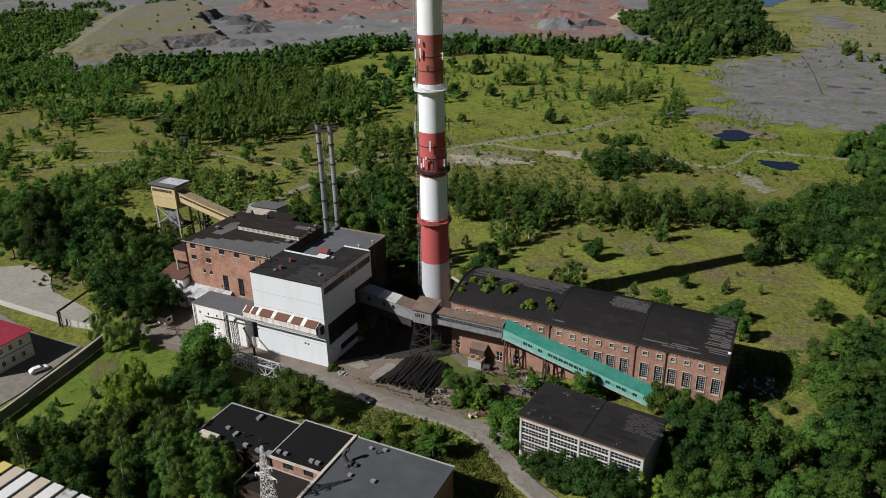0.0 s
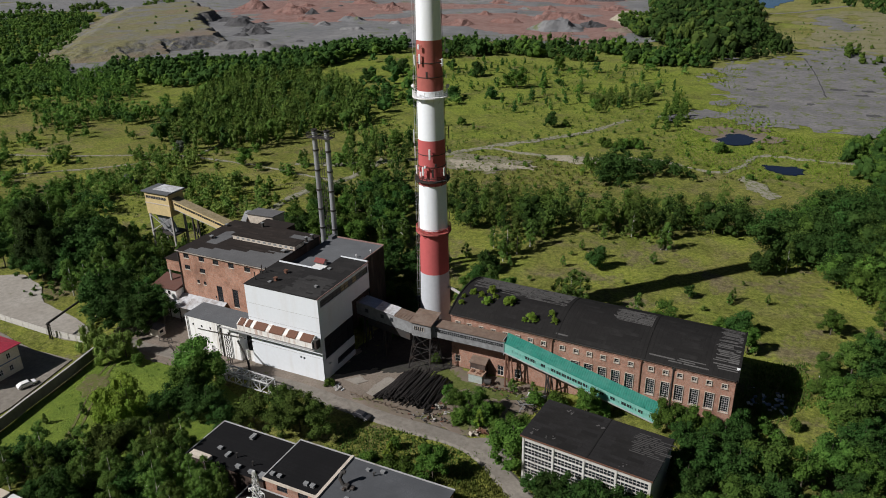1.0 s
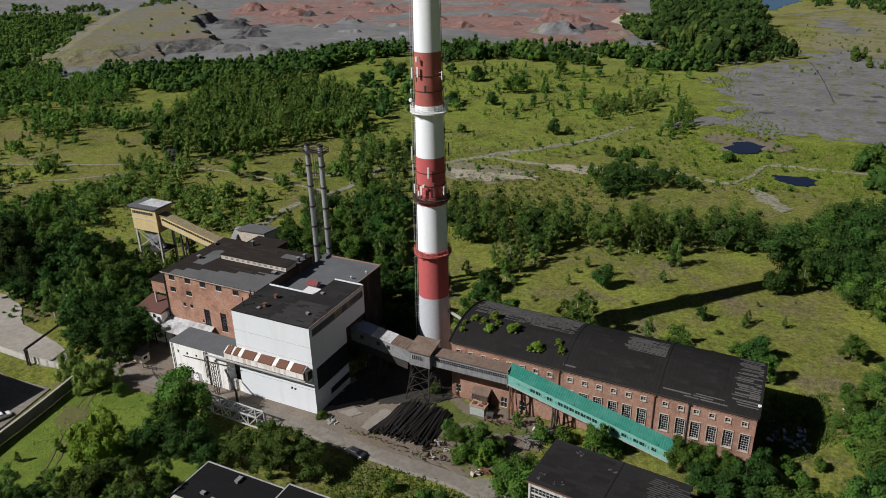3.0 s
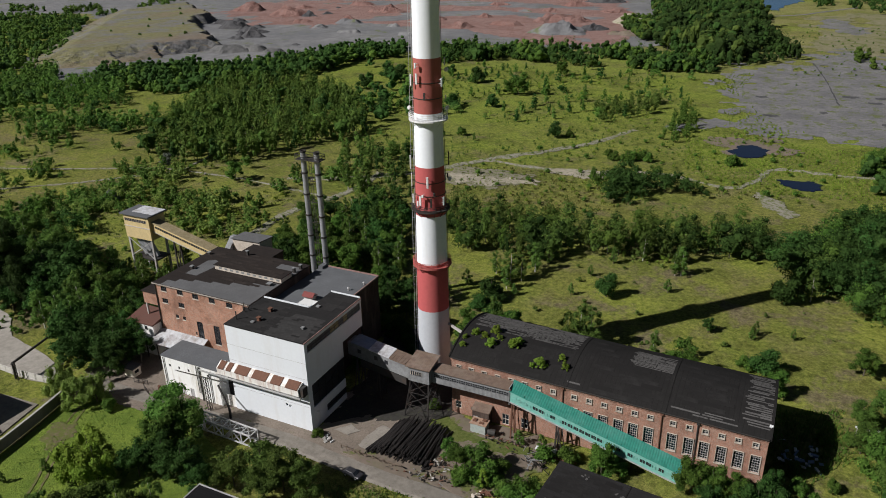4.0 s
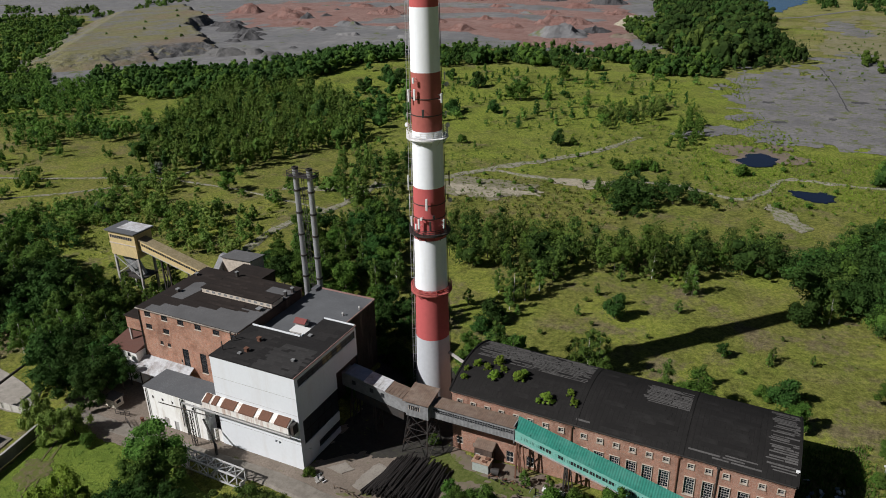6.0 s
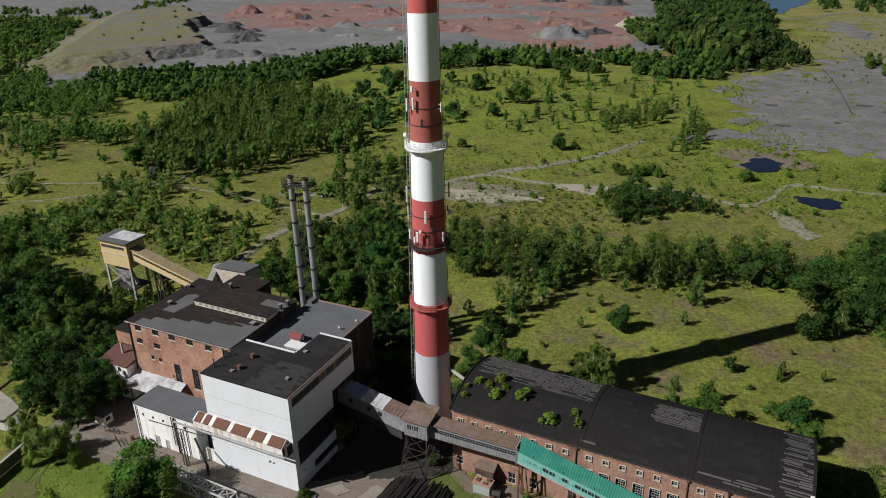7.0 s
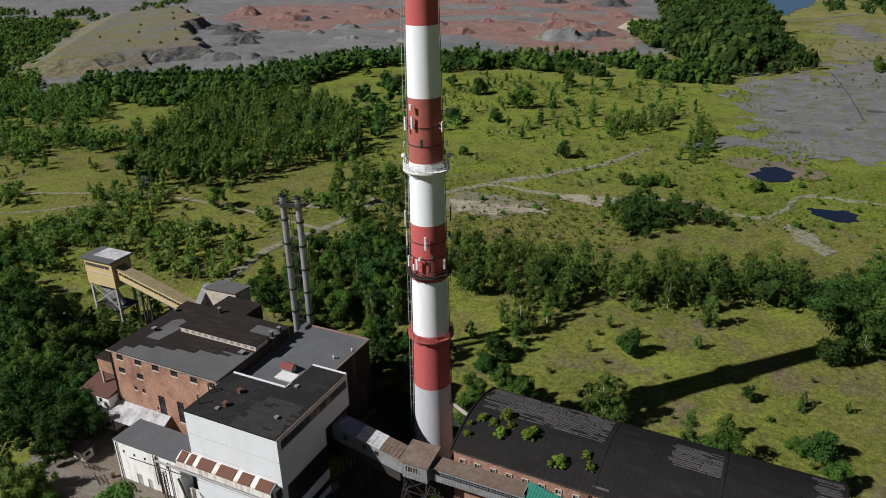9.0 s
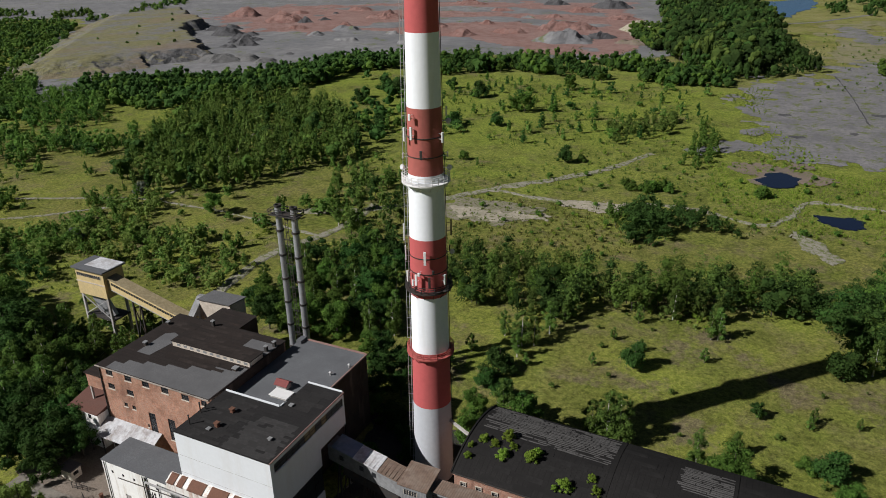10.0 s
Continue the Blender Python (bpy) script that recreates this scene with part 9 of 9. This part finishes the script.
wood("wood", EDGE, 9.0, ("bush", "broad"), 6, 11, LEAF_DARK, 110, 1.4, "dark bushes in the tree belt", 129, 1.0, 0.3)
wood("wood", [(-1000, 600), (-1000, 720), (-856, 714), (-730, 596), (-610, 472), (-545, 412), (-492, 358), (-450, 330), (-468, 298), (-640, 300), (-800, 420)], 6.8, ("bush", "broad"), 5, 11, (LEAF, LEAF_FRESH, LEAF_DARK), 45, 1.6, "broad scrub on the far slope", 110, 1.0, 0.1)
wood("wood", [(-80, 296), (-78, 322), (-66, 334), (-40, 330), (-33, 312), (-47, 298)], 4.8, ("broad", "bush"), 4, 10, (LEAF_DARK, LEAF_DARK, LEAF), 360, 0.65, "thicket of dark trees by the path", 111, 1.0, 0.2)
wood("wood", [(20, 377), (43, 425), (90, 400), (60, 330), (30, 330)], 4.8, ("broad", "bush"), 6, 12, (LEAF_DARK, LEAF), 220, 0.95, "thicket beside the pools", 112)
wood("wood", [(-118, 449), (-88, 488), (-80, 458), (-107, 420)], 5.0, ("spire", "birch", "bush"), 4, 9, LEAF_PALE, 200, 0.72, "clump of young trees in the meadow", 113)
wood("wood", [(-69, 393), (-70, 476), (-56, 436), (-58, 392)], 5.0, ("spire", "birch", "bush"), 5, 10, LEAF, 200, 0.72, "strip of young trees in the meadow", 114)
wood("wood", [(-238, 232), (-199, 240), (-180, 226), (-190, 205), (-218, 207)], 5.4, ("bush", "birch"), 2.5, 6.5, LEAF_PALE, 220, 0.7, "scattered bushes behind the tower", 115, 1.0, 0.46)
wood("wood", [(-215, 345), (-255, 420), (-240, 560), (-110, 580), (-75, 560), (-60, 480), (-120, 400), (-150, 360)], 9.5, ("bush", "birch", "young"), 2.5, 8, (LEAF, LEAF_DARK, LEAF_PALE), 140, 0.72, "scattered bushes over the far meadow", 116, 0.8, 0.46)
wood("wood", [(-215, 240), (-170, 300), (-215, 345), (-240, 300), (-236, 262)], 7.0, ("bush", "birch", "young"), 2.5, 7.5, LEAF_PALE, 160, 0.62, "scattered bushes in the grass", 117, 0.8, 0.42)
wood("wood", [(-62, 424), (-47, 468), (-61, 540), (-56, 600), (-40, 600), (-44, 545), (-28, 470), (-14, 438), (60, 436), (60, 404), (-20, 409)], 2.5, ("bush",), 0.35, 0.9, (LEAF_WILLOW, LEAF_LIME), 24, 0.45, "low weeds creeping over the slag's edge", 147, 1.0, 0.4)
wood("wood", [(-57, 247), (-46, 254), (-32, 250), (-18, 252), (-18, 247), (-34, 241), (-49, 242)], 2.4, ("bush",), 0.5, 1.5, (LEAF_LIME, LEAF_WILLOW), 60, 0.4, "bright tall weeds before the birch belt", 148, 1.0, 0.4)
wood("wood", [(90, 640), (160, 560), (60, 560), (20, 690), (40, 740)], 7.5, ("bush",), 4, 8, LEAF, 60, 1.6, "bushes on the slag's edge", 118, 0.6, 0.5)
wood("wood", [(-20, 1090), (60, 1000), (200, 1100), (260, 1400), (40, 1400)], 12.0, ("broad", "bush"), 8, 14, LEAF_DARK, 60, 2.4, "far trees round the lake", 119, 0.6, 0.45)
wood("wood", [(-920, 655), (-902, 696), (-841, 680), (-827, 631), (-848, 604)], 9.0, ("broad", "bush"), 5, 10, (LEAF_DARK, LEAF, LEAF_PALE), 60, 1.8, "far trees scattered over the slag field", 160, 0.8, 0.2)
wood("wood", [(-1009, 800), (-995, 852), (-935, 806), (-938, 749)], 9.0, ("broad", "bush"), 5, 10, (LEAF_DARK, LEAF, LEAF_PALE), 60, 1.8, "far trees scattered over the slag field", 161, 0.8, 0.2)
wood("wood", [(-906, 845), (-924, 889), (-870, 840), (-876, 824)], 9.0, ("broad", "bush"), 5, 10, (LEAF_DARK, LEAF, LEAF_PALE), 60, 1.8, "far trees scattered over the slag field", 162, 0.8, 0.2)
wood("wood", [(-1142, 811), (-1054, 803), (-1010, 770), (-1033, 734)], 9.0, ("broad", "bush"), 5, 10, (LEAF_DARK, LEAF, LEAF_PALE), 60, 1.8, "far trees scattered over the slag field", 163, 0.8, 0.2)
wood("wood", [(-987, 943), (-972, 1026), (-921, 979), (-938, 902)], 9.0, ("broad", "bush"), 5, 10, (LEAF_DARK, LEAF, LEAF_PALE), 60, 1.8, "far trees scattered over the slag field", 164, 0.8, 0.2)
wood("wood", [(-925, 906), (-928, 931), (-892, 898), (-896, 880)], 7.0, ("broad", "bush"), 5, 10, (LEAF_DARK, LEAF, LEAF_PALE), 60, 1.8, "far trees scattered over the slag field", 165, 0.8, 0.2)
wood("wood", [(-894, 762), (-890, 791), (-854, 761), (-867, 744)], 7.0, ("broad", "bush"), 5, 10, (LEAF_DARK, LEAF, LEAF_PALE), 60, 1.8, "far trees scattered over the slag field", 166, 0.8, 0.2)
wood("wood", [(-332, 541), (-277, 515), (-208, 388), (-220, 369), (-268, 426)], 12.0, ("broad", "bush"), 7, 12, (LEAF_DARK, LEAF_DARK, LEAF), 150, 1.0, "dark round trees beside the birch wood", 170, 0.8, 0.2)
wood("wood", [(-201, 301), (-198, 321), (-172, 318), (-132, 244), (-130, 217), (-152, 236)], 6.5, ("spire", "spire", "birch"), 6, 13, (LEAF, LEAF_PALE, LEAF_DARK, LEAF_OLIVE), 300, 0.6, "young birches between field and lane", 171, 0.8, 0.36)
wood("wood", [(-242, 292), (-216, 330), (-195, 359), (-174, 321), (-176, 269), (-206, 256)], 11.0, ("spire", "bush", "birch"), 3, 9, (LEAF, LEAF_FRESH, LEAF_PALE), 200, 0.7, "young trees scattered beside the track", 172, 0.7, 0.3)
# low growth that breaks up the meadow
for k, (poly, gap, low, high, leaf, leaves, clump) in enumerate((
    ([(-125, 180), (-60, 172), (40, 185), (40, 230), (0, 250), (-60, 245), (-130, 260)], 10.0, 0.5, 1.8, LEAF_PALE, 50, 0.45),
    ([(-170, 262), (-100, 266), (-15, 290), (40, 335), (60, 420), (-60, 410), (-150, 345), (-240, 330)], 5.0, 0.5, 2.0, LEAF_LIME, 28, 0.52),
    ([(-170, 262), (-100, 266), (-15, 290), (40, 335), (60, 420), (-60, 410), (-150, 345), (-240, 330)], 10.0, 1.0, 3.2, LEAF, 70, 0.4),
    ([(-420, 200), (-250, 180), (-175, 200), (-200, 300), (-270, 262), (-400, 250)], 5.0, 0.6, 2.4, LEAF_LIME, 36, 0.5),
    ([(-230, 340), (-250, 430), (-320, 560), (-110, 590), (-70, 570), (-60, 420), (-150, 350)], 8.0, 0.8, 2.6, LEAF_LIME, 24, 0.52),
    ([(-62, 420), (-44, 440), (-50, 560), (-60, 600), (-75, 520)], 4.0, 0.6, 2.0, LEAF_LIME, 24, 0.45),
    ([(-40, 412), (60, 405), (70, 432), (-30, 436)], 3.6, 0.5, 1.8, LEAF_LIME, 24, 0.48),
    ([(-207, 128), (-190, 128), (-180, 134), (-196, 138), (-210, 136)], 2.2, 0.6, 2.0, LEAF, 60, 0.2),
    ([(-20, 560), (150, 560), (60, 900), (-10, 900)], 9.0, 0.8, 2.6, LEAF_PALE, 20, 0.5),
)):
    wood("low_growth", poly, gap, ("bush",), low, high, leaf, leaves, max(0.35, low * 0.8), "low weeds and shrubs in the meadow", 150 + k, 1.0, clump)


def weeds(name, poly, gap, low, high, label, seed, leaf=None, blades=9, broad=1.0, patchy=0.3):
    """Tufts of tall grass and weeds, too many to count."""
    rng, nrng = random.Random(seed), np.random.default_rng(seed)
    spots = scatter(poly, gap, rng, 1.0, patchy)
    corners = []
    for x, y in spots:
        h, r = rng.uniform(low, high), rng.uniform(0.3, 0.8)
        for _ in range(blades):
            a, lean = rng.uniform(0, 6.3), rng.uniform(0.1, 0.7)
            px, py = x + rng.gauss(0, r), y + rng.gauss(0, r)
            c, s, w = math.cos(a), math.sin(a), rng.uniform(0.07, 0.17) * broad
            corners += [(px - s * w, py + c * w, -0.2), (px + s * w, py - c * w, -0.2), (px + s * w * 0.5 + c * lean * h, py - c * w * 0.5 + s * lean * h, h), (px - s * w * 0.6 + c * lean * h, py + c * w * 0.6 + s * lean * h, h * 0.9)]
    root = thing(name, 0, 0, 0, label, "grass", kind="stuff")
    tagged(place("tuft", quads_mesh("tuft", np.array(corners)), leaf or STALK, root), kind="stuff")


weeds("weeds", [(-62, 105), (-47, 114), (-38, 105), (-30, 98), (-50, 96), (-46, 99)], 0.6, 0.2, 0.6, "tall yellow-green weeds by the road", 201)
weeds("weeds", [(-150, 117), (-122, 117), (-122, 110), (-146, 92), (-150, 100), (-152.5, 112)], 1.6, 0.12, 0.35, "lush uneven grass behind the wall", 202, LEAF_BRIGHT)
weeds("weeds", [(-70, 118), (-50, 117), (-50, 108), (-75, 102), (-84, 113)], 0.8, 0.15, 0.4, "weeds and brambles below the road", 203, LEAF_OLIVE)
weeds("weeds", [(-60, 122), (-46, 124), (-44, 143), (-69, 144), (-66, 129)], 0.9, 0.4, 1.1, "overgrown yard corner", 204, LEAF)
weeds("weeds", [(-71, 138), (-62, 134.5), (-56, 138), (-57, 141.5), (-64, 141), (-70, 144)], 0.5, 0.15, 0.5, "green weeds between the poles and the hall", 209, LEAF_BRIGHT)
weeds("weeds", [(-12, 128), (-3, 145), (12, 165), (10, 182), (-2, 176), (-4, 146), (-14, 132)], 0.9, 0.2, 0.7, "rank growth round the hall's end", 207, LEAF)
weeds("weeds", [(-20, 330), (40, 335), (40, 410), (-60, 410), (-50, 350)], 1.8, 0.2, 0.7, "reeds and sedge round the pools", 208, LEAF_LIME)
for k, (poly, gap, low, high, leaf, label) in enumerate((
    ([(-160, 262), (-100, 266), (-15, 290), (0, 300), (-15, 330), (-75, 330), (-150, 320), (-200, 290)], 2.6, 0.2, 0.7, STALK, "tussocks of dry meadow grass"),
    ([(-160, 262), (-100, 266), (-15, 290), (0, 300), (-15, 330), (-75, 330), (-150, 320), (-200, 290)], 5.0, 0.4, 1.1, LEAF_OLIVE, "dark weeds in the meadow"),
    ([(-230, 325), (-140, 322), (-84, 342), (-40, 345), (-55, 420), (-70, 560), (-230, 580), (-250, 430)], 4.6, 0.4, 1.1, LEAF_OLIVE, "dark tussocks over the far meadow"),
    ([(-400, 205), (-330, 160), (-260, 168), (-190, 205), (-190, 258), (-262, 262), (-330, 238)], 3.4, 0.3, 0.9, LEAF_OLIVE, "dark tussocks in the rough meadow"),
)):
    weeds("tussocks", poly, gap, low, high, label, 220 + k, leaf, 5, 1.6, 0.4)
